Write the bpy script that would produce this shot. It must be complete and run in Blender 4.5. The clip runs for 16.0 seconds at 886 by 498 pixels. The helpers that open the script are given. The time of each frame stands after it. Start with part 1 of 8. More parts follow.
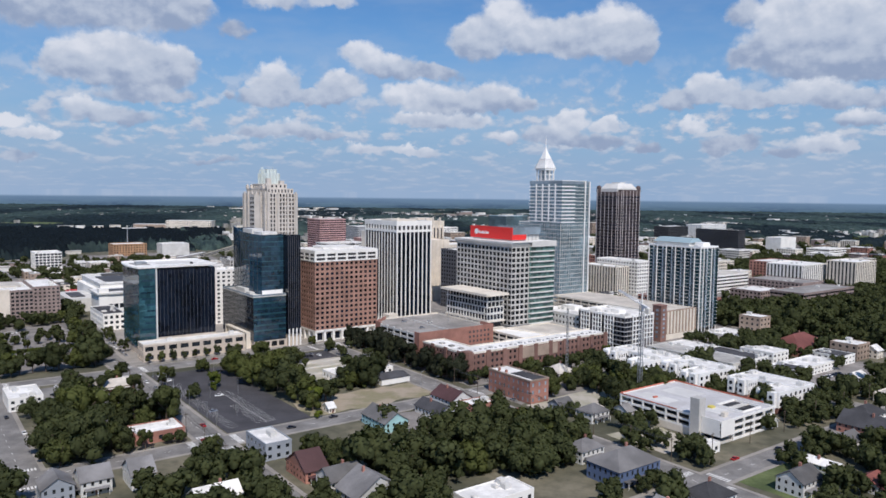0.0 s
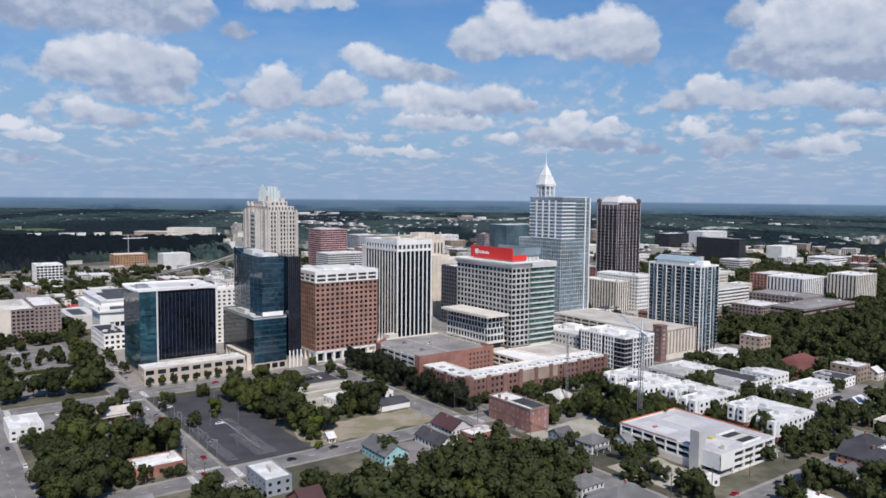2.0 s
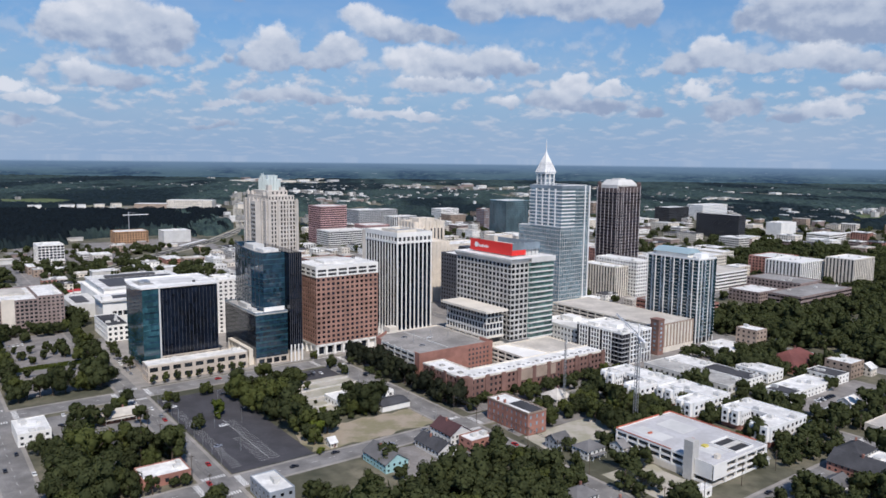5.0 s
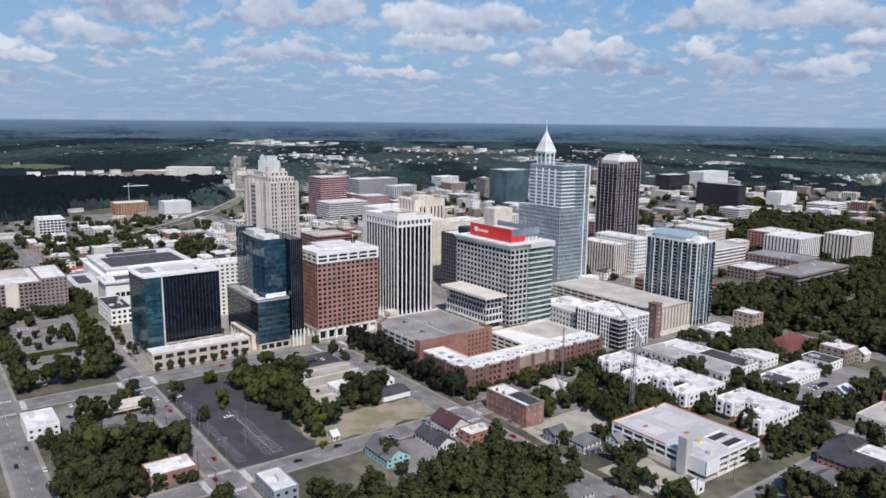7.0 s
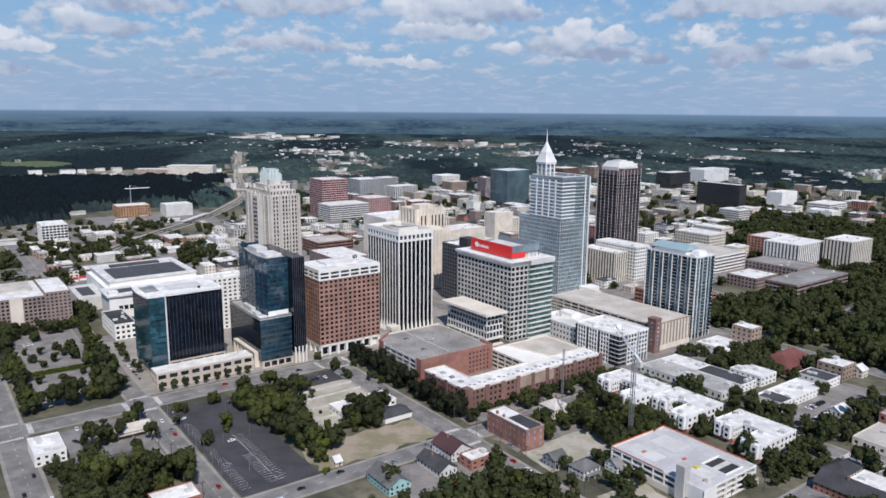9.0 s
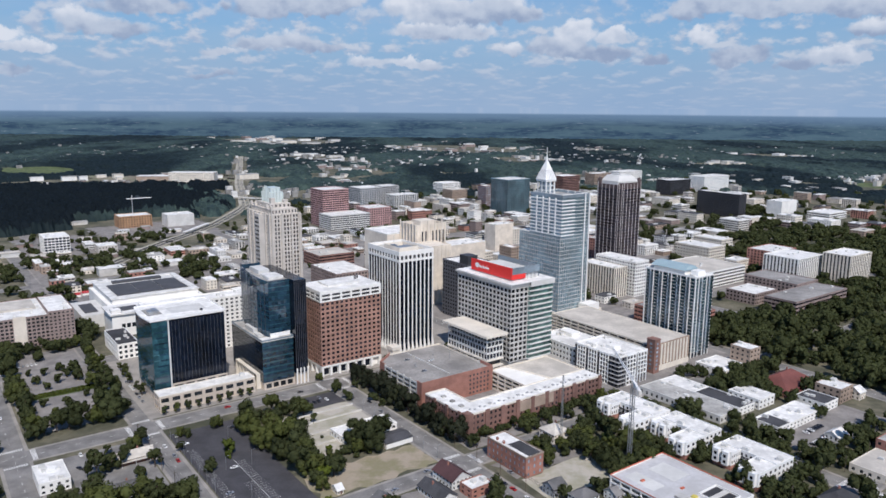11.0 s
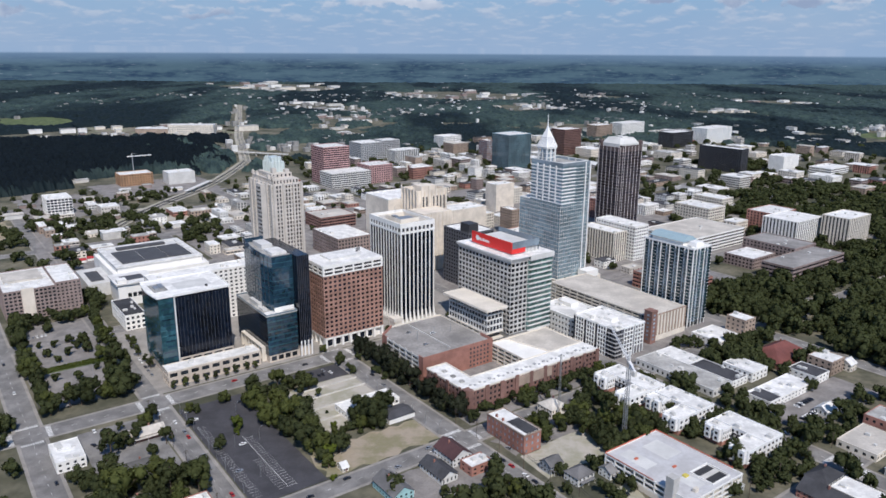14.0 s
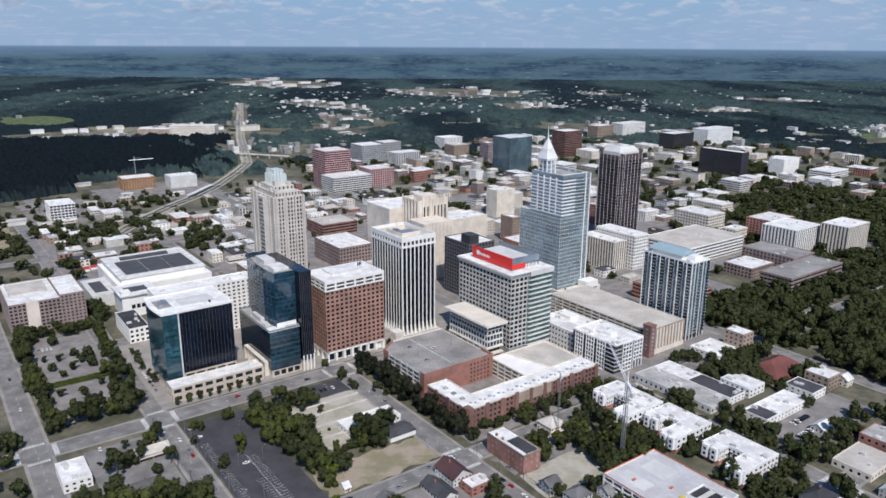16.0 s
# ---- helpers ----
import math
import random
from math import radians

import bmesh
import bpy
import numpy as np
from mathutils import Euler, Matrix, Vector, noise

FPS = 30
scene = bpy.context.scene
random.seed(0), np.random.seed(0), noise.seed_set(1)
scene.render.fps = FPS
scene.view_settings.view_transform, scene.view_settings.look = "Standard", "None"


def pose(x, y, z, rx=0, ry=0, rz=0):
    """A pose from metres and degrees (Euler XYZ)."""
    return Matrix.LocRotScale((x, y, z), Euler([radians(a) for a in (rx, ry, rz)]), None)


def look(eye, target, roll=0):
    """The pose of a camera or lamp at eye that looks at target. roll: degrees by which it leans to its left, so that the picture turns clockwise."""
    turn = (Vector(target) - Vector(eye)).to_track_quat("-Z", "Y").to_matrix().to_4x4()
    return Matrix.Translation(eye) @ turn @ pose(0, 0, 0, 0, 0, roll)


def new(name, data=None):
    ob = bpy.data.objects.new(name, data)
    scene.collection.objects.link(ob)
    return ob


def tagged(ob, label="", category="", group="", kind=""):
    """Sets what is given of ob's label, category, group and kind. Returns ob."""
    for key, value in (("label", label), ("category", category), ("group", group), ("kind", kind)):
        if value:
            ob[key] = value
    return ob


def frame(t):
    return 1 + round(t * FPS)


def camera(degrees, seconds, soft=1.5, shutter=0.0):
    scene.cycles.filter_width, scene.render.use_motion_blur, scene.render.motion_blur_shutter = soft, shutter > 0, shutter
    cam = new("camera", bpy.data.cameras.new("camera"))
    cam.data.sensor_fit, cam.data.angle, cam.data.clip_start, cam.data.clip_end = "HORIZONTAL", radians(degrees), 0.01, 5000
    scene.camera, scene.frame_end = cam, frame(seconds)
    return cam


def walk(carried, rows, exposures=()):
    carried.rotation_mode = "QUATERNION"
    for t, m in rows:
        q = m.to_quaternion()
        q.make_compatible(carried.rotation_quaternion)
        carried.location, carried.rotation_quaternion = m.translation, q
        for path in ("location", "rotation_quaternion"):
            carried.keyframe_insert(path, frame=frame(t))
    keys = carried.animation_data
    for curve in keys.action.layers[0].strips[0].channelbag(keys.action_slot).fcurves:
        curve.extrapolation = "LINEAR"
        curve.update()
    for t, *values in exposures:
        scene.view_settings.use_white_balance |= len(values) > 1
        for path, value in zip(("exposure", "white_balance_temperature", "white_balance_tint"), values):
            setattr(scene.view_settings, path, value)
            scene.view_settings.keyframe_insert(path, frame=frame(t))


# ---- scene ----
cam = camera(62.03, 16.0, soft=1.6)
# seconds, eye x, y, z, turn to the left, pitch, roll
PATH = [
    (0.0, 0.00, 0.00, 114.60, 0.000, -4.311, 0.607),
    (0.5, 0.13, 0.31, 119.26, 0.033, -4.290, 0.558),
    (1.0, 0.35, 0.31, 123.37, 0.052, -4.258, 0.541),
    (1.5, 0.45, 0.28, 126.53, 0.060, -4.201, 0.542),
    (2.0, 0.43, 0.51, 129.42, 0.080, -4.191, 0.539),
    (2.5, 0.61, 0.44, 132.53, 0.100, -4.175, 0.554),
    (3.0, 0.53, 0.31, 135.68, 0.100, -4.169, 0.566),
    (3.5, 0.41, 0.17, 141.52, 0.082, -4.660, 0.583),
    (4.0, 0.35, 0.03, 144.91, 0.065, -5.343, 0.611),
    (6.5, 0.62, -0.89, 169.33, 0.049, -9.435, 0.643),
    (7.0, 0.48, -0.81, 174.02, 0.045, -10.126, 0.609),
    (7.5, 0.39, -0.97, 179.92, 0.050, -10.887, 0.567),
    (8.0, 0.33, -1.00, 185.98, 0.066, -10.938, 0.526),
    (8.5, 0.39, -1.17, 191.15, 0.097, -10.889, 0.497),
    (9.0, 0.44, -0.98, 195.33, 0.123, -10.903, 0.466),
    (9.5, 0.39, -1.29, 199.15, 0.139, -10.851, 0.462),
    (11.4, 0.42, -1.99, 216.27, 0.184, -10.871, 0.446),
    (12.0, 0.43, -2.20, 221.67, 0.198, -11.645, 0.440),
    (12.5, 0.58, -2.35, 225.71, 0.218, -12.565, 0.409),
    (13.0, 0.64, -2.48, 229.72, 0.227, -13.440, 0.378),
    (13.5, 0.38, -2.42, 233.56, 0.230, -14.338, 0.338),
    (14.0, 0.55, -2.71, 237.79, 0.243, -15.242, 0.326),
    (14.5, 0.57, -2.66, 241.69, 0.253, -15.819, 0.330),
    (15.0, 0.58, -2.68, 246.16, 0.260, -15.790, 0.324),
    (15.5, 0.52, -3.03, 250.62, 0.282, -15.751, 0.325),
    (16.0, 0.58, -3.44, 256.14, 0.322, -15.716, 0.348),
]


def aimed(x, y, z, turn, pitch, roll):
    a, p = radians(turn), radians(pitch)
    ahead = Vector((-math.sin(a) * math.cos(p), math.cos(a) * math.cos(p), math.sin(p)))
    return look((x, y, z), Vector((x, y, z)) + ahead * 100, roll)


walk(cam, [(t, aimed(*row)) for t, *row in PATH], [(0.0, -0.17, 6250, 13), (8.0, -0.15, 6190, 12.5), (16.0, -0.15, 6120, 12)])

# ---- sky, sun ----
SUN_TO = Vector((0.26, -0.965, 0)).normalized()
SUN_UP = radians(50)
sun_data = bpy.data.lights.new("sun", "SUN")
sun_data.energy, sun_data.angle, sun_data.color = 4.65, radians(0.53), (1.0, 0.92, 0.815)
sun = new("sun", sun_data)
sun.matrix_world = look(SUN_TO * 900 * math.cos(SUN_UP) + Vector((0, 500, 900 * math.sin(SUN_UP))), (0, 500, 0))


class Nodes:
    """Short forms for a node tree."""

    def __init__(self, tree):
        self.tree = tree

    def add(self, kind, *links, **values):
        node = self.tree.nodes.new(kind)
        for key, value in values.items():
            if key == "op":
                node.operation = value
            elif key == "mode":
                node.mode = value
        for n, link in enumerate(links):
            if link is None:
                continue
            if isinstance(link, bpy.types.NodeSocket):
                self.tree.links.new(link, node.inputs[n])
            else:
                node.inputs[n].default_value = link
        return node

    def math(self, op, a, b=0.0, c=0.0):
        return self.add("ShaderNodeMath", a, b, c, op=op).outputs[0]

    def vec(self, op, a, b=(0, 0, 0)):
        return self.add("ShaderNodeVectorMath", a, b, op=op)

    def xyz(self, x, y, z):
        return self.add("ShaderNodeCombineXYZ", x, y, z).outputs[0]

    def step(self, value, low, high, a=0.0, b=1.0):
        node = self.tree.nodes.new("ShaderNodeMapRange")
        node.interpolation_type = "SMOOTHSTEP"
        for n, v in enumerate((value, low, high, a, b)):
            if isinstance(v, bpy.types.NodeSocket):
                self.tree.links.new(v, node.inputs[n])
            else:
                node.inputs[n].default_value = v
        return node.outputs[0]

    def mix(self, fac, a, b, blend="MIX"):
        node = self.tree.nodes.new("ShaderNodeMix")
        node.data_type, node.blend_type = "RGBA", blend
        for n, v in ((0, fac), (6, a), (7, b)):
            if isinstance(v, bpy.types.NodeSocket):
                self.tree.links.new(v, node.inputs[n])
            else:
                node.inputs[n].default_value = v if n == 0 else (*v[:3], 1)
        return node.outputs[2]

    def noise(self, vector, scale, detail=4.0, rough=0.5):
        node = self.tree.nodes.new("ShaderNodeTexNoise")
        self.tree.links.new(vector, node.inputs["Vector"])
        node.inputs["Scale"].default_value = scale
        node.inputs["Detail"].default_value = detail
        node.inputs["Roughness"].default_value = rough
        return node.outputs["Fac"]


def cloud_field():
    """A node group: turn to the right and height over the horizon (radians) in; how thick the heaped clouds are there, and how
    far up in its cloud the place lies (0 at the base, 1 at the top) out."""
    tree = bpy.data.node_groups.new("cloud_field", "ShaderNodeTree")
    for name in ("turn", "height"):
        tree.interface.new_socket(name, in_out="INPUT", socket_type="NodeSocketFloat")
    for name in ("thick", "level"):
        tree.interface.new_socket(name, in_out="OUTPUT", socket_type="NodeSocketFloat")
    n = Nodes(tree)
    ins, outs = tree.nodes.new("NodeGroupInput"), tree.nodes.new("NodeGroupOutput")
    flat = n.xyz(ins.outputs[0], ins.outputs[1], 0.0)
    # cumulus heaps: turn, height, half width, half height, weight, height of the cloud's base and top
    far_west = [
        (-0.53, 0.079, 0.025, 0.009, 0.8, 0.028, 0.075),
        (-0.523, 0.039, 0.025, 0.007, 0.8, 0.028, 0.075),
        (-0.512, 0.215, 0.075, 0.033, 1, 0.168, 0.304),
        (-0.507, 0.066, 0.026, 0.009, 0.8, 0.029, 0.076),
        (-0.472, 0.149, 0.029, 0.027, 1, 0.11, 0.189),
        (-0.447, 0.098, 0.034, 0.015, 0.75, 0.068, 0.119),
        (-0.441, 0.219, 0.119, 0.036, 1, 0.175, 0.316),
        (-0.439, 0.161, 0.041, 0.025, 1, 0.112, 0.192),
        (-0.416, 0.089, 0.058, 0.013, 0.75, 0.07, 0.121),
        (-0.399, 0.141, 0.065, 0.021, 1, 0.114, 0.196),
        (-0.395, 0.16, 0.052, 0.028, 1, 0.114, 0.196),
        (-0.376, 0.118, 0.056, 0.014, 0.95, 0.086, 0.191),
    ]
    west = [
        (-0.358, 0.22, 0.054, 0.027, 1, 0.183, 0.327),
        (-0.351, 0.154, 0.031, 0.026, 1, 0.117, 0.2),
        (-0.321, 0.228, 0.028, 0.017, 0.6, 0.195, 0.274),
        (-0.3, 0.039, 0.036, 0.006, 0.75, 0.028, 0.064),
        (-0.286, 0.067, 0.032, 0.007, 0.75, 0.056, 0.077),
        (-0.281, 0.125, 0.016, 0.012, 0.6, 0.108, 0.143),
        (-0.267, 0.203, 0.024, 0.018, 0.6, 0.199, 0.279),
        (-0.25, 0.079, 0.03, 0.012, 0.8, 0.061, 0.098),
        (-0.228, 0.121, 0.036, 0.015, 1, 0.102, 0.165),
        (-0.221, 0.14, 0.026, 0.027, 1, 0.103, 0.166),
        (-0.22, 0.24, 0.044, 0.018, 0.6, 0.202, 0.283),
        (-0.203, 0.084, 0.037, 0.014, 0.8, 0.062, 0.1),
    ]
    middle_west = [
        (-0.17, 0.123, 0.041, 0.011, 1, 0.104, 0.168),
        (-0.167, 0.074, 0.033, 0.01, 0.8, 0.063, 0.101),
        (-0.152, 0.247, 0.041, 0.015, 0.6, 0.205, 0.287),
        (-0.139, 0.138, 0.029, 0.018, 1, 0.105, 0.169),
        (-0.111, 0.178, 0.034, 0.018, 0.85, 0.141, 0.198),
        (-0.103, 0.055, 0.032, 0.01, 0.75, 0.031, 0.069),
        (-0.073, 0.166, 0.044, 0.017, 0.85, 0.142, 0.199),
        (-0.047, 0.128, 0.04, 0.02, 0.85, 0.092, 0.147),
        (-0.039, 0.055, 0.034, 0.008, 0.75, 0.032, 0.07),
        (-0.031, 0.097, 0.054, 0.011, 0.9, 0.079, 0.113),
        (-0.021, 0.157, 0.046, 0.012, 0.85, 0.143, 0.2),
        (-0.009, 0.119, 0.046, 0.021, 0.85, 0.093, 0.148),
    ]
    middle_east = [
        (0.014, 0.095, 0.05, 0.012, 0.8, 0.078, 0.111),
        (0.034, 0.118, 0.038, 0.017, 0.95, 0.102, 0.15),
        (0.05, 0.201, 0.044, 0.032, 1, 0.158, 0.255),
        (0.064, 0.127, 0.04, 0.021, 0.95, 0.102, 0.151),
        (0.079, 0.074, 0.024, 0.01, 0.75, 0.062, 0.084),
        (0.082, 0.218, 0.043, 0.034, 1, 0.158, 0.254),
        (0.095, 0.118, 0.03, 0.012, 0.95, 0.102, 0.15),
        (0.133, 0.2, 0.045, 0.027, 1, 0.157, 0.253),
        (0.143, 0.077, 0.039, 0.013, 0.95, 0.058, 0.108),
        (0.167, 0.096, 0.022, 0.014, 0.95, 0.058, 0.108),
        (0.169, 0.202, 0.045, 0.029, 1, 0.157, 0.253),
        (0.194, 0.069, 0.046, 0.01, 0.95, 0.058, 0.108),
    ]
    east = [
        (0.212, 0.088, 0.025, 0.011, 0.95, 0.058, 0.107),
        (0.22, 0.204, 0.042, 0.034, 1, 0.156, 0.251),
        (0.249, 0.19, 0.03, 0.027, 1, 0.155, 0.249),
        (0.267, 0.064, 0.02, 0.009, 0.75, 0.062, 0.083),
        (0.309, 0.119, 0.031, 0.015, 1, 0.101, 0.16),
        (0.322, 0.087, 0.025, 0.012, 0.85, 0.052, 0.103),
        (0.346, 0.13, 0.036, 0.023, 1, 0.1, 0.159),
        (0.363, 0.065, 0.031, 0.013, 0.85, 0.052, 0.102),
        (0.372, 0.221, 0.03, 0.019, 0.7, 0.199, 0.257),
        (0.379, 0.117, 0.026, 0.013, 1, 0.099, 0.157),
        (0.386, 0.068, 0.022, 0.011, 0.85, 0.052, 0.102),
        (0.395, 0.172, 0.039, 0.018, 1, 0.133, 0.262),
    ]
    far_east = [
        (0.413, 0.217, 0.031, 0.022, 1, 0.132, 0.26),
        (0.422, 0.117, 0.029, 0.012, 1, 0.1, 0.148),
        (0.431, 0.054, 0.019, 0.008, 0.85, 0.041, 0.083),
        (0.441, 0.178, 0.065, 0.033, 1, 0.131, 0.257),
        (0.459, 0.122, 0.049, 0.018, 1, 0.099, 0.146),
        (0.468, 0.063, 0.035, 0.014, 0.85, 0.04, 0.082),
        (0.479, 0.2, 0.063, 0.039, 1, 0.129, 0.253),
        (0.493, 0.15, 0.071, 0.017, 1, 0.128, 0.252),
        (0.502, 0.059, 0.015, 0.01, 0.85, 0.04, 0.081),
        (0.51, 0.115, 0.052, 0.013, 1, 0.097, 0.143),
        (0.516, 0.092, 0.046, 0.011, 0.9, 0.079, 0.106),
        (0.518, 0.178, 0.057, 0.048, 1, 0.127, 0.248),
    ]
    wide = n.noise(flat, 16.0, 2.0, 0.5)
    wide_2 = n.noise(n.vec("ADD", flat, (5.2, 1.3, 0)).outputs[0], 16.0, 2.0, 0.5)
    fine = n.noise(flat, 55.0, 4.0, 0.6)
    fine_2 = n.noise(n.vec("ADD", flat, (2.7, 9.1, 0)).outputs[0], 55.0, 4.0, 0.6)
    turn = n.math("ADD", ins.outputs[0], n.math("ADD", n.math("MULTIPLY_ADD", wide, 0.05, -0.025), n.math("MULTIPLY_ADD", fine, 0.03, -0.015)))
    height = n.math("ADD", ins.outputs[1], n.math("ADD", n.math("MULTIPLY_ADD", wide_2, 0.024, -0.012), n.math("MULTIPLY_ADD", fine_2, 0.022, -0.011)))
    total, level = 1e-4, 5e-5
    for x, y, rx, ry, w, base, top in far_west + west + middle_west + middle_east + east + far_east:
        dx = n.math("MULTIPLY_ADD", turn, 0.88 / rx, -0.88 * x / rx)
        dy = n.math("MULTIPLY_ADD", height, 0.88 / ry, -0.88 * y / ry)
        dy = n.math("MAXIMUM", dy, n.math("MULTIPLY", dy, -1.35))
        far = n.math("MULTIPLY_ADD", dx, dx, n.math("MULTIPLY", dy, dy))
        near = n.math("POWER", math.exp(5.0), n.math("MULTIPLY_ADD", far, -1.0, w - 0.08))
        total = n.math("ADD", near, total)
        level = n.math("MULTIPLY_ADD", near, n.math("MULTIPLY_ADD", ins.outputs[1], 1 / (top - base), -base / (top - base)), level)
    tree.links.new(n.math("MULTIPLY", n.math("LOGARITHM", total, math.e), 0.2), outs.inputs[0])
    tree.links.new(n.math("DIVIDE", level, total), outs.inputs[1])
    return tree


def make_world():
    world = bpy.data.worlds.new("day_sky")
    scene.world = world
    world.use_nodes = True
    tree = world.node_tree
    tree.nodes.clear()
    n = Nodes(tree)
    sky = tree.nodes.new("ShaderNodeTexSky")
    sky.sky_type, sky.sun_disc = "NISHITA", False
    sky.sun_elevation, sky.sun_rotation = SUN_UP, math.atan2(SUN_TO.x, SUN_TO.y)
    sky.air_density, sky.dust_density, sky.ozone_density = 1.0, 0.6, 2.5
    way = tree.nodes.new("ShaderNodeTexCoord").outputs["Generated"]
    split = n.add("ShaderNodeSeparateXYZ", way)
    turn = n.math("ARCTAN2", split.outputs[0], split.outputs[1])
    height = n.math("ARCSINE", split.outputs[2])
    heaps = tree.nodes.new("ShaderNodeGroup")
    heaps.node_tree = cloud_field()
    tree.links.new(turn, heaps.inputs[0])
    tree.links.new(height, heaps.inputs[1])
    thick, level = heaps.outputs[0], heaps.outputs[1]
    # billows: brighter where the cloud swells towards the light above
    here = n.noise(n.xyz(turn, n.math("MULTIPLY", height, 1.25), 7.0), 26.0, 4.0, 0.5)
    above = n.noise(n.xyz(n.math("ADD", turn, 0.004), n.math("MULTIPLY_ADD", height, 1.25, 0.012), 7.0), 26.0, 4.0, 0.5)
    billow = n.math("SUBTRACT", here, above)
    cover = n.step(n.math("MULTIPLY_ADD", here, 0.55, n.math("ADD", thick, -0.275)), -0.22, 0.40)
    lit = n.math("MULTIPLY_ADD", billow, 1.0, n.math("MULTIPLY_ADD", here, 0.5, n.math("ADD", level, -0.29)))
    cloud = n.mix(n.step(lit, 0.0, 0.50), (3.3, 4.1, 5.6), (5.6, 6.25, 7.25))
    cloud = n.mix(n.step(lit, 0.42, 1.0), cloud, (7.9, 8.2, 8.7))
    # small clouds that crowd together towards the horizon
    up = n.math("ADD", n.math("MAXIMUM", height, 0.0), 0.03)
    along = n.math("MULTIPLY", turn, 22.0)
    back = n.math("MULTIPLY", n.math("LOGARITHM", up, math.e), 4.8)
    small = n.noise(n.xyz(along, back, 3.0), 1.35, 5.0, 0.55)
    small_up = n.noise(n.xyz(along, n.math("ADD", back, 0.24), 3.0), 1.35, 5.0, 0.55)
    spread = n.step(small, 0.47, 0.64)
    small_lit = n.step(n.math("SUBTRACT", small, small_up), -0.10, 0.14)
    low_cloud = n.mix(small_lit, (4.5, 5.25, 6.6), (6.7, 7.0, 7.6))
    # clear air, paler and greyer low down
    clear = n.mix(1.0, sky.outputs[0], (0.50, 0.87, 1.17), "MULTIPLY")
    clear = n.mix(n.step(height, 0.30, 0.02, 0.0, 0.85), clear, (3.2, 4.75, 6.6))
    clear = n.mix(n.step(height, 0.10, 0.0, 0.0, 0.8), clear, (3.35, 4.6, 6.45))
    veil = n.math("MULTIPLY", n.step(n.noise(n.xyz(n.math("MULTIPLY", turn, 5.0), n.math("MULTIPLY", height, 14.0), 1.0), 1.0, 4.0, 0.6), 0.38, 0.7), 0.22)
    clear = n.mix(veil, clear, (5.2, 5.9, 6.9))
    air = n.mix(n.math("MULTIPLY", spread, n.math("MULTIPLY", n.step(height, 0.20, 0.09), n.step(height, 0.0, 0.09, 0.2, 0.8))), clear, low_cloud)
    air = n.mix(n.math("MULTIPLY", cover, n.step(height, 0.0, 0.06, 0.5, 0.97)), air, cloud)
    # wooded land past the sheet of ground, painted into the world: broad belts, fine tree grain, haze painted lighter
    # towards the rim
    belts = n.noise(n.xyz(n.math("MULTIPLY", turn, 13.0), n.math("MULTIPLY", height, 105.0), 2.0), 1.0, 4.0, 0.55)
    grain = n.noise(n.xyz(n.math("MULTIPLY", turn, 90.0), n.math("MULTIPLY", height, 420.0), 4.0), 1.0, 4.0, 0.65)
    specks = n.noise(n.xyz(n.math("MULTIPLY", turn, 70.0), n.math("MULTIPLY", height, 700.0), 8.0), 1.0, 3.0, 0.6)
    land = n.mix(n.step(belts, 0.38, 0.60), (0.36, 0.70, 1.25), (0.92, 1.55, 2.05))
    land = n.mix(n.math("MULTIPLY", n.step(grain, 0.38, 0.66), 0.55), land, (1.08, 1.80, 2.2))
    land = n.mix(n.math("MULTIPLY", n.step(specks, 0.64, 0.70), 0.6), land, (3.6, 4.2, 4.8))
    # distance haze mixed into the land colour up to the horizon
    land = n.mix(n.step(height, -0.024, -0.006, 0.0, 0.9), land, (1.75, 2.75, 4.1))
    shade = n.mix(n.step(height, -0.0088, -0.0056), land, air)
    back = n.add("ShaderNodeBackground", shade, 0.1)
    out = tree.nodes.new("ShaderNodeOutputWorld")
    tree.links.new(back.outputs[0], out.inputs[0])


make_world()

# ---- materials ----
MATS = {}


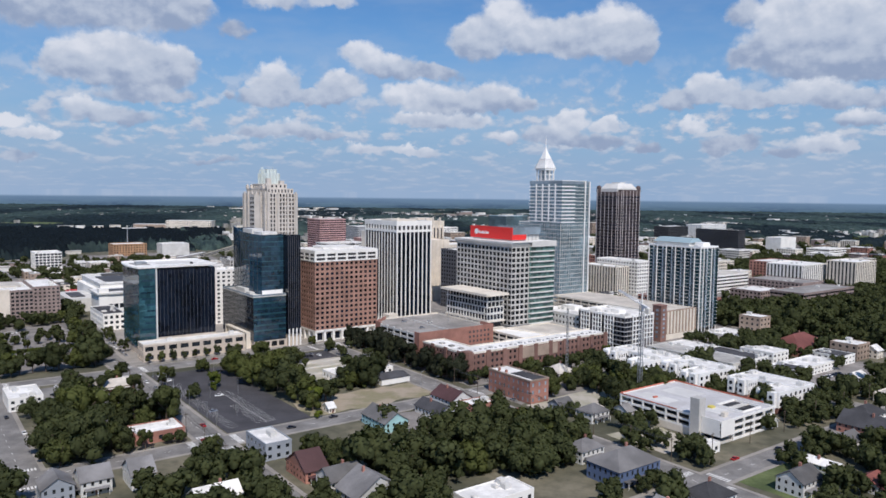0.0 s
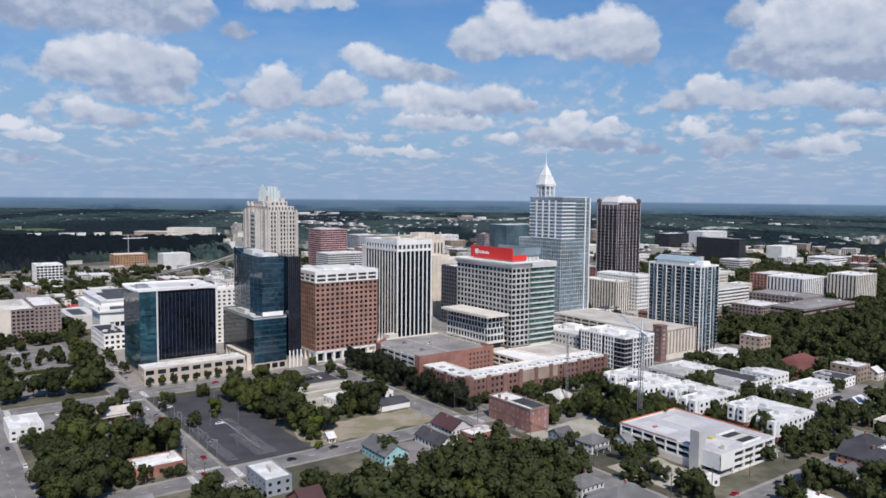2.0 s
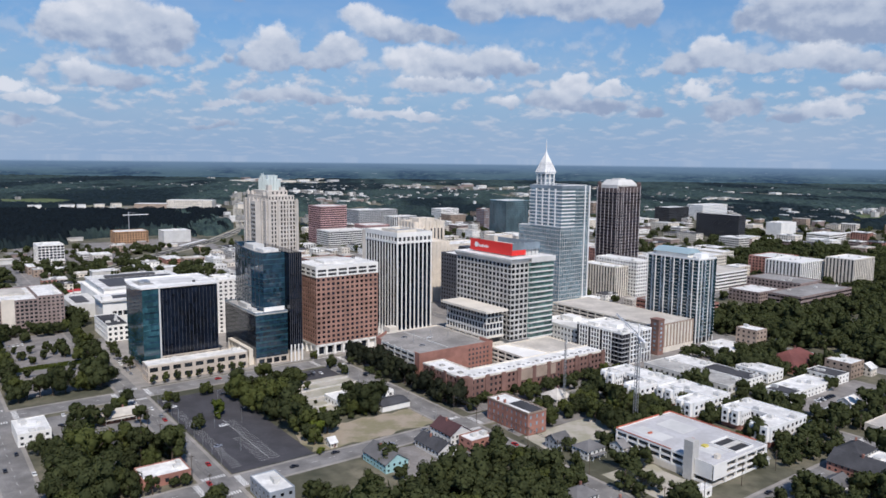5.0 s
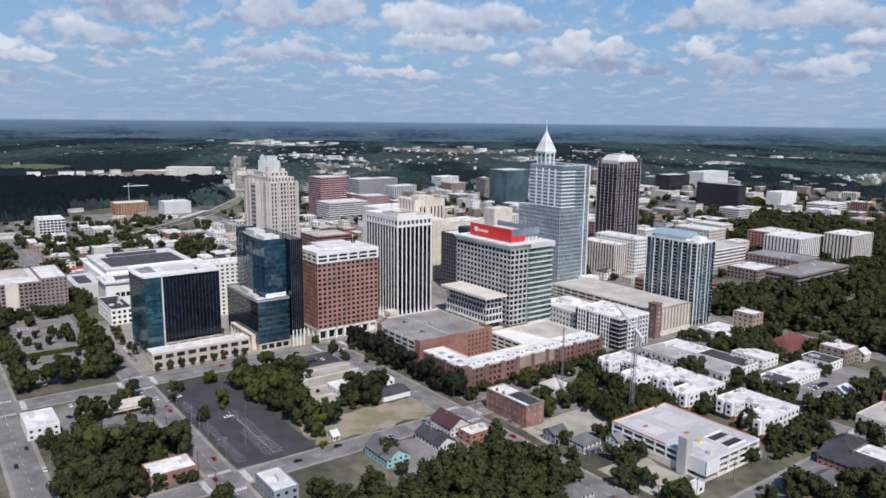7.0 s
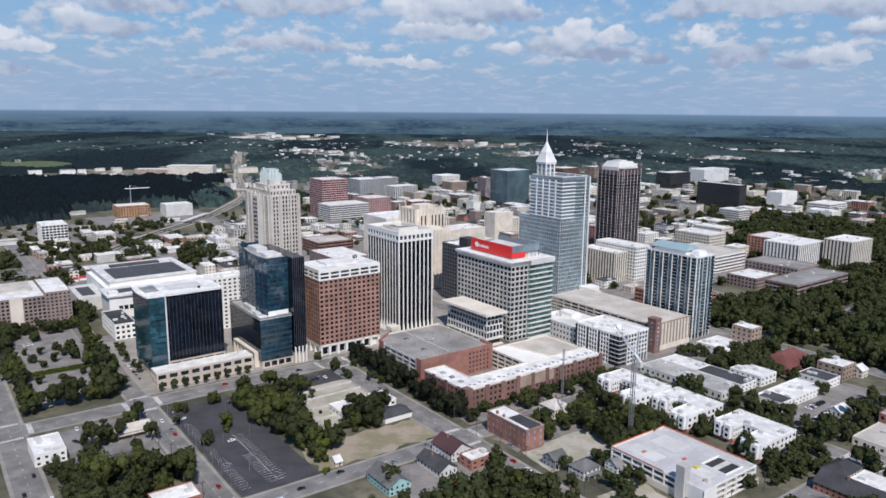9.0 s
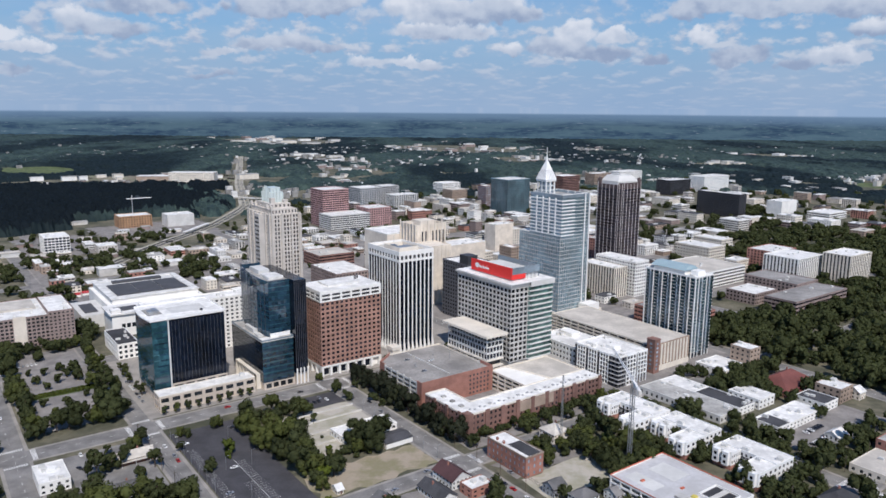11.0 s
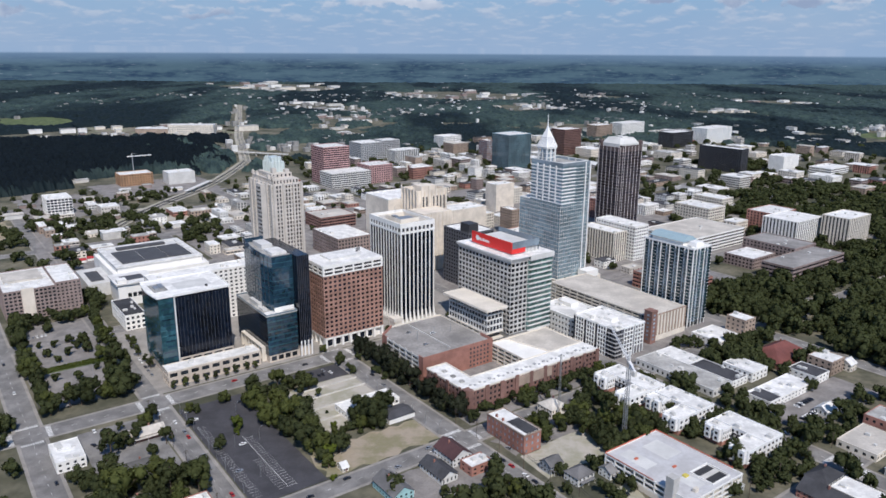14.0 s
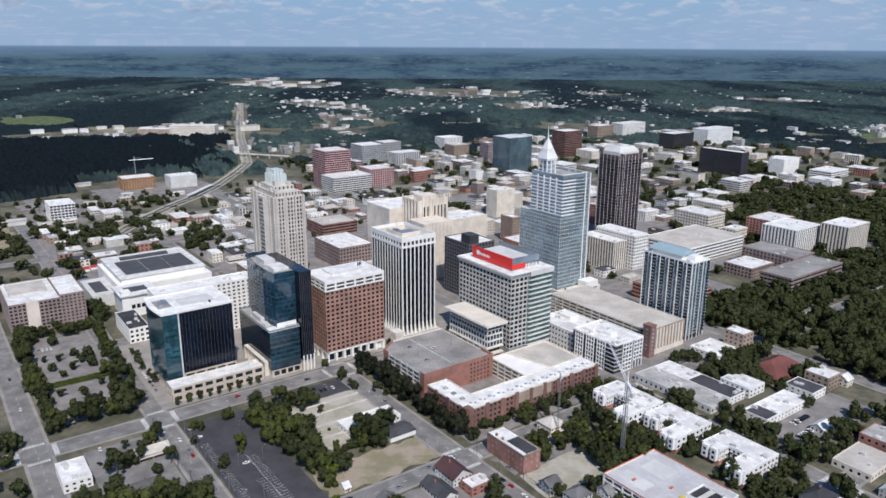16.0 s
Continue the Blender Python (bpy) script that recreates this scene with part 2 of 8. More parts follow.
def surface(name, color, rough=0.8, metal=0.0, grain=2.0, wide=0.08, vary=0.25, bump=0.2, tint=None, by_object=0.0, spec=0.4, edge=0.2):
    """A worn matt surface: grain and wide stains (sizes in 1/m), a little relief, and a shade of its own for each object."""
    m = bpy.data.materials.new(name)
    m.use_nodes = True
    tree = m.node_tree
    tree.nodes.clear()
    n = Nodes(tree)
    place = tree.nodes.new("ShaderNodeNewGeometry").outputs["Position"]
    fine, broad = n.noise(place, grain, 5.0, 0.6), n.noise(place, wide, 4.0, 0.6)
    dark = tuple(c * (1 - vary) for c in color)
    light = tuple(min(1.0, c * (1 + vary)) for c in (tint or color))
    col = n.mix(n.step(broad, 0.5 - edge, 0.5 + edge), dark, light)
    col = n.mix(n.math("MULTIPLY", n.step(fine, 0.35, 0.75), 0.55), col, tuple(c * (1 - 1.4 * vary) for c in color))
    if by_object:
        rand = tree.nodes.new("ShaderNodeObjectInfo").outputs["Random"]
        col = n.mix(1.0, col, n.add("ShaderNodeCombineColor", *[n.math("MULTIPLY_ADD", rand, 2 * by_object, 1 - by_object)] * 3).outputs[0], "MULTIPLY")
    bs = tree.nodes.new("ShaderNodeBsdfPrincipled")
    tree.links.new(col, bs.inputs["Base Color"])
    tree.links.new(n.math("MULTIPLY_ADD", fine, 0.2, rough - 0.1), bs.inputs["Roughness"])
    bs.inputs["Metallic"].default_value = metal
    bs.inputs["Specular IOR Level"].default_value = spec
    if bump:
        bp = tree.nodes.new("ShaderNodeBump")
        bp.inputs["Strength"].default_value, bp.inputs["Distance"].default_value = bump, 0.15
        tree.links.new(fine, bp.inputs["Height"])
        tree.links.new(bp.outputs[0], bs.inputs["Normal"])
    out = tree.nodes.new("ShaderNodeOutputMaterial")
    tree.links.new(bs.outputs[0], out.inputs[0])
    MATS[name] = m
    return m


def glazing(name, color, rough=0.08, wave=0.02, metal=0.0, vary=0.5, spec=0.7):
    """Coated facade glass: dark behind, glossy, each pane slightly out of true."""
    m = surface(name, color, rough, metal, 0.35, 0.03, vary, 0.0, None, 0.35, spec)
    bs = next(x for x in m.node_tree.nodes if x.type == "BSDF_PRINCIPLED")
    n = Nodes(m.node_tree)
    m.node_tree.links.remove(bs.inputs["Roughness"].links[0])
    bs.inputs["Roughness"].default_value = rough
    place = m.node_tree.nodes.new("ShaderNodeNewGeometry").outputs["Position"]
    bp = m.node_tree.nodes.new("ShaderNodeBump")
    bp.inputs["Strength"].default_value, bp.inputs["Distance"].default_value = 0.25, wave * 10
    m.node_tree.links.new(n.noise(place, 0.3, 2.0), bp.inputs["Height"])
    m.node_tree.links.new(bp.outputs[0], bs.inputs["Normal"])
    pane = m.node_tree.nodes.new("ShaderNodeNewGeometry").outputs["Random Per Island"]
    shade = n.add("ShaderNodeCombineColor", *[n.math("MULTIPLY_ADD", pane, 0.7, 0.65)] * 3).outputs[0]
    m.node_tree.links.new(n.mix(1.0, bs.inputs["Base Color"].links[0].from_socket, shade, "MULTIPLY"), bs.inputs["Base Color"])
    return m


def foliage(name, dark, light, cloud_shade=False, gloss=0.25):
    m = bpy.data.materials.new(name)
    m.use_nodes = True
    tree = m.node_tree
    tree.nodes.clear()
    n = Nodes(tree)
    geo = tree.nodes.new("ShaderNodeNewGeometry")
    rand = tree.nodes.new("ShaderNodeObjectInfo").outputs["Random"]
    leaf = geo.outputs["Random Per Island"]
    col = n.mix(n.math("MULTIPLY_ADD", leaf, 0.4, n.math("MULTIPLY", n.noise(geo.outputs["Position"], 0.09, 3.0), 0.75)), dark, light)
    col = n.mix(n.step(rand, 0.55, 1.0, 0.0, 0.6), col, tuple(0.8 * (a + b) * f for a, b, f in zip(dark, light, (1.25, 1.2, 0.75))))
    col = n.mix(n.step(rand, 0.35, 0.0, 0.0, 0.55), col, tuple(0.8 * a + 0.12 * b for a, b in zip(dark, light)))
    if cloud_shade:
        # broad dark patches: cloud shadow painted into the leaf colour
        shade_patch = n.step(n.noise(n.vec("MULTIPLY", geo.outputs["Position"], (1, 0.35, 1)).outputs[0], 0.0021, 4.0, 0.6), 0.44, 0.56)
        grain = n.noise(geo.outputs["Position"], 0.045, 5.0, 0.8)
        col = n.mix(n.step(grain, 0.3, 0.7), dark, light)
        col = n.mix(shade_patch, col, tuple(c * 0.6 for c in dark))
    bs = tree.nodes.new("ShaderNodeBsdfPrincipled")
    tree.links.new(col, bs.inputs["Base Color"])
    bs.inputs["Roughness"].default_value = 0.75
    bs.inputs["Specular IOR Level"].default_value = gloss
    through_leaf = tree.nodes.new("ShaderNodeBsdfTranslucent")
    tree.links.new(n.mix(1.0, col, (1.0, 1.05, 0.55), "MULTIPLY"), through_leaf.inputs["Color"])
    both = tree.nodes.new("ShaderNodeMixShader")
    both.inputs[0].default_value = 0.0 if cloud_shade else 0.38
    tree.links.new(bs.outputs[0], both.inputs[1])
    tree.links.new(through_leaf.outputs[0], both.inputs[2])
    out = tree.nodes.new("ShaderNodeOutputMaterial")
    tree.links.new(both.outputs[0], out.inputs[0])
    MATS[name] = m
    return m


surface("concrete", (0.57, 0.545, 0.505), 0.85, vary=0.18)
surface("grey_concrete", (0.50, 0.485, 0.46), 0.85, vary=0.18)
surface("stone", (0.56, 0.48, 0.40), 0.8, vary=0.15)
surface("pale_stone", (0.56, 0.515, 0.465), 0.8, vary=0.12)
surface("cream", (0.72, 0.66, 0.57), 0.8, vary=0.12)
surface("white_wall", (0.82, 0.80, 0.76), 0.7, vary=0.08)
surface("white_panel", (0.84, 0.83, 0.81), 0.5, vary=0.06, bump=0.05)
surface("grey_panel", (0.38, 0.38, 0.38), 0.6, vary=0.12)
surface("light_grey", (0.61, 0.60, 0.575), 0.7, vary=0.12)
surface("brown_brick", (0.34, 0.195, 0.15), 0.85, grain=3.0, vary=0.25)
surface("red_brick", (0.36, 0.175, 0.135), 0.85, grain=3.0, vary=0.25, by_object=0.15)
surface("dark_brick", (0.225, 0.125, 0.102), 0.85, grain=3.0, vary=0.25, by_object=0.15)
surface("tan_brick", (0.36, 0.275, 0.215), 0.85, grain=3.0, vary=0.2, by_object=0.15)
surface("roof_white", (0.74, 0.725, 0.695), 0.75, grain=0.5, wide=0.12, vary=0.2, bump=0.05, by_object=0.08)
surface("roof_grey", (0.36, 0.35, 0.33), 0.9, grain=0.6, vary=0.3, by_object=0.25)
surface("roof_tan", (0.53, 0.49, 0.435), 0.9, grain=0.6, wide=0.05, vary=0.2)
surface("deck_grey", (0.30, 0.285, 0.27), 0.9, grain=0.5, wide=0.035, vary=0.32)
surface("deck_pale", (0.56, 0.545, 0.54), 0.85, grain=0.35, wide=0.05, vary=0.2, tint=(0.48, 0.475, 0.48), edge=0.14)
surface("roof_dark", (0.055, 0.055, 0.06), 0.9, vary=0.3, by_object=0.3)
surface("shingle", (0.17, 0.165, 0.165), 0.9, grain=5.0, vary=0.3, by_object=0.4)
surface("red_roof", (0.20, 0.07, 0.058), 0.7, vary=0.25, by_object=0.2)
surface("maroon_roof", (0.085, 0.042, 0.042), 0.7, vary=0.2)
surface("orange_rail", (0.52, 0.15, 0.09), 0.7, vary=0.2)
surface("yellow_board", (0.55, 0.45, 0.10), 0.7, vary=0.15)
surface("red_cloth", (0.42, 0.05, 0.05), 0.8, vary=0.15)
surface("red_sign", (0.72, 0.035, 0.03), 0.45, vary=0.06, bump=0.0)
surface("asphalt", (0.215, 0.205, 0.195), 0.9, grain=1.5, vary=0.3)
surface("asphalt_new", (0.062, 0.060, 0.066), 0.85, grain=1.5, vary=0.25)
surface("asphalt_old", (0.24, 0.222, 0.208), 0.9, grain=0.7, vary=0.25)
surface("pavement_stone", (0.30, 0.278, 0.252), 0.9, grain=1.0, vary=0.2)
surface("paint_line", (0.72, 0.71, 0.68), 0.7, vary=0.15)
surface("dirt", (0.52, 0.435, 0.33), 0.95, grain=0.35, wide=0.06, vary=0.32, tint=(0.17, 0.155, 0.09), edge=0.09)
surface("far_soil", (0.30, 0.25, 0.195), 0.95, grain=0.1, wide=0.02, vary=0.3, tint=(0.17, 0.175, 0.11), edge=0.1)
surface("gravel", (0.60, 0.55, 0.475), 0.95, grain=0.4, wide=0.06, vary=0.25, tint=(0.25, 0.24, 0.175), edge=0.1)
surface("grass", (0.08, 0.115, 0.04), 0.95, grain=0.8, wide=0.05, vary=0.35, tint=(0.115, 0.14, 0.055))
surface("town_soil", (0.095, 0.10, 0.062), 0.95, grain=0.15, wide=0.02, vary=0.4, tint=(0.145, 0.13, 0.092))
surface("siding", (0.62, 0.62, 0.60), 0.7, vary=0.1, by_object=0.2)
surface("blue_siding", (0.10, 0.14, 0.24), 0.7, vary=0.12)
surface("grey_siding", (0.30, 0.33, 0.37), 0.7, vary=0.12)
surface("teal_siding", (0.34, 0.55, 0.56), 0.7, vary=0.1)
surface("steel", (0.45, 0.46, 0.47), 0.4, 0.7, vary=0.15, bump=0.05)
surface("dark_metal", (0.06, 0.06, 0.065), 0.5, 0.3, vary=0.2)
surface("brown_stone", (0.085, 0.060, 0.058), 0.6, vary=0.2)
surface("pale_fin", (0.62, 0.57, 0.55), 0.6, vary=0.12)
surface("pale_blue_roof", (0.30, 0.40, 0.44), 0.5, vary=0.1)
surface("mint_glass", (0.55, 0.61, 0.60), 0.3, vary=0.1)
surface("slate_panel", (0.10, 0.10, 0.11), 0.6, vary=0.15)
surface("mauve_brick", (0.29, 0.225, 0.205), 0.85, grain=3.0, vary=0.2)
surface("pink_stone", (0.44, 0.27, 0.26), 0.8, vary=0.2)
surface("warm_concrete", (0.72, 0.645, 0.55), 0.85, vary=0.15)
surface("orange_wrap", (0.42, 0.25, 0.14), 0.8, vary=0.25)
surface("solar", (0.075, 0.075, 0.08), 0.7, vary=0.15)
surface("bark", (0.10, 0.075, 0.055), 0.9, vary=0.25)
surface("rubber", (0.02, 0.02, 0.02), 0.8)
surface("car_white", (0.75, 0.75, 0.74), 0.3, vary=0.03, bump=0.0)
surface("car_dark", (0.035, 0.037, 0.045), 0.3, 0.2, vary=0.1, bump=0.0)
surface("car_silver", (0.42, 0.43, 0.45), 0.3, 0.6, vary=0.05, bump=0.0)
surface("car_red", (0.36, 0.02, 0.02), 0.3, vary=0.05, bump=0.0)
glazing("glass", (0.022, 0.027, 0.033), 0.12, spec=0.4)
glazing("glass_black", (0.008, 0.012, 0.022), 0.12, spec=0.35)
glazing("glass_teal", (0.030, 0.085, 0.108), 0.05, spec=1.0)
glazing("glass_teal_light", (0.05, 0.125, 0.145), 0.08)
glazing("glass_blue", (0.020, 0.048, 0.078), 0.05, spec=1.0)
glazing("glass_pale", (0.26, 0.32, 0.37), 0.12, vary=0.3)
glazing("glass_aqua", (0.028, 0.068, 0.084), 0.07)
glazing("glass_mist", (0.17, 0.245, 0.285), 0.14, vary=0.3)
glazing("glass_green", (0.13, 0.225, 0.205), 0.12)
foliage("leaf", (0.023, 0.030, 0.015), (0.104, 0.120, 0.050), gloss=0.1)
foliage("leaf_dark", (0.014, 0.019, 0.013), (0.050, 0.056, 0.034), gloss=0.1)
foliage("leaf_yellow", (0.045, 0.066, 0.013), (0.125, 0.15, 0.033), gloss=0.1)
# bluish leaf tones carry the distance haze; True adds painted cloud shadow
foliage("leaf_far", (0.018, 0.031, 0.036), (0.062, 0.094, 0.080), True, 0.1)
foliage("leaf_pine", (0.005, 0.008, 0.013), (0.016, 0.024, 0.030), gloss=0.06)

# ---- building blocks ----
GRID_TURN = 36.5
GRID = pose(0, 0, 0, 0, 0, GRID_TURN)


def at(u, v, z=0.0, rz=0.0):
    """A pose on the street grid: u runs along the streets to the far right, v to the far left."""
    return GRID @ pose(u, v, z, 0, 0, rz)


class Geo:
    """A mesh in the making: boxes, prisms, tubes."""

    def __init__(self):
        self.v, self.f = [], []

    def box(self, x0, x1, y0, y1, z0, z1):
        n = len(self.v)
        self.v += [(x0, y0, z0), (x1, y0, z0), (x1, y1, z0), (x0, y1, z0), (x0, y0, z1), (x1, y0, z1), (x1, y1, z1), (x0, y1, z1)]
        self.f += [tuple(n + i for i in q) for q in ((0, 3, 2, 1), (4, 5, 6, 7), (0, 1, 5, 4), (1, 2, 6, 5), (2, 3, 7, 6), (3, 0, 4, 7))]
        return self

    def prism(self, outline, z0, z1, top=None):
        """outline: counter-clockwise (x, y); top: another outline for the upper end."""
        n, k, top = len(self.v), len(outline), top or outline
        self.v += [(x, y, z0) for x, y in outline] + [(x, y, z1) for x, y in top]
        self.f += [tuple(n + i for i in reversed(range(k))), tuple(n + k + i for i in range(k))]
        self.f += [(n + i, n + (i + 1) % k, n + k + (i + 1) % k, n + k + i) for i in range(k)]
        return self

    def tube(self, x, y, z0, z1, r0, r1=None, sides=8):
        r1 = r0 if r1 is None else r1
        ring = lambda r: [(x + r * math.cos(2 * math.pi * i / sides), y + r * math.sin(2 * math.pi * i / sides)) for i in range(sides)]
        return self.prism(ring(r0), z0, z1, ring(r1))

    def beam(self, a, b, r):
        """A square bar from a to b."""
        a, b = Vector(a), Vector(b)
        d = (b - a).normalized()
        s = d.cross(Vector((0, 0, 1)) if abs(d.z) < 0.9 else Vector((1, 0, 0))).normalized() * r
        t = d.cross(s).normalized() * r
        n = len(self.v)
        self.v += [tuple(p + q) for p in (a, b) for q in (s + t, t - s, -s - t, s - t)]
        self.f += [tuple(n + i for i in q) for q in ((3, 2, 1, 0), (4, 5, 6, 7), (0, 1, 5, 4), (1, 2, 6, 5), (2, 3, 7, 6), (3, 0, 4, 7))]
        return self

    def gable(self, x0, x1, y0, y1, z, rise, over=0.5, thick=0.3):
        """A pitched roof with its ridge along x."""
        ym = (y0 + y1) / 2
        s = rise / ((y1 - y0) / 2)
        n = len(self.v)
        for x in (x0 - over, x1 + over):
            e0, e1 = z - over * s, z - over * s
            self.v += [(x, y0 - over, e0), (x, ym, z + rise), (x, y1 + over, e1), (x, y1 + over, e1 - thick), (x, ym, z + rise - thick), (x, y0 - over, e0 - thick)]
        self.f += [(n, n + 5, n + 4, n + 1), (n + 1, n + 4, n + 3, n + 2), (n + 6, n + 7, n + 10, n + 11), (n + 7, n + 8, n + 9, n + 10)]
        self.f += [(n, n + 1, n + 7, n + 6), (n + 1, n + 2, n + 8, n + 7), (n + 2, n + 3, n + 9, n + 8), (n + 3, n + 4, n + 10, n + 9), (n + 4, n + 5, n + 11, n + 10), (n + 5, n, n + 6, n + 11)]
        return self

    def hip(self, x0, x1, y0, y1, z, rise, over=0.5):
        x0, x1, y0, y1 = x0 - over, x1 + over, y0 - over, y1 + over
        w = min(x1 - x0, y1 - y0) / 2
        n = len(self.v)
        if x1 - x0 >= y1 - y0:
            ridge = [(x0 + w, (y0 + y1) / 2, z + rise), (x1 - w, (y0 + y1) / 2, z + rise)]
            faces = [(0, 1, 5, 4), (1, 2, 5), (2, 3, 4, 5), (3, 0, 4)]
        else:
            ridge = [((x0 + x1) / 2, y0 + w, z + rise), ((x0 + x1) / 2, y1 - w, z + rise)]
            faces = [(0, 1, 4), (1, 2, 5, 4), (2, 3, 5), (3, 0, 4, 5)]
        self.v += [(x0, y0, z), (x1, y0, z), (x1, y1, z), (x0, y1, z), *ridge]
        self.f += [tuple(n + i for i in q) for q in faces] + [(n + 3, n + 2, n + 1, n)]
        return self

    def mesh(self, name, material, smooth=False):
        me = bpy.data.meshes.new(name)
        me.from_pydata(self.v, [], self.f)
        me.materials.append(MATS[material])
        if smooth:
            me.shade_smooth()
        return me


def thing(name, m, label, category, group="", kind=""):
    ob = new(name)
    ob.empty_display_size = 0.5
    ob.matrix_world = m
    return tagged(ob, label, category, group, kind)


def part(name, geo, material, parent, label="", place=None, kind=""):
    """One mesh object under a thing or a part; geo is a Geo or a finished mesh to share."""
    ob = new(name, geo if isinstance(geo, bpy.types.Mesh) else geo.mesh(name, material))
    ob.parent = parent
    if place:
        ob.location = place
    return tagged(ob, label, kind=kind)


def structure(name, geo, material, label, m=None, category="", smooth=False):
    ob = new(name, geo.mesh(name, material, smooth))
    ob.matrix_world = m or GRID
    return tagged(ob, label, category, kind="structure")


def parapet(g, x0, x1, y0, y1, z, h=1.0, t=0.4):
    g.box(x0, x1, y0, y0 + t, z, z + h).box(x0, x1, y1 - t, y1, z, z + h)
    g.box(x0, x0 + t, y0 + t, y1 - t, z, z + h).box(x1 - t, x1, y0 + t, y1 - t, z, z + h)
    return g


PANES = {}


def pane_mesh(w, h, side, material):
    """A pane of glass, its sill corner at the origin; side x: along x, facing -y; side y: along y, facing -x."""
    key = (round(w, 2), round(h, 2), side, material)
    if key not in PANES:
        g = Geo()
        if side == "x":
            g.box(0, w, -0.06, 0, 0, h)
        else:
            g.box(-0.06, 0, 0, w, 0, h)
        PANES[key] = g.mesh("window", material)
    return PANES[key]


def punched(owner, x0, x1, y0, y1, z0, z1, cols, rows, floors, wall, glass, pier=0.45, sill=0.45, depth=0.45, limit=200, sides="fl"):
    """One skin of wall round a block with its openings cut in, their reveals, and panes set back in them.
    cols: bays along x, rows: bays along y. sides: those whose panes are single (f faces -y, l faces -x); the rest are joined."""
    verts, faces, index = [], [], {}

    def vert(p):
        key = tuple(round(c, 3) for c in p)
        if key not in index:
            index[key] = len(verts)
            verts.append(key)
        return index[key]

    def quad(*ps):
        faces.append(tuple(vert(p) for p in ps))

    joined, made = Geo(), 0
    fh = (z1 - z0) / floors
    zs = [z0]
    for i in range(floors):
        zs += [z0 + (i + sill / 2) * fh, z0 + (i + 1 - sill / 2) * fh]
    zs.append(z1)
    for side in "flrb":
        n = cols if side in "fb" else rows
        a0, a1 = (x0, x1) if side in "fb" else (y0, y1)
        bay = (a1 - a0) / n
        cuts = [a0]
        for j in range(n):
            cuts += [a0 + (j + pier / 2) * bay, a0 + (j + 1 - pier / 2) * bay]
        cuts.append(a1)
        spot = {"f": lambda a, d, z: (a, y0 + d, z), "b": lambda a, d, z: (a, y1 - d, z), "l": lambda a, d, z: (x0 + d, a, z), "r": lambda a, d, z: (x1 - d, a, z)}[side]
        for i in range(len(cuts) - 1):
            for k in range(len(zs) - 1):
                a, b, c, d = cuts[i], cuts[i + 1], zs[k], zs[k + 1]
                if not (i % 2 and k % 2):
                    quad(spot(a, 0, c), spot(b, 0, c), spot(b, 0, d), spot(a, 0, d))
                    continue
                for (pa, pc), (pb, pd) in (((a, c), (b, c)), ((b, c), (b, d)), ((b, d), (a, d)), ((a, d), (a, c))):
                    quad(spot(pa, 0, pc), spot(pb, 0, pd), spot(pb, depth, pd), spot(pa, depth, pc))
                if side in sides and made < limit:
                    made += 1
                    part("window", pane_mesh(b - a, d - c, "x" if side == "f" else "y", glass), glass, owner, place=spot(a, depth, c))
                else:
                    p, q = spot(a, depth - 0.06, c), spot(b, depth, d)
                    joined.box(min(p[0], q[0]), max(p[0], q[0]), min(p[1], q[1]), max(p[1], q[1]), c, d)
    top = [vert(p) for p in ((x0, y0, z1), (x1, y0, z1), (x1, y1, z1), (x0, y1, z1))]
    faces.append(tuple(top))
    g = Geo()
    g.v, g.f = verts, faces
    part("wall", g, wall, owner)
    if joined.v:
        part("window_field", joined, glass, owner, kind="stuff")


def flat_roof(owner, x0, x1, y0, y1, z, roof="roof_white", rim="concrete", h=1.0, units=3, seed=1, unit="light_grey"):
    rnd = random.Random(seed)
    part("roof", Geo().box(x0 + 0.4, x1 - 0.4, y0 + 0.4, y1 - 0.4, z, z + 0.25), roof, owner)
    part("parapet", parapet(Geo(), x0 - 0.05, x1 + 0.05, y0 - 0.05, y1 + 0.05, z, h), rim, owner)
    for _ in range(units):
        w, d, t = rnd.uniform(1.5, 4), rnd.uniform(1.5, 4), rnd.uniform(0.9, 2.2)
        w, d = min(w, (x1 - x0) * 0.25), min(d, (y1 - y0) * 0.25)
        x, y = rnd.uniform(x0 + 1.2, x1 - 1.2 - w), rnd.uniform(y0 + 1.2, y1 - 1.2 - d)
        g = Geo().box(x, x + w, y, y + d, z + 0.25, z + 0.25 + t)
        g.box(x + w * 0.2, x + w * 0.8, y + d * 0.2, y + d * 0.8, z + 0.25 + t, z + 0.45 + t)
        part("roof_unit", g, unit, owner)


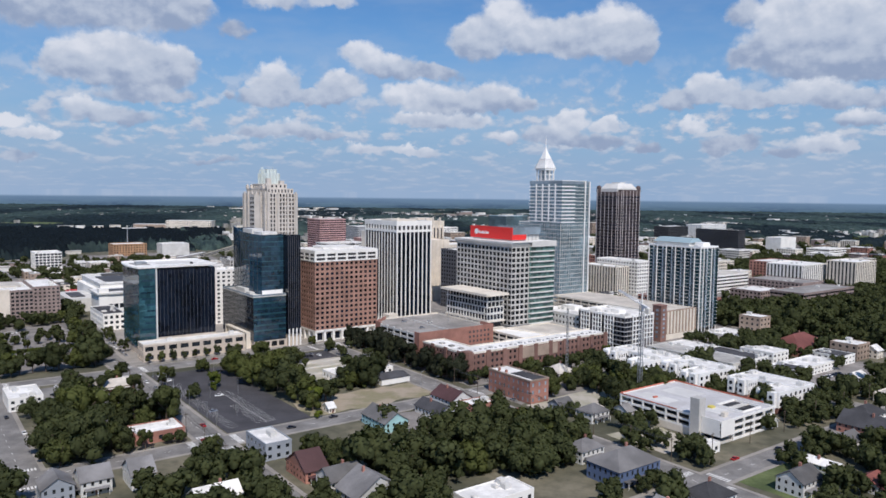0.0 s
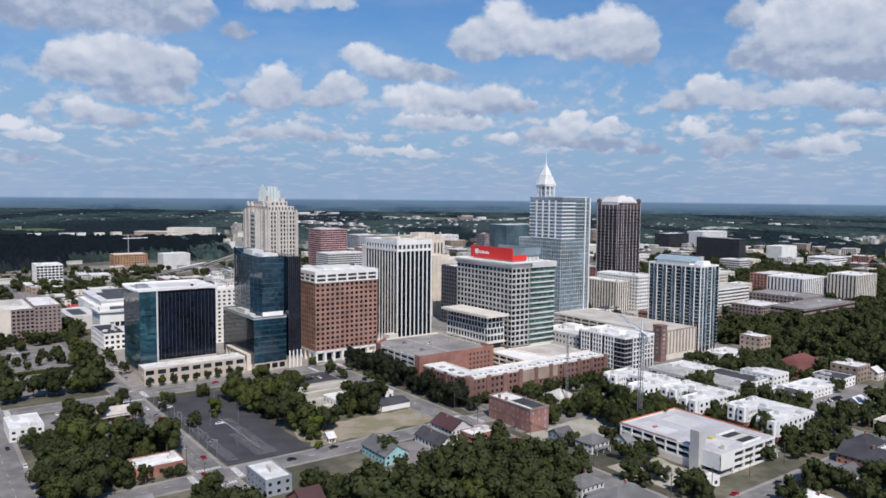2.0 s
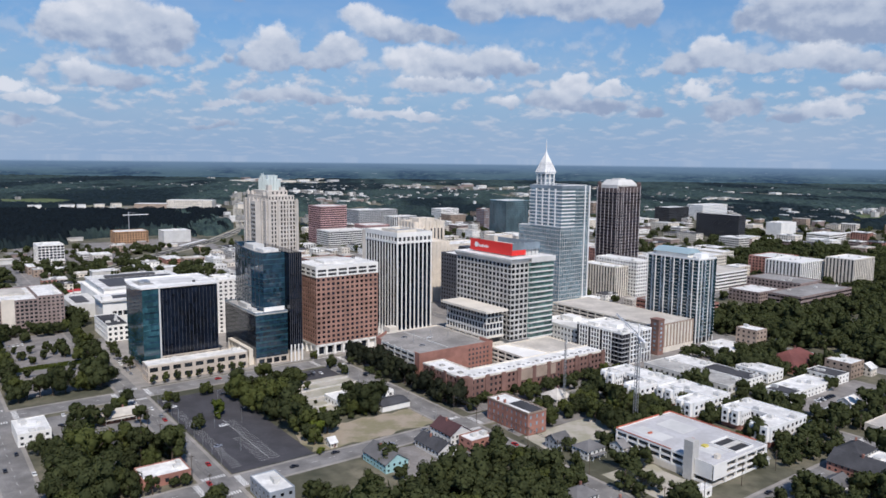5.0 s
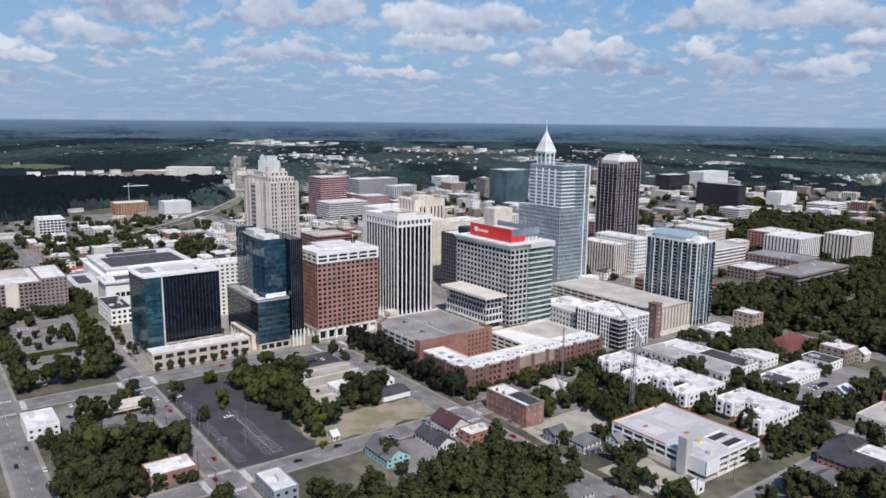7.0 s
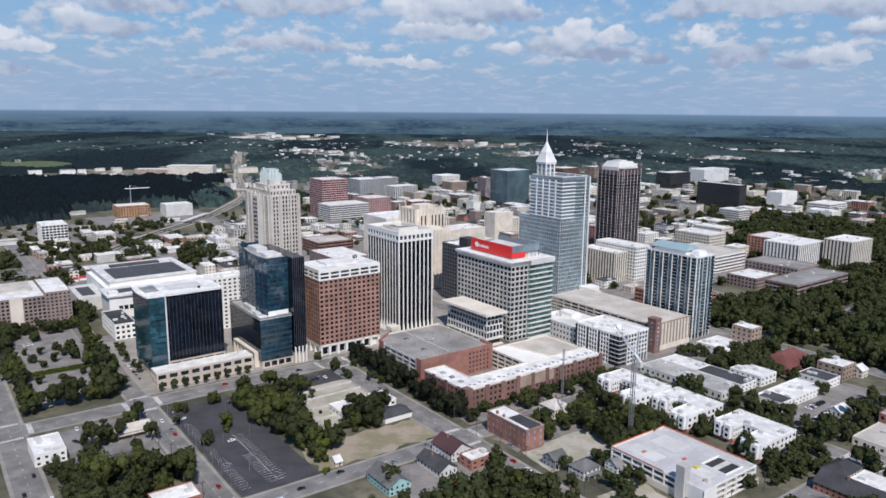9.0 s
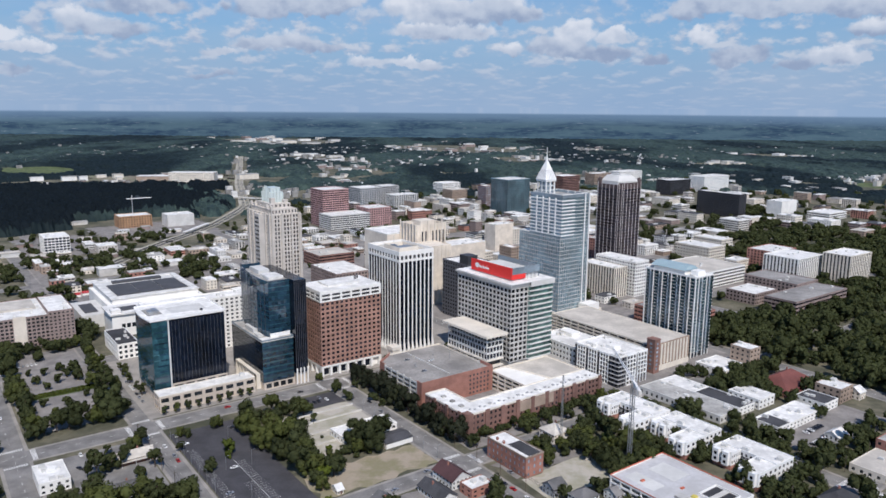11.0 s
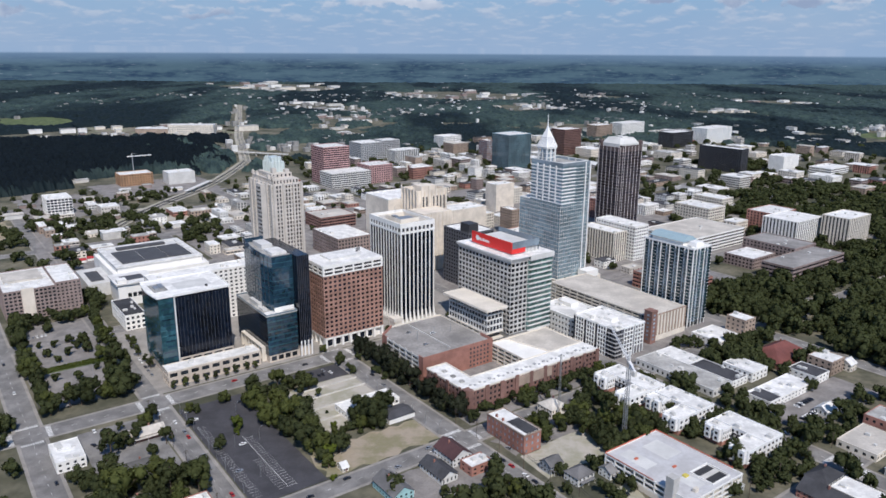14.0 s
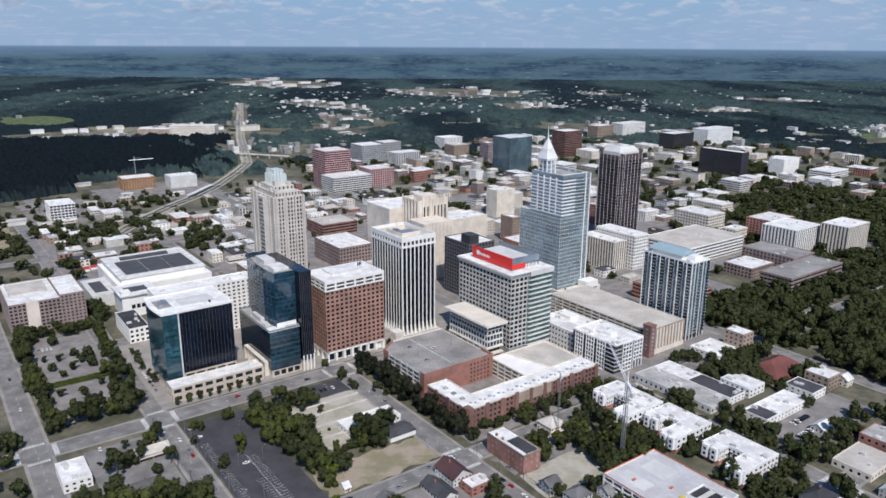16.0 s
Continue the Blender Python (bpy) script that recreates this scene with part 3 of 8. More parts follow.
def glass_wall(owner, side, a0, a1, fixed, z0, z1, cols, floors, glass, single=False, gap=0.1, seed=1):
    """Panes of a curtain wall, each a little out of true. side x: along x, facing -y; side y: along y, facing -x."""
    rnd = random.Random(seed)
    w, h = (a1 - a0) / cols, (z1 - z0) / floors

    def pane(g, a, z):
        d = [-0.09 + rnd.uniform(-0.022, 0.022) for _ in range(3)]
        d.append(d[0] + d[2] - d[1])
        ps = [(a + gap / 2, z + gap / 2), (a + w - gap / 2, z + gap / 2), (a + w - gap / 2, z + h - gap / 2), (a + gap / 2, z + h - gap / 2)]
        k = len(g.v)
        for back in (0, 1):
            for (b, c), e in zip(ps, d):
                o = 0.0 if back else e
                g.v.append((b, o, c) if side == "x" else (o, b, c))
        quads = [(0, 1, 2, 3), (0, 4, 5, 1), (1, 5, 6, 2), (2, 6, 7, 3), (3, 7, 4, 0)]
        g.f += [tuple(k + i for i in (q if side == "x" else q[::-1])) for q in quads]
        return g

    if single:
        meshes = [pane(Geo(), 0, 0).mesh("pane", glass) for _ in range(7)]
    field = Geo()
    for i in range(floors):
        for j in range(cols):
            if single:
                spot = (a0 + j * w, fixed, z0 + i * h) if side == "x" else (fixed, a0 + j * w, z0 + i * h)
                part("pane", rnd.choice(meshes), glass, owner, place=spot)
            else:
                pane(field, a0 + j * w, z0 + i * h)
    if not single:
        part("panes", field, glass, owner, place=(0, fixed, 0) if side == "x" else (fixed, 0, 0), kind="stuff")

# ---- ground, streets ----
structure("ground", Geo().tube(0, 0, -0.6, 0, 16500, sides=48), "town_soil", "patchy grass and bare soil between the streets", category="ground")


def sheet(name, u0, u1, v0, v1, z, material, label, category):
    return structure(name, Geo().box(u0, u1, v0, v1, -0.02, z), material, label, category=category)


def patch(name, u0, u1, v0, v1, z, material, label, seed=1, wild=2.5):
    """Open ground with a ragged edge."""
    rnd = random.Random(seed)
    ring = []
    for (a, b), (c, d) in zip(((u0, v0), (u1, v0), (u1, v1), (u0, v1)), ((u1, v0), (u1, v1), (u0, v1), (u0, v0))):
        n = max(4, int(math.hypot(c - a, d - b) / 7))
        ring += [(a + (c - a) * k / n + rnd.uniform(-wild, wild), b + (d - b) * k / n + rnd.uniform(-wild, wild)) for k in range(n)]
    return structure(name, Geo().prism(ring, -0.02, z), material, label, category="ground")


V_STREETS = [(29, 43), (107, 119), (247, 262), (414, 427), (574, 588), (690, 704), (850, 866), (1010, 1026)]
U_STREETS = [(163, 174), (319, 332), (480, 496), (640, 656), (800, 816), (960, 976), (1110, 1124)]
street_net = Geo()
for a, b in V_STREETS:
    street_net.box(a, b, -100, 1250, -0.02, 0.05)
structure("road_1", street_net, "asphalt", "worn grey asphalt streets running away", category="road")
street_net = Geo()
for a, b in U_STREETS:
    street_net.box(-300, 1250, a, b, -0.02, 0.058)
structure("road_2", street_net, "asphalt", "worn grey asphalt cross streets", category="road")
kerbs = Geo()
us = [-40] + [x for s in V_STREETS for x in s] + [1240]
vs = [40] + [x for s in U_STREETS for x in s] + [1240]
for i in range(0, len(us) - 1, 2):
    for j in range(0, len(vs) - 1, 2):
        a, b, c, d = us[i], us[i + 1], vs[j], vs[j + 1]
        if b - a < 8 or d - c < 8:
            continue
        for box in ((a, b, c, c + 2), (a, b, d - 2, d), (a, a + 2, c + 2, d - 2), (b - 2, b, c + 2, d - 2)):
            kerbs.box(*box, -0.02, 0.16)
structure("pavement", kerbs, "pavement_stone", "pale concrete pavement with kerb", category="pavement")
lines = Geo()
for a, b in V_STREETS[:5]:
    m = (a + b) / 2
    v = 120
    while v < 700:
        lines.box(m - 0.08, m + 0.08, v, v + 3, 0.05, 0.064)
        v += 10
for a, b in U_STREETS[:4]:
    m = (a + b) / 2
    u = 0
    while u < 600:
        lines.box(u, u + 3, m - 0.08, m + 0.08, 0.058, 0.07)
        u += 10
structure("trim_road_lines", lines, "paint_line", "white painted lane lines", category="road marking")
crossings = Geo()
for a, b in V_STREETS[:4]:
    for c, d in U_STREETS[:3]:
        for k in range(int((b - a) / 1.3)):
            x = a + 0.5 + k * 1.3
            crossings.box(x, x + 0.7, c - 5.5, c - 2.5, 0.05, 0.066).box(x, x + 0.7, d + 2.5, d + 5.5, 0.05, 0.066)
        for k in range(int((d - c) / 1.3)):
            y = c + 0.5 + k * 1.3
            crossings.box(a - 5.5, a - 2.5, y, y + 0.7, 0.058, 0.072).box(b + 2.5, b + 5.5, y, y + 0.7, 0.058, 0.072)
structure("trim_crossings", crossings, "paint_line", "white ladder crossings at the corners", category="road marking")

# paved and open lots
sheet("pavement_plaza", 120, 412, 500, 640, 0.10, "pavement_stone", "pale paved forecourts round the towers", "pavement")
sheet("pavement_town", 270, 690, 660, 1000, 0.06, "asphalt_old", "grey paved yards between the downtown blocks", "pavement")
sheet("pavement_north", 705, 1000, 497, 1000, 0.065, "asphalt_old", "grey paved yards round the northern blocks", "pavement")
sheet("pavement_middle", 589, 689, 404, 659, 0.07, "asphalt_old", "grey paving behind the apartment tower", "pavement")
sheet("pavement_yards", 121, 246, 818, 958, 0.066, "asphalt_old", "grey yards past the convention centre", "pavement")
sheet("pavement_works", 264, 412, 978, 1108, 0.066, "asphalt_old", "grey yards beside the railway", "pavement")
sheet("pavement_east", 428, 573, 336, 640, 0.07, "asphalt_old", "grey paving between the apartment blocks", "pavement")
sheet("pavement_south", 271, 409, 336, 476, 0.08, "asphalt_old", "grey paving under the parking decks", "pavement")
sheet("road_lot", 122, 166, 335, 468, 0.09, "asphalt_new", "fresh dark asphalt car park", "car park")
sheet("road_lot_upper", 205, 246, 452, 474, 0.09, "asphalt_new", "dark asphalt car park by the plaza", "car park")
patch("ground_dirt", 168, 247, 336, 366, 0.06, "dirt", "dry dirt lot with thin grass", 1, 2.5)
patch("ground_terrace", 188, 247, 384, 450, 0.08, "gravel", "pale gravel terraces of a cleared lot", 2, 2.5)
patch("ground_site", 52, 100, 1035, 1200, 0.07, "dirt", "bare tan building ground", 5, 5)
patch("ground_rail_yard", 250, 440, 1235, 1400, 0.065, "asphalt_old", "worn concrete yards beside the railway", 21, 7)
patch("ground_lot_1", 128, 232, 1150, 1330, 0.07, "asphalt_old", "grey paved lots west of the railway", 22, 6)
patch("ground_lot_2", 268, 330, 1000, 1150, 0.075, "gravel", "pale gravel lots beside the railway", 23, 5)
patch("ground_far_field", 2200, 2340, 890, 1090, 0.07, "grass", "open green field past the government blocks", 7, 10)
patch("ground_far_site", 430, 800, 2040, 2500, 0.09, "far_soil", "cleared tan ground between the woods", 6, 30)
sheet("road_gravel_lot", 47, 105, 518, 700, 0.07, "asphalt_old", "old grey car park with small trees", "car park")
sheet("ground_hedge_bank", 56, 104, 583, 594, 0.25, "grass", "grass strip with low hedges", "ground")
sheet("road_side_yard", 60, 104, 395, 472, 0.06, "asphalt", "dark asphalt yard among trees", "car park")
sheet("road_east_lot", 440, 540, 200, 236, 0.07, "asphalt_old", "grey car park beside low buildings", "car park")
patch("ground_gravel_drive", 270, 330, 262, 290, 0.05, "gravel", "pale gravel drive", 3, 2)
patch("ground_deck_yard", 271, 300, 198, 232, 0.05, "gravel", "pale trampled yard before the white deck", 11, 2)
patch("ground_lawn", 268, 312, 136, 164, 0.05, "grass", "mown green lawn", 4, 1)
patch("ground_corner_yard", 270, 330, 292, 314, 0.06, "asphalt_old", "concrete yard", 9, 2)
patch("ground_yard_south", 186, 247, 270, 314, 0.05, "asphalt_old", "paved yards round small buildings", 8, 2)
stalls = Geo()
for row, low, high in ((127, 342, 440), (141.5, 342, 380), (147.5, 342, 408)):
    v = low
    while v < high:
        stalls.box(row - 2.6, row + 2.6, v, v + 0.15, 0.09, 0.104)
        v += 2.8
stalls.box(144.4, 144.6, 342, 410, 0.09, 0.104)
structure("trim_stalls", stalls, "paint_line", "white painted parking stall lines", category="road marking")

# ---- towers ----


def curtain(owner, x0, x1, y0, y1, z0, z1, floors, glass, band, line, pitch=3.0, bh=0.9, mull=0.12, limit=60):
    """A glass curtain wall: glass box, a band at each floor, thin uprights."""
    part("curtain_glass", Geo().box(x0, x1, y0, y1, z0, z1), glass, owner)
    fh = (z1 - z0) / floors
    if band:
        for i in range(floors + 1):
            z = min(z0 + i * fh, z1 - bh)
            part("floor_band", Geo().box(x0 - 0.1, x1 + 0.1, y0 - 0.1, y1 + 0.1, z, z + bh), band, owner)
    if line:
        n = max(1, round((x1 - x0) / pitch))
        bar = Geo().box(-mull, mull, -0.22, 0, 0, z1 - z0).mesh("mullion", line)
        for j in range(n + 1):
            part("mullion", bar, line, owner, place=(x0 + (x1 - x0) * j / n, y0, z0))
        n = max(1, round((y1 - y0) / pitch))
        bar = Geo().box(-0.22, 0, -mull, mull, 0, z1 - z0).mesh("mullion", line)
        for j in range(n + 1):
            part("mullion", bar, line, owner, place=(x0, y0 + (y1 - y0) * j / n, z0))


def teal_office():
    t = thing("office_block", at(131, 527), "dark and teal glass office block with a flat white roof", "office block")
    W, D = 53, 44
    curtain(t, 0, 11.5, 0, D, 6, 61, 13, "glass_teal", "glass_teal_light", None, 3.2, 0.55, 0.06)
    glass_wall(t, "y", 0, D, 0, 6, 61, 14, 13, "glass_teal", False, 0.14, 2)
    glass_wall(t, "x", 0, 11.2, 0, 6, 61, 3, 13, "glass_teal", True, 0.14, 3)
    # dark spandrels, broken into lengths of their own at each floor
    rnd = random.Random(31)
    for i in range(1, 13):
        z = 6 + i * 55 / 13
        a = rnd.uniform(0, 5)
        part("spandrel", Geo().box(a, 11.2, -0.16, -0.12, z - 0.7, z + 0.5), "glass_blue", t)
        b = rnd.uniform(0, 18)
        part("spandrel", Geo().box(-0.16, -0.12, b, b + rnd.uniform(14, D - 20), z - 0.7, z + 0.4), "glass_blue", t)
    curtain(t, 11.6, W, 0.8, D - 1, 12, 60, 11, "glass_black", None, "slate_panel", 2.6, 0.5, 0.06)
    glass_wall(t, "x", 12.1, W, 0.8, 12, 60, 20, 12, "glass_black", True, 0.1, 4)
    part("corner_fin", Geo().box(11.1, 12.1, -0.5, 0.4, 6, 62), "light_grey", t)
    g = Geo().box(0.6, W + 0.5, -0.2, D - 0.5, 0.1, 6).box(11.8, W + 0.5, -0.2, D - 0.6, 6, 12)
    part("stone_base", g, "stone", t)
    pm = pane_mesh(6.2, 2.6, "x", "glass")
    for j in range(5):
        part("window", pm, "glass", t, place=(13.6 + j * 8.1, -0.205, 8.4))
        part("window", pm, "glass", t, place=(13.6 + j * 8.1, -0.205, 4.0))
    # roof slab that runs out over the glass, its edge rising towards the back
    edge = [(-0.8, -0.8), (W + 0.6, -0.8), (W + 0.6, D + 0.6)] + [(-0.8 - 2.2 * math.sin(math.pi * k / 8), D + 0.6 - (D + 1.4) * k / 8) for k in range(8)]
    part("roof", Geo().prism(edge, 61, 61.9), "roof_white", t)
    part("parapet", Geo().box(11, W + 0.7, -0.9, -0.4, 61.9, 62.7).box(W + 0.2, W + 0.7, -0.4, D + 0.7, 61.9, 62.7).box(-0.8, W + 0.2, D + 0.2, D + 0.7, 61.9, 62.7), "white_panel", t)
    part("roof_recess", Geo().box(1.5, 12, 14, 34, 61.9, 62.0), "roof_grey", t, "sunken grey plant deck")
    part("roof_unit", Geo().box(3, 6.5, 17, 24, 62, 64), "steel", t)
    part("roof_unit", Geo().box(7.5, 11, 20, 30, 62, 63.4), "steel", t)
    part("roof_stain", Geo().box(18, 44, 12, 30, 61.9, 61.93), "light_grey", t, "greyer membrane field")
    part("roof_hatch", Geo().box(38, 39.5, 8, 10, 61.9, 63.3), "dark_metal", t)


def podium():
    t = thing("podium_building", at(128, 507), "low stone podium building with a white flat roof", "building")
    punched(t, 0, 70, 0, 14, 0.1, 11.5, 9, 3, 2, "stone", "glass", 0.3, 0.46, 0.5, 40)
    flat_roof(t, 0, 70, 0, 14, 11.5, "roof_white", "cream", 0.7, 4, 5)


def blue_tower():
    t = thing("office_tower", at(204, 503), "blue-green glass office tower over a lower glass block", "office tower")
    curtain(t, 0, 25, 2, 64, 6, 38, 8, "glass_blue", "glass_blue", None, 3, 0.9)
    glass_wall(t, "x", 0, 25, 2, 6, 38, 9, 8, "glass_blue", True, 0.12, 5)
    for i in range(8):
        part("spandrel", Geo().box(0, 25, 1.84, 1.9, 8.8 + i * 4, 10.1 + i * 4), "glass_teal", t)
    glass_wall(t, "y", 2, 64, 0, 6, 38, 20, 8, "glass_black", False, 0.12, 6)
    part("terrace", Geo().box(-0.3, 25.3, 1.7, 64, 38, 38.8), "roof_grey", t)
    part("terrace_deck", Geo().box(0.2, 15, 2.2, 11, 38.8, 38.95), "roof_white", t, "white paved terrace corner")
    part("terrace_screen", Geo().box(8, 16, 48, 60, 38.8, 41), "light_grey", t)
    part("terrace_hut", Geo().box(2, 6, 14, 22, 38.8, 40.4), "light_grey", t)
    part("terrace_rail", parapet(Geo(), -0.3, 25.3, 1.7, 64, 38.8, 1.1, 0.15), "glass_pale", t)
    part("terrace_screen", Geo().box(3, 10, 26, 44, 38.8, 42), "light_grey", t)
    # the tall part with a bowed left side
    bow = [(9, 8)] + [(26, 8), (26, 64)] + [(9 - 3.2 * math.sin(math.pi * k / 10), 64 - 56 * k / 10) for k in range(10)]
    part("curtain_glass", Geo().prism(bow, 38.5, 82), "glass_blue", t)
    big = [(8.85, 7.85)] + [(26.1, 7.85), (26.1, 64.15)] + [(8.85 - 3.25 * math.sin(math.pi * k / 10), 64.15 - 56.3 * k / 10) for k in range(10)]
    for i in range(12):
        part("floor_band", Geo().prism(big, 41.5 + i * 3.6, 41.95 + i * 3.6), "glass_teal", t)
    for k in range(1, 10):
        x, y = 9 - 3.2 * math.sin(math.pi * k / 10), 64 - 56 * k / 10
        part("mullion", Geo().box(x - 0.25, x, y - 0.08, y + 0.08, 38.5, 82), "dark_metal", t)
    part("loggia", Geo().box(9, 25, 7.2, 7.9, 39, 42), "white_panel", t, "white terrace colonnade")
    # parapet that climbs towards the back
    n = 12
    g = Geo()
    for k in range(n + 1):
        x, y, top = 9 - 3.2 * math.sin(math.pi * k / n), 64 - 56 * k / n, 82.8 + 4.5 * (1 - k / n) ** 1.6
        g.v += [(x, y, 82), (x, y, top), (x + 0.5, y, top), (x + 0.5, y, 82)]
        if k:
            m = 4 * k
            g.f += [(m - 4 + i, m - 4 + (i + 1) % 4, m + (i + 1) % 4, m + i) for i in range(4)]
    part("parapet", g, "glass_blue", t)
    part("back_parapet", Geo().box(9.6, 26, 63.4, 64, 82, 86), "glass_blue", t)
    part("front_parapet", Geo().box(9.6, 26, 8, 8.5, 82, 83), "glass_blue", t)
    part("roof", Geo().box(9, 26, 8.6, 63.2, 82, 82.3), "roof_grey", t)
    part("roof_unit", Geo().box(12, 24, 14, 30, 82.3, 84.5), "roof_white", t)
    part("roof_unit", Geo().box(13, 22, 36, 54, 82.3, 86), "light_grey", t)
    # the dark right-hand part
    part("dark_wing", Geo().box(26.2, 36, 0, 64, 9, 83), "glass_black", t, "near-black glass wing")
    glass_wall(t, "x", 26.2, 36, 0, 9, 83, 4, 19, "glass_black", False, 0.1, 8)
    glass_wall(t, "x", 9, 26, 8, 42, 82, 7, 11, "glass_blue", False, 0.12, 9)
    bar = Geo().box(-0.09, 0.09, -0.3, 0, 0, 74).mesh("mullion", "slate_panel")
    for j in range(7):
        part("mullion", bar, "steel", t, place=(26.3 + 9.6 * j / 6, -0.09, 9))
    for k in range(4):
        part("column", Geo().box(26.3 + k * 3, 27.3 + k * 3, -0.4, 0.6, 0.1, 13), "white_wall", t)
    part("stone_base", Geo().box(0.5, 26, 2.2, 63, 0.1, 6).box(26.5, 35.5, 1.5, 63, 0.1, 9), "stone", t)
    pm = pane_mesh(4.2, 3.6, "x", "glass")
    for j in range(4):
        part("window", pm, "glass", t, place=(2.2 + j * 5.8, 2.195, 1.2))
    arcade = part("arcade", Geo().box(-3.2, 0.4, 8, 51, 11, 12), "cream", t, "cream stone arcade")
    for j in range(7):
        part("pillar", Geo().box(-3.2, 0.4, 8 + j * 7, 9 + j * 7, 0.1, 11), "cream", arcade)


def brick_tower():
    t = thing("brick_office_tower", at(253, 505), "brown brick office tower with a white crown and arcade", "office tower")
    punched(t, 0, 55, 0, 36, 9, 61.5, 13, 9, 14, "brown_brick", "glass_black", 0.42, 0.45, 0.5, 308)
    g = Geo().box(0.6, 54.4, 0.6, 35.4, 61.5, 69.5)
    for z in (61.5, 64.6, 67.6):
        g.box(-0.3, 55.3, -0.3, 36.3, z, z + (1.1 if z < 67 else 2.4))
    for j in range(7):
        x = -0.3 + j * 54 / 6
        g.box(x, x + 1.6, -0.32, 0.6, 61.5, 69.9)
    for j in range(5):
        y = -0.3 + j * 35 / 4
        g.box(-0.32, 0.6, y, y + 1.6, 61.5, 69.9)
    part("crown", g, "white_wall", t, "white concrete crown with dark slots")
    part("crown_louvre", Geo().box(0.4, 54.6, 0.4, 35.6, 61.6, 69.4), "dark_metal", t)
    part("roof", Geo().box(0, 55, 0, 36, 69.9, 70.3), "roof_white", t)
    part("roof_unit", Geo().box(12, 40, 10, 28, 70.3, 72.2), "roof_white", t)
    for k in range(3):
        part("exhaust_pipe", Geo().tube(44 + k * 2, 24 + k, 70.3, 73.3, 0.5), "dark_metal", t)
    # arcade
    g = Geo().box(2.5, 53, 2.5, 34, 0.1, 8.8)
    for j in range(8):
        x = j * 7.6
        g.box(x, x + 1.8, -0.1, 2.5, 0.1, 9)
    for j in range(5):
        y = 2.5 + j * 8.2
        g.box(-0.1, 2.5, y - 0.9, y + 0.9, 0.1, 9)
    g.box(-0.1, 55.1, -0.1, 2.5, 7.4, 9).box(-0.1, 2.5, 2.5, 36, 7.4, 9)
    part("arcade", g, "white_wall", t, "white stone arcade")
    for j in range(6):
        part("window", pane_mesh(5.0, 5.4, "x", "glass_black"), "glass_black", t, place=(2.4 + j * 7.6, 2.49, 0.8))
    part("stair_tower", Geo().box(56.5, 64, -16, -8, 0.1, 15.5).box(56, 64.5, -16.5, -7.5, 15.5, 18.5), "cream", t, "cream stair tower")


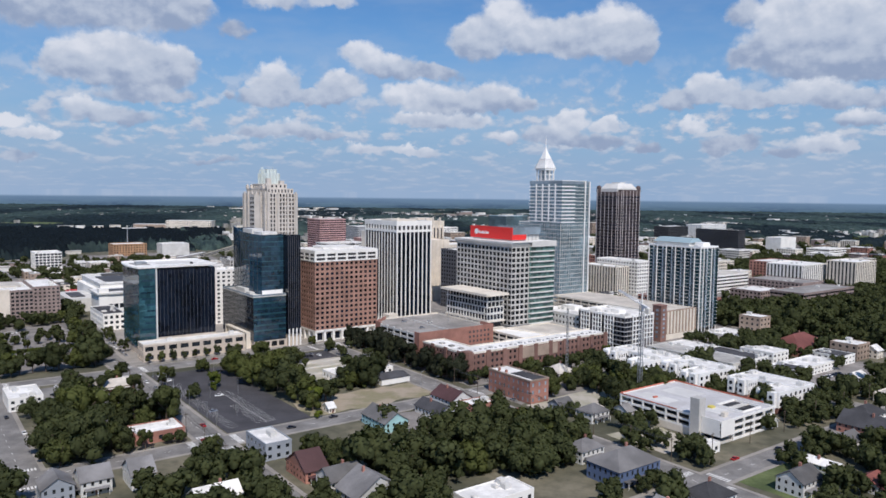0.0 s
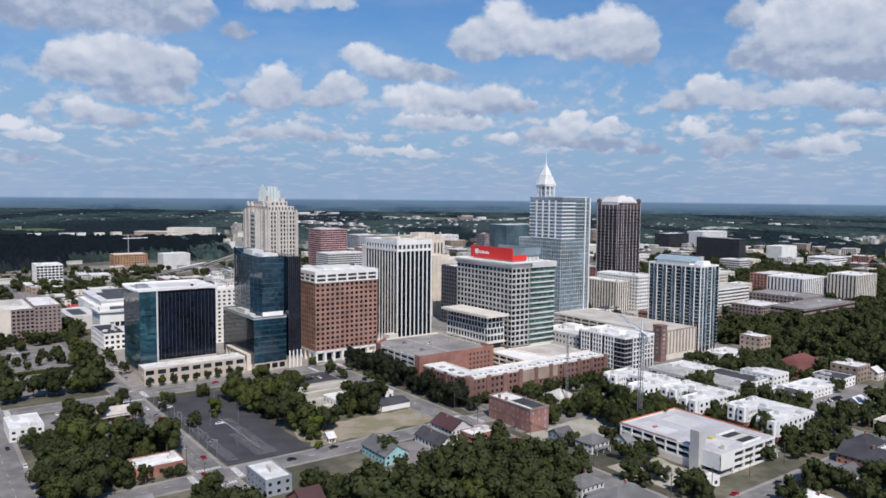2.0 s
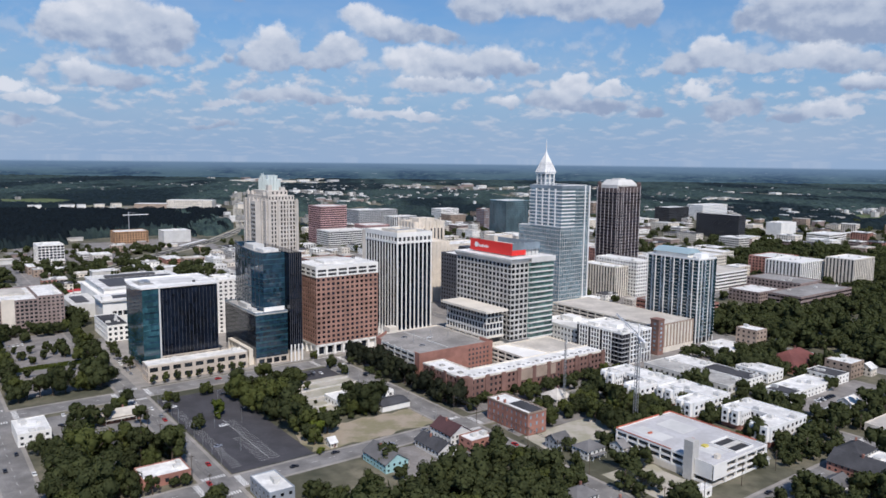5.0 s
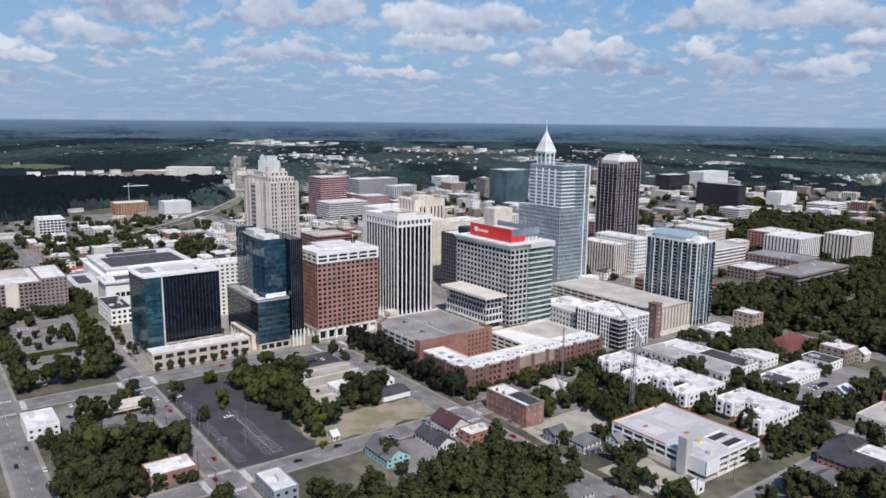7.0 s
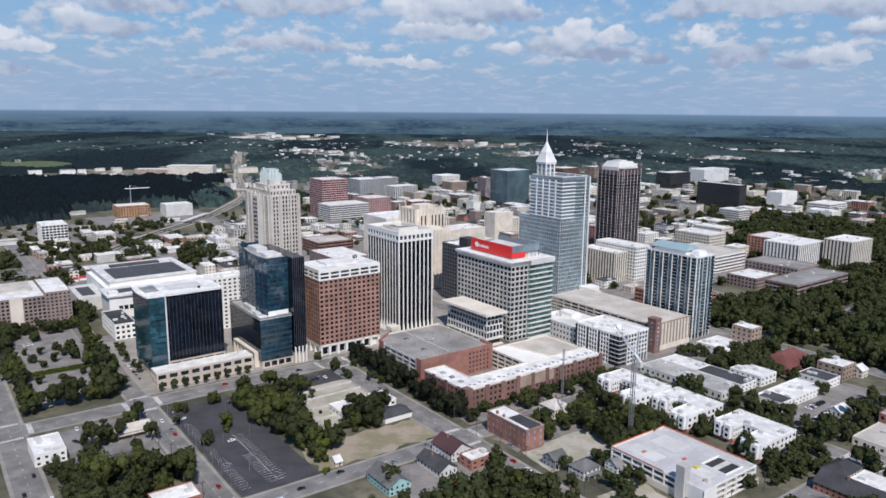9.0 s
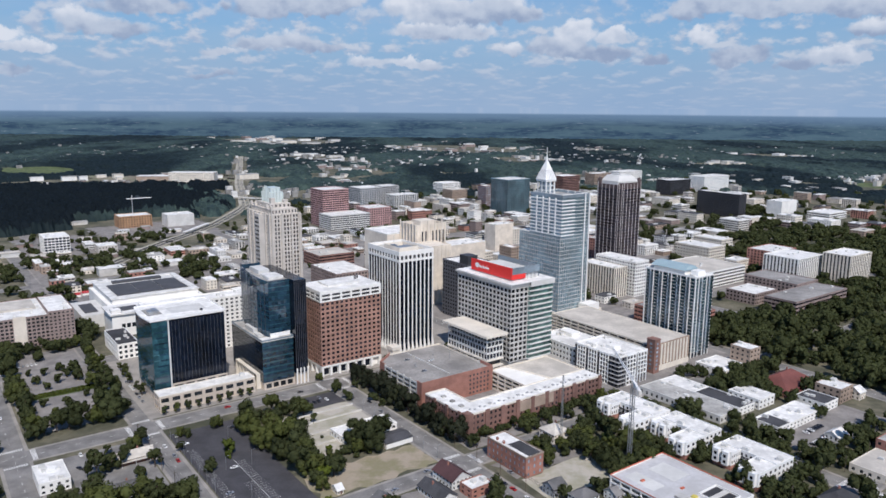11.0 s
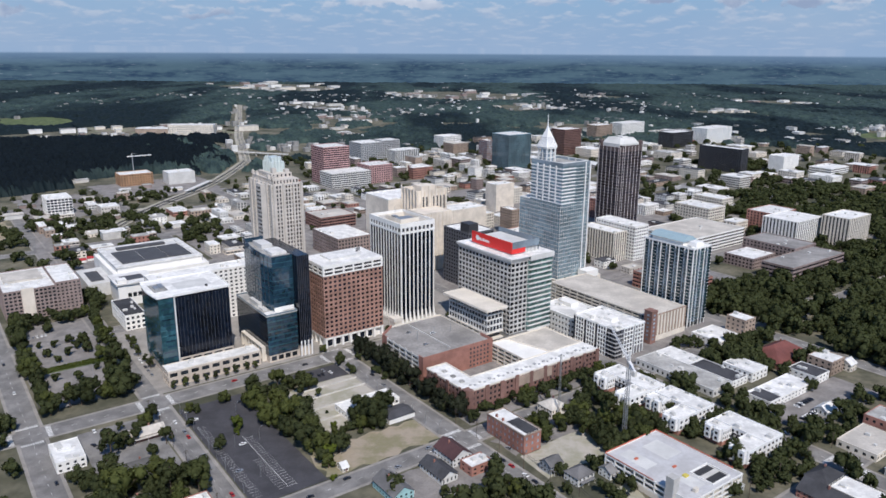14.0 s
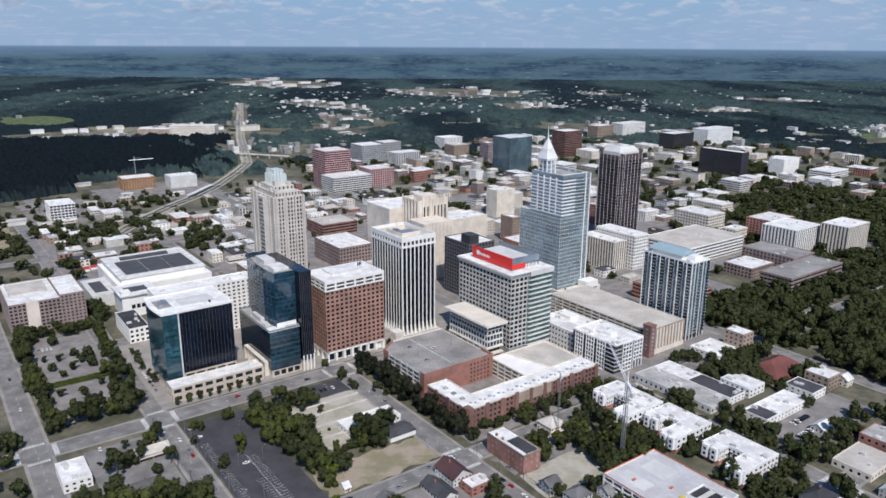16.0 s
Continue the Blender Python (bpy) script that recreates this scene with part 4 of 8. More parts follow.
def striped_tower():
    t = thing("striped_office_tower", at(335, 518), "white office tower with dark vertical window strips", "office tower")
    W, D, H, n, m = 36, 52, 91, 8, 11
    part("core", Geo().box(0.4, W - 0.4, 0.4, D - 0.4, 3, 82), "dark_metal", t)
    pier = Geo().box(-0.52, 0.52, -0.75, 0.75, 0, 80).mesh("pier", "white_wall")
    flare = Geo().prism([(-1, -2.2), (1, -2.2), (1, 0.8), (-1, 0.8)], 0, 9, [(-0.75, -0.75), (0.75, -0.75), (0.75, 0.75), (-0.75, 0.75)]).mesh("pier_foot", "white_wall")
    flare_l = Geo().prism([(-2.2, -1), (0.8, -1), (0.8, 1), (-2.2, 1)], 0, 9, [(-0.75, -0.75), (0.75, -0.75), (0.75, 0.75), (-0.75, 0.75)]).mesh("pier_foot", "white_wall")
    for j in range(n + 1):
        x = 0.75 + (W - 1.5) * j / n
        for y in (0.75, D - 0.75):
            part("pier", pier, "white_wall", t, place=(x, y, 3))
        part("pier_foot", flare, "white_wall", t, place=(x, 0.75, 0.1))
    pier = Geo().box(-0.75, 0.75, -0.52, 0.52, 0, 80).mesh("pier", "white_wall")
    for j in range(1, m):
        y = 0.75 + (D - 1.5) * j / m
        for x in (0.75, W - 0.75):
            part("pier", pier, "white_wall", t, place=(x, y, 3))
        part("pier_foot", flare_l, "white_wall", t, place=(0.75, y, 0.1))
    fx, fy = (W - 1.5) / n - 1.5, (D - 1.5) / m - 1.5
    for i in range(20):
        z = 4 + i * 3.9
        for j in range(n):
            part("window", pane_mesh(fx, 3.7, "x", "glass_black"), "glass_black", t, place=(1.5 + j * (fx + 1.5), 0.395, z))
        for j in range(m):
            if i * m + j < 130:
                part("window", pane_mesh(fy, 3.7, "y", "glass_black"), "glass_black", t, place=(0.395, 1.5 + j * (fy + 1.5), z))
    g = Geo()
    for i in range(11, 20):
        for j in range(m):
            if i * m + j >= 130:
                g.box(0.33, 0.39, 1.5 + j * (fy + 1.5), 1.5 + j * (fy + 1.5) + fy, 4 + i * 3.9, 7.7 + i * 3.9)
    part("window_field", g, "glass_black", t, kind="stuff")
    g = Geo().box(0.6, W - 0.6, 0.6, D - 0.6, 82, 88)
    g.box(-0.2, W + 0.2, -0.2, D + 0.2, 81.5, 83.6).box(-0.2, W + 0.2, -0.2, D + 0.2, 87, 88)
    parapet(g, -0.2, W + 0.2, -0.2, D + 0.2, 88, 3.0, 0.8)
    for j in range(n + 1):
        x = (W - 1.6) * j / n
        g.box(x, x + 1.6, -0.18, 0.6, 83.5, 87.1)
    for j in range(1, m + 1):
        y = (D - 1.6) * j / m
        g.box(-0.18, 0.6, y, y + 1.6, 83.5, 87.1)
    part("crown", g, "white_wall", t, "white crown with square openings")
    part("crown_louvre", Geo().box(0.5, W - 0.5, 0.5, D - 0.5, 83.6, 87), "dark_metal", t)
    part("roof", Geo().box(0.6, W - 0.6, 0.6, D - 0.6, 88, 88.3), "roof_tan", t)
    part("roof_unit", parapet(Geo(), 8, 28, 12, 38, 88.3, 3.6, 0.4), "cream", t)
    part("cooling_tower", Geo().box(11, 25, 16, 26, 88.3, 91).box(12, 16, 28, 34, 88.3, 91.5), "steel", t)
    part("mast", Geo().tube(20, 40, 88.3, 98, 0.18), "steel", t)
    part("base", Geo().box(-3, W + 3, -3, D + 3, 0, 0.6), "concrete", t)


def sign_tower():
    t = thing("sign_tower", at(371, 414, 2.5), "pale concrete office tower with a red rooftop sign", "office tower")
    punched(t, 0, 18, 0, 68, 12, 72, 4, 15, 15, "grey_concrete", "glass", 0.22, 0.32, 0.7, 240)
    part("lower_wall", Geo().box(0.3, 43, 1, 68, -2.45, 12), "concrete", t)
    # green glass front, stepped forward in two bows
    part("green_glass", Geo().box(18, 43.4, -1.4, 60, 12, 72), "glass_green", t)
    glass_wall(t, "x", 18.2, 43.2, -1.4, 12, 72, 12, 15, "glass_green", False, 0.1, 10)
    for i in range(16):
        z = 12 + i * 4
        part("floor_band", Geo().prism([(17.9, -1.5), (19, -2.6), (30, -3.0), (42.6, -2.6), (43.8, -1.4), (43.8, 60), (17.9, 60)], z, z + 0.9), "light_grey", t)
    g = Geo().prism([(0, 0), (18, 0), (18, 68), (0, 68)], 72, 74.5, [(-1.6, -1.6), (18, -1.6), (18, 69.6), (-1.6, 69.6)])
    g.box(-1.6, 18, -1.6, 69.6, 74.5, 75.6)
    part("cornice", g, "light_grey", t, "flared pale cornice")
    part("roof", Geo().box(-1.4, 44, -2.5, 69, 75.6, 76.0), "roof_white", t)
    part("roof_edge", Geo().box(18.1, 44.2, -3, -2.4, 72, 76.2).box(43.8, 44.4, -2.4, 60, 72, 76.2), "light_grey", t)
    # sign screens
    part("penthouse", Geo().box(7.5, 36, 8.5, 56, 76, 82), "light_grey", t)
    sign = part("sign_screen", Geo().box(6.2, 6.8, 7, 58, 77, 86.5).box(6.8, 21, 7, 7.5, 77, 81), "red_sign", t, "red painted sign wall")
    disc = Geo()
    ring = [(6.12, 50 + 2.6 * math.cos(a * math.pi / 8), 82 + 2.2 * math.sin(a * math.pi / 8)) for a in range(16)]
    disc.v, disc.f = ring, [tuple(range(16))]
    part("sign_disc", disc, "white_panel", sign, "white round emblem")
    for k, h in enumerate((2.2, 1.6, 2.4, 1.6, 2.2, 1.7)):
        part("sign_bar", Geo().box(6.08, 6.2, 45.5 - k * 2.1, 47 - k * 2.1, 80.4, 80.4 + h), "white_panel", sign, "white lettering bar")
    part("glass_screen", Geo().box(7, 36, 7, 7.3, 81, 86.5).box(35.7, 36, 7.3, 58, 77, 86), "glass_pale", t, "pale glass rooftop screen")
    for k in range(8):
        part("screen_post", Geo().box(7 + k * 4.1, 7.3 + k * 4.1, 7.3, 7.6, 76, 87), "steel", t)


def annex():
    t = thing("deck_pavilion", at(348, 415), "cream office pavilion with an overhanging flat roof", "building")
    L = 53
    punched(t, 1.5, 18, 1.5, L - 1.5, 20, 30.5, 5, 14, 2, "light_grey", "glass_black", 0.16, 0.3, 0.8, 60)
    part("loft_glass", Geo().box(3, 17, 3, L - 3, 30.5, 38.6), "glass", t, "dark set-back upper storeys")
    for j in range(14):
        part("post", Geo().box(1.6, 2.1, 2 + j * 3.75, 2.5 + j * 3.75, 30.5, 38.9), "light_grey", t)
    for j in range(5):
        part("post", Geo().box(2 + j * 3.8, 2.5 + j * 3.8, 1.6, 2.1, 30.5, 38.9), "light_grey", t)
    part("floor_slab", Geo().box(1.2, 18.3, 1.2, L - 1.2, 34.2, 34.9), "light_grey", t)
    part("roof", Geo().box(-2.2, 19.6, -2.2, L + 1.8, 38.9, 40.6), "cream", t)
    part("roof_top", Geo().box(-1.2, 18.6, -1.2, L + 0.8, 40.6, 40.8), "cream", t)
    for j in range(7):
        part("stilt", Geo().box(1.0, 2.0, 2 + j * 8.0, 3 + j * 8.0, 0.1, 20), "cream", t)
    # near-black block: the shade under the stilted floors, put in as colour
    part("core", Geo().box(4.5, 18, 5, L - 2, 0.1, 19.6), "dark_metal", t)
    for z in (13.2, 19):
        part("floor_slab", Geo().box(0.8, 18.4, 0.8, L - 0.8, z, z + 1.2), "cream", t)


def parking_decks():
    t = thing("brick_parking_deck", at(282, 407), "red brick parking deck with open white-railed levels", "parking deck")
    W, D, H = 65, 69, 19
    outline = [(0, 0), (W, 0), (W, D), (16, D), (0, D - 12)]
    for i in range(6):
        part("deck_slab", Geo().prism(outline, i * 3.4 + 0.05, i * 3.4 + 0.5), "concrete", t)
    # near-black fill stands for the shade inside the open levels
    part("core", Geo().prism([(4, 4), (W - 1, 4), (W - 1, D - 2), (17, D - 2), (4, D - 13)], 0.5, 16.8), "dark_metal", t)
    part("brick_wall", Geo().box(0.3, W - 0.3, -0.4, 0.3, 0, H + 1), "red_brick", t)
    part("brick_wall", Geo().box(-0.45, 0.3, -0.42, 6, 0, H + 1), "red_brick", t)
    part("brick_wall", Geo().box(-0.4, 0.3, D - 20, D - 12.2, 0, H + 1), "red_brick", t)
    part("brick_wall", Geo().prism([(-0.4, D - 12.2), (0.3, D - 12.2), (16.4, D - 0.2), (16, D + 0.4)], 0, H + 1), "red_brick", t)
    part("brick_wall", Geo().box(W - 0.3, W + 0.4, -0.42, 14, 0, H + 1), "red_brick", t)
    for i in range(6):
        z = i * 3.4
        part("rail", Geo().box(-0.35, 0.1, 6, D - 20, z + 0.3, z + 1.6), "light_grey", t)
    for j in range(6):
        y = 6 + j * (D - 26) / 5
        part("pier", Geo().box(-0.5, 0.2, y - 0.5, y + 0.5, 0, H + 0.6), "light_grey", t)
    for i in range(5):
        for j in range(6):
            part("opening", pane_mesh(1.5, 1.7, "x", "dark_metal"), "dark_metal", t, place=(43 + j * 3.4, -0.405, 1.6 + i * 3.4))
    part("roof", Geo().prism([(0.3, 0.3), (W, 0.3), (W, D), (16, D), (0.3, D - 12)], 17.5, 17.8), "deck_grey", t, "stained warm grey concrete top level")
    part("parapet", Geo().box(16, W, D - 0.4, D, 17.8, 19).box(W - 0.3, W, 14, D, 17.8, 19), "cream", t)
    part("ramp_kerb", Geo().box(30, 30.6, 8, D - 4, 17.8, 18.5), "light_grey", t)
    for k in range(3):
        part("lamp_post", Geo().tube(18 + k * 16, 34, 17.8, 25, 0.14).box(17.2 + k * 16, 18.8 + k * 16, 33.8, 34.2, 25, 25.25), "steel", t)

    t = thing("cream_parking_deck", at(349, 369), "cream concrete parking deck with a tan top level", "parking deck")
    for i in range(5):
        part("deck_slab", Geo().box(0, 60, 0, 42, i * 3.3 + 0.05, i * 3.3 + 0.4), "cream", t)
    for i in range(5):
        z = i * 3.3
        part("rail", Geo().box(-0.3, 0.2, 0, 41.6, z, z + 1.4), "cream", t)
        part("rail", Geo().box(-0.3, 60, 41.7, 42.2, z, z + 1.4), "cream", t)
    part("front_wall", Geo().box(0.2, 59.7, -0.3, 0.2, 0, 14.4), "cream", t)
    part("side_wall", Geo().box(59.8, 60.3, -0.3, 41.6, 0, 14.4), "cream", t)
    for j in range(6):
        part("pier", Geo().box(-0.45, 0.3, j * 8.1, j * 8.1 + 0.9, 0, 14.6), "cream", t)
    # solid dark box in place of the shaded deck interior
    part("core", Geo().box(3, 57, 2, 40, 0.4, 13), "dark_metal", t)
    part("ramp", Geo().prism([(0.5, 0.5), (26, 0.5), (14, 41), (0.5, 41)], 13.6, 14.0), "white_wall", t, "pale ramp roof")
    part("roof", Geo().prism([(27, 1), (58, 1), (58, 41), (15, 41)], 13.6, 13.9), "roof_tan", t, "tan top level")
    part("ramp_wall", Geo().prism([(26, 0.5), (27, 0.5), (15, 41), (14, 41)], 13.6, 15), "cream", t)


def corner_block():
    t = thing("corner_brick_block", at(278, 350), "long brown brick block with a stepped white roof", "building")
    punched(t, 0, 129, 0, 18, 0.1, 15.5, 34, 4, 4, "dark_brick", "glass", 0.52, 0.5, 0.35, 200, "f")
    punched(t, 0.0, 17, 18.05, 47, 0.1, 15.5, 4, 8, 4, "dark_brick", "glass", 0.52, 0.5, 0.35, 60, "l")
    for j in range(10):
        x = 2 + j * 13.6
        part("pilaster", Geo().box(x, x + 3.2, -0.7, 0, 0.1, 17 if j % 2 else 16.4), "dark_brick", t)
    for j in range(3):
        part("pilaster", Geo().box(-0.7, 0, 6 + j * 14, 9 + j * 14, 0.1, 17), "dark_brick", t)
    part("corner_turret", Geo().prism([(-1.5, 0.6), (0.6, -1.5), (4, -1.5), (4, 4), (-1.5, 4)], 0.1, 17.6), "dark_brick", t)
    part("loggia", Geo().box(46, 78, -0.6, -0.05, 8, 15), "tan_brick", t, "tan brick bay")
    g = Geo().box(0.5, 128.5, 0.5, 17.5, 15.5, 15.8).box(0.5, 16.5, 17.5, 46.5, 15.5, 15.8)
    part("roof", g, "roof_white", t)
    g = Geo()
    g.box(-0.1, 129.1, -0.1, 0.5, 15.5, 16.6).box(17, 129.1, 17.5, 18.1, 15.5, 16.6).box(-0.1, 0.5, 0.5, 47.1, 15.5, 16.6).box(16.5, 17.1, 18.1, 47.1, 15.5, 16.6).box(0.5, 16.5, 46.6, 47.1, 15.5, 16.6)
    part("parapet", g, "cream", t)
    rnd = random.Random(4)
    small_box = Geo().box(0, 1.2, 0, 1.1, 0, 0.7).mesh("vent_box", "grey_panel")
    for j in range(14):
        x = 8 + j * 8.5
        part("roof_unit", Geo().box(x, x + rnd.uniform(1.2, 2.2), 7, rnd.uniform(8.2, 9.2), 15.8, 15.8 + rnd.uniform(0.6, 1.0)), "grey_panel", t)
        part("vent_box", small_box, "grey_panel", t, place=(x + 3, 5.5, 15.8))
    for j in range(3):
        part("roof_unit", Geo().box(6, 9, 14 + j * 10, 17 + j * 10, 15.8, 16.8), "roof_grey", t)


def apartments_white():
    t = thing("apartment_block", at(429, 353), "white apartment block with dark recessed balconies", "apartment block")
    W, D = 34, 46
    punched(t, 0, W, 0, D, 0.1, 24, 10, 12, 7, "slate_panel", "glass_black", 0.4, 0.35, 0.6, 110)
    for x0, n, low in ((8.5, 3, 0), (21.5, 3, 2)):
        frame_bars = Geo()
        for k in range(n + 1):
            frame_bars.box(x0 + k * 3.5, x0 + 0.55 + k * 3.5, -1.0, -0.06, 0.1, 25.5)
        for i in range(low, 8):
            frame_bars.box(x0, x0 + n * 3.5 + 0.55, -0.9, -0.08, 0.1 + i * 3.42, (0.75 if i < 7 else 1.5) + i * 3.42)
        part("balcony_frame", frame_bars, "white_panel", t)
    for y0, n in ((10, 3), (22, 3), (34, 3)):
        frame_bars = Geo()
        for k in range(n + 1):
            frame_bars.box(-1.0, -0.06, y0 + k * 2.8, y0 + 0.5 + k * 2.8, 0.1, 25.5)
        for i in range(8):
            frame_bars.box(-0.9, -0.08, y0, y0 + n * 2.8 + 0.5, 0.1 + i * 3.42, (0.7 if i < 7 else 1.5) + i * 3.42)
        part("balcony_frame", frame_bars, "white_panel", t)
    for i in range(1, 7):
        part("corner_balcony", Geo().box(-1.6, 7.5, -1.6, -0.05, 0.1 + i * 3.42, 0.35 + i * 3.42).box(-1.6, -0.05, -0.05, 9, 0.1 + i * 3.42, 0.35 + i * 3.42), "grey_panel", t, "grey corner balcony")
    flat_roof(t, 0, W, 0, D, 24, "roof_white", "white_wall", 1.6, 9, 12)
    part("stair_head", Geo().box(12, 20, 16, 24, 24.2, 27), "white_wall", t)
    part("stair_head", Geo().box(6, 11, 32, 40, 24.2, 26.6), "white_wall", t)

    t = thing("white_low_block", at(432, 401), "white low block with square windows behind the parking deck", "building")
    punched(t, 0, 36, 0, 46, 0.1, 18, 9, 12, 4, "white_wall", "glass", 0.45, 0.5, 0.5, 90)
    flat_roof(t, 0, 36, 0, 46, 18, "roof_white", "white_wall", 1.2, 6, 13)
    part("roof_terrace", Geo().box(4, 16, 6, 22, 18.25, 18.6), "light_grey", t)
    part("stair_head", Geo().box(20, 30, 24, 38, 18.25, 21.5), "white_wall", t)

    t = thing("tan_parking_deck", at(480, 360), "tan parking deck with striped end wall and brick stair tower", "parking deck")
    for i in range(8):
        part("deck_slab", Geo().box(0, 47, 0, 118, i * 3.1 + 0.05, i * 3.1 + 0.4), "concrete", t)
    for i in range(8):
        z = i * 3.1
        part("rail", Geo().box(-0.2, 0.3, 10, 117.6, z, z + 1.3), "cream", t)
        part("rail", Geo().box(46.7, 47.2, 0.5, 117.6, z, z + 1.3), "cream", t)
        part("rail", Geo().box(0.3, 46.7, 117.7, 118.2, z, z + 1.3), "cream", t)
    for j in range(12):
        part("pier", Geo().box(-0.35, 0.4, 10 + j * 9.2, 11 + j * 9.2, 0, 23), "cream", t)
    # dark block gives the gloom between the slabs by its colour
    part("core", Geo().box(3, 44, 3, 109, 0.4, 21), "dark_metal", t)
    part("end_wall", Geo().box(0, 47, -0.2, 0.4, 0.1, 23.6), "tan_brick", t)
    strip = Geo().box(0, 1.7, -0.5, -0.2, 5, 22.5).mesh("pilaster", "cream")
    for j in range(9):
        part("pilaster", strip, "cream", t, place=(9 + j * 4.2, 0, 0))
    part("end_base", Geo().box(0, 47, -0.6, -0.2, 0.1, 4.5), "cream", t)
    part("roof", Geo().box(0.3, 46.7, 0.5, 117.5, 22.1, 22.4), "roof_tan", t)
    part("stair_tower", Geo().box(-3, 4, -3, 5, 0.1, 28).box(-3.3, 4.3, -3.3, 5.3, 28, 29), "dark_brick", t, "brick stair tower")
    for i in range(7):
        part("window", pane_mesh(2.2, 1.7, "x", "glass_pale"), "glass_pale", t, place=(-0.6, -3.005, 3.2 + i * 3.5))
        part("window", pane_mesh(2.2, 1.7, "y", "glass_pale"), "glass_pale", t, place=(-3.005, -0.4, 3.2 + i * 3.5))


def apartment_tower():
    t = thing("apartment_tower", at(535, 363), "slender blue glass apartment tower with white frames and balconies", "apartment tower")
    W, D, H, fl = 25, 53, 71, 22
    part("curtain_glass", Geo().box(0.6, W - 0.6, 0.6, D - 0.6, 5, H), "glass_aqua", t)
    glass_wall(t, "x", 0.6, W - 0.6, 0.6, 5, H, 10, fl, "glass_aqua", False, 0.1, 11)
    glass_wall(t, "y", 0.6, D - 0.6, 0.6, 5, H, 24, fl, "glass_aqua", False, 0.1, 12)
    fh = (H - 5) / fl
    for i in range(fl + 1):
        z = 5 + i * fh
        part("floor_band", Geo().box(0.4, W - 0.4, 0.4, D - 0.4, z - 0.25, z + 0.15), "light_grey", t)
    upright = Geo().box(-0.3, 0.3, -0.34, 0.34, 0, H + 1).mesh("frame_pier", "white_panel")
    ys = [0.4, 6, 9.5, 15.5, 19, 25, 28.5, 34.5, 38, 44, 47.5, 52.6]
    for y in ys:
        part("frame_pier", upright, "white_panel", t, place=(0.2, y, 0.1))
    for x in (0.4, 5, 9.5, 16, 20, 24.6):
        part("frame_pier", upright, "white_panel", t, place=(x, 0.2, 0.1))
    rail = Geo().box(-1.5, 0.4, 0, 2.9, 0, 0.2).box(-1.5, -1.4, 0, 2.9, 0.2, 1.2).mesh("balcony", "glass_pale")
    for y in (6.4, 15.9, 25.4, 34.9, 44.4):
        for i in range(fl):
            part("balcony", rail, "glass_pale", t, place=(0.2, y, 5 + i * fh))
    rail = Geo().box(0, 3.2, -1.5, 0.4, 0, 0.2).box(0, 3.2, -1.5, -1.4, 0.2, 1.2).mesh("balcony", "glass_pale")
    for i in range(fl):
        part("balcony", rail, "glass_pale", t, place=(5.8, 0.2, 5 + i * fh))
        part("balcony", rail, "glass_pale", t, place=(16.5, 0.2, 5 + i * fh))
    part("lobby", Geo().box(0.8, W - 0.8, 0.8, D - 0.8, 0.1, 5), "glass", t)
    part("roof", Geo().box(0, W, 0, D, H, H + 0.5), "roof_white", t)
    part("penthouse", Geo().box(5, 22, 15, 48, H + 0.5, H + 4), "white_wall", t)
    part("penthouse_roof", Geo().prism([(3, 13.5), (22.5, 13.5), (22.5, 50), (3, 50)], H + 4, H + 7.5, [(9, 14.5), (17, 14.5), (17, 49), (9, 49)]), "pale_blue_roof", t, "pale blue metal roof")
    part("stair_head", Geo().prism([(8, 3.5), (19, 3.5), (19, 12), (8, 12)], H + 0.5, H + 4.5, [(8.6, 4.2), (18.4, 4.2), (18.4, 11.4), (8.6, 11.4)]), "white_panel", t, "white rooftop stair head")
    for x, y in ((4, 7), (21, 20), (21, 44)):
        part("roof_unit", Geo().box(x - 1.2, x + 1.2, y - 1.6, y + 1.6, H + 0.5, H + 2.2), "light_grey", t)
    # rounded glass bay at the street corner
    bay = [(W + 0.9 - 3.4 + 3.4 * math.sin(a * math.pi / 12), 2.2 - 3.4 * math.cos(a * math.pi / 12)) for a in range(7)] + [(W - 2.5, 2.2)]
    drum = part("corner_bay", Geo().prism(bay, 5, H + 0.4), "glass_aqua", t, "rounded glass corner bay")
    ring = [(W - 2.5 + (x - W + 2.5) * 1.05, 2.2 + (y - 2.2) * 1.05) for x, y in bay]
    for i in range(fl + 1):
        part("floor_band", Geo().prism(ring, 4.8 + i * fh, 5.15 + i * fh), "white_panel", drum)
    rail = parapet(Geo(), 0, W, 0, D, H + 0.5, 1.2, 0.2)
    part("parapet", rail, "white_panel", t)


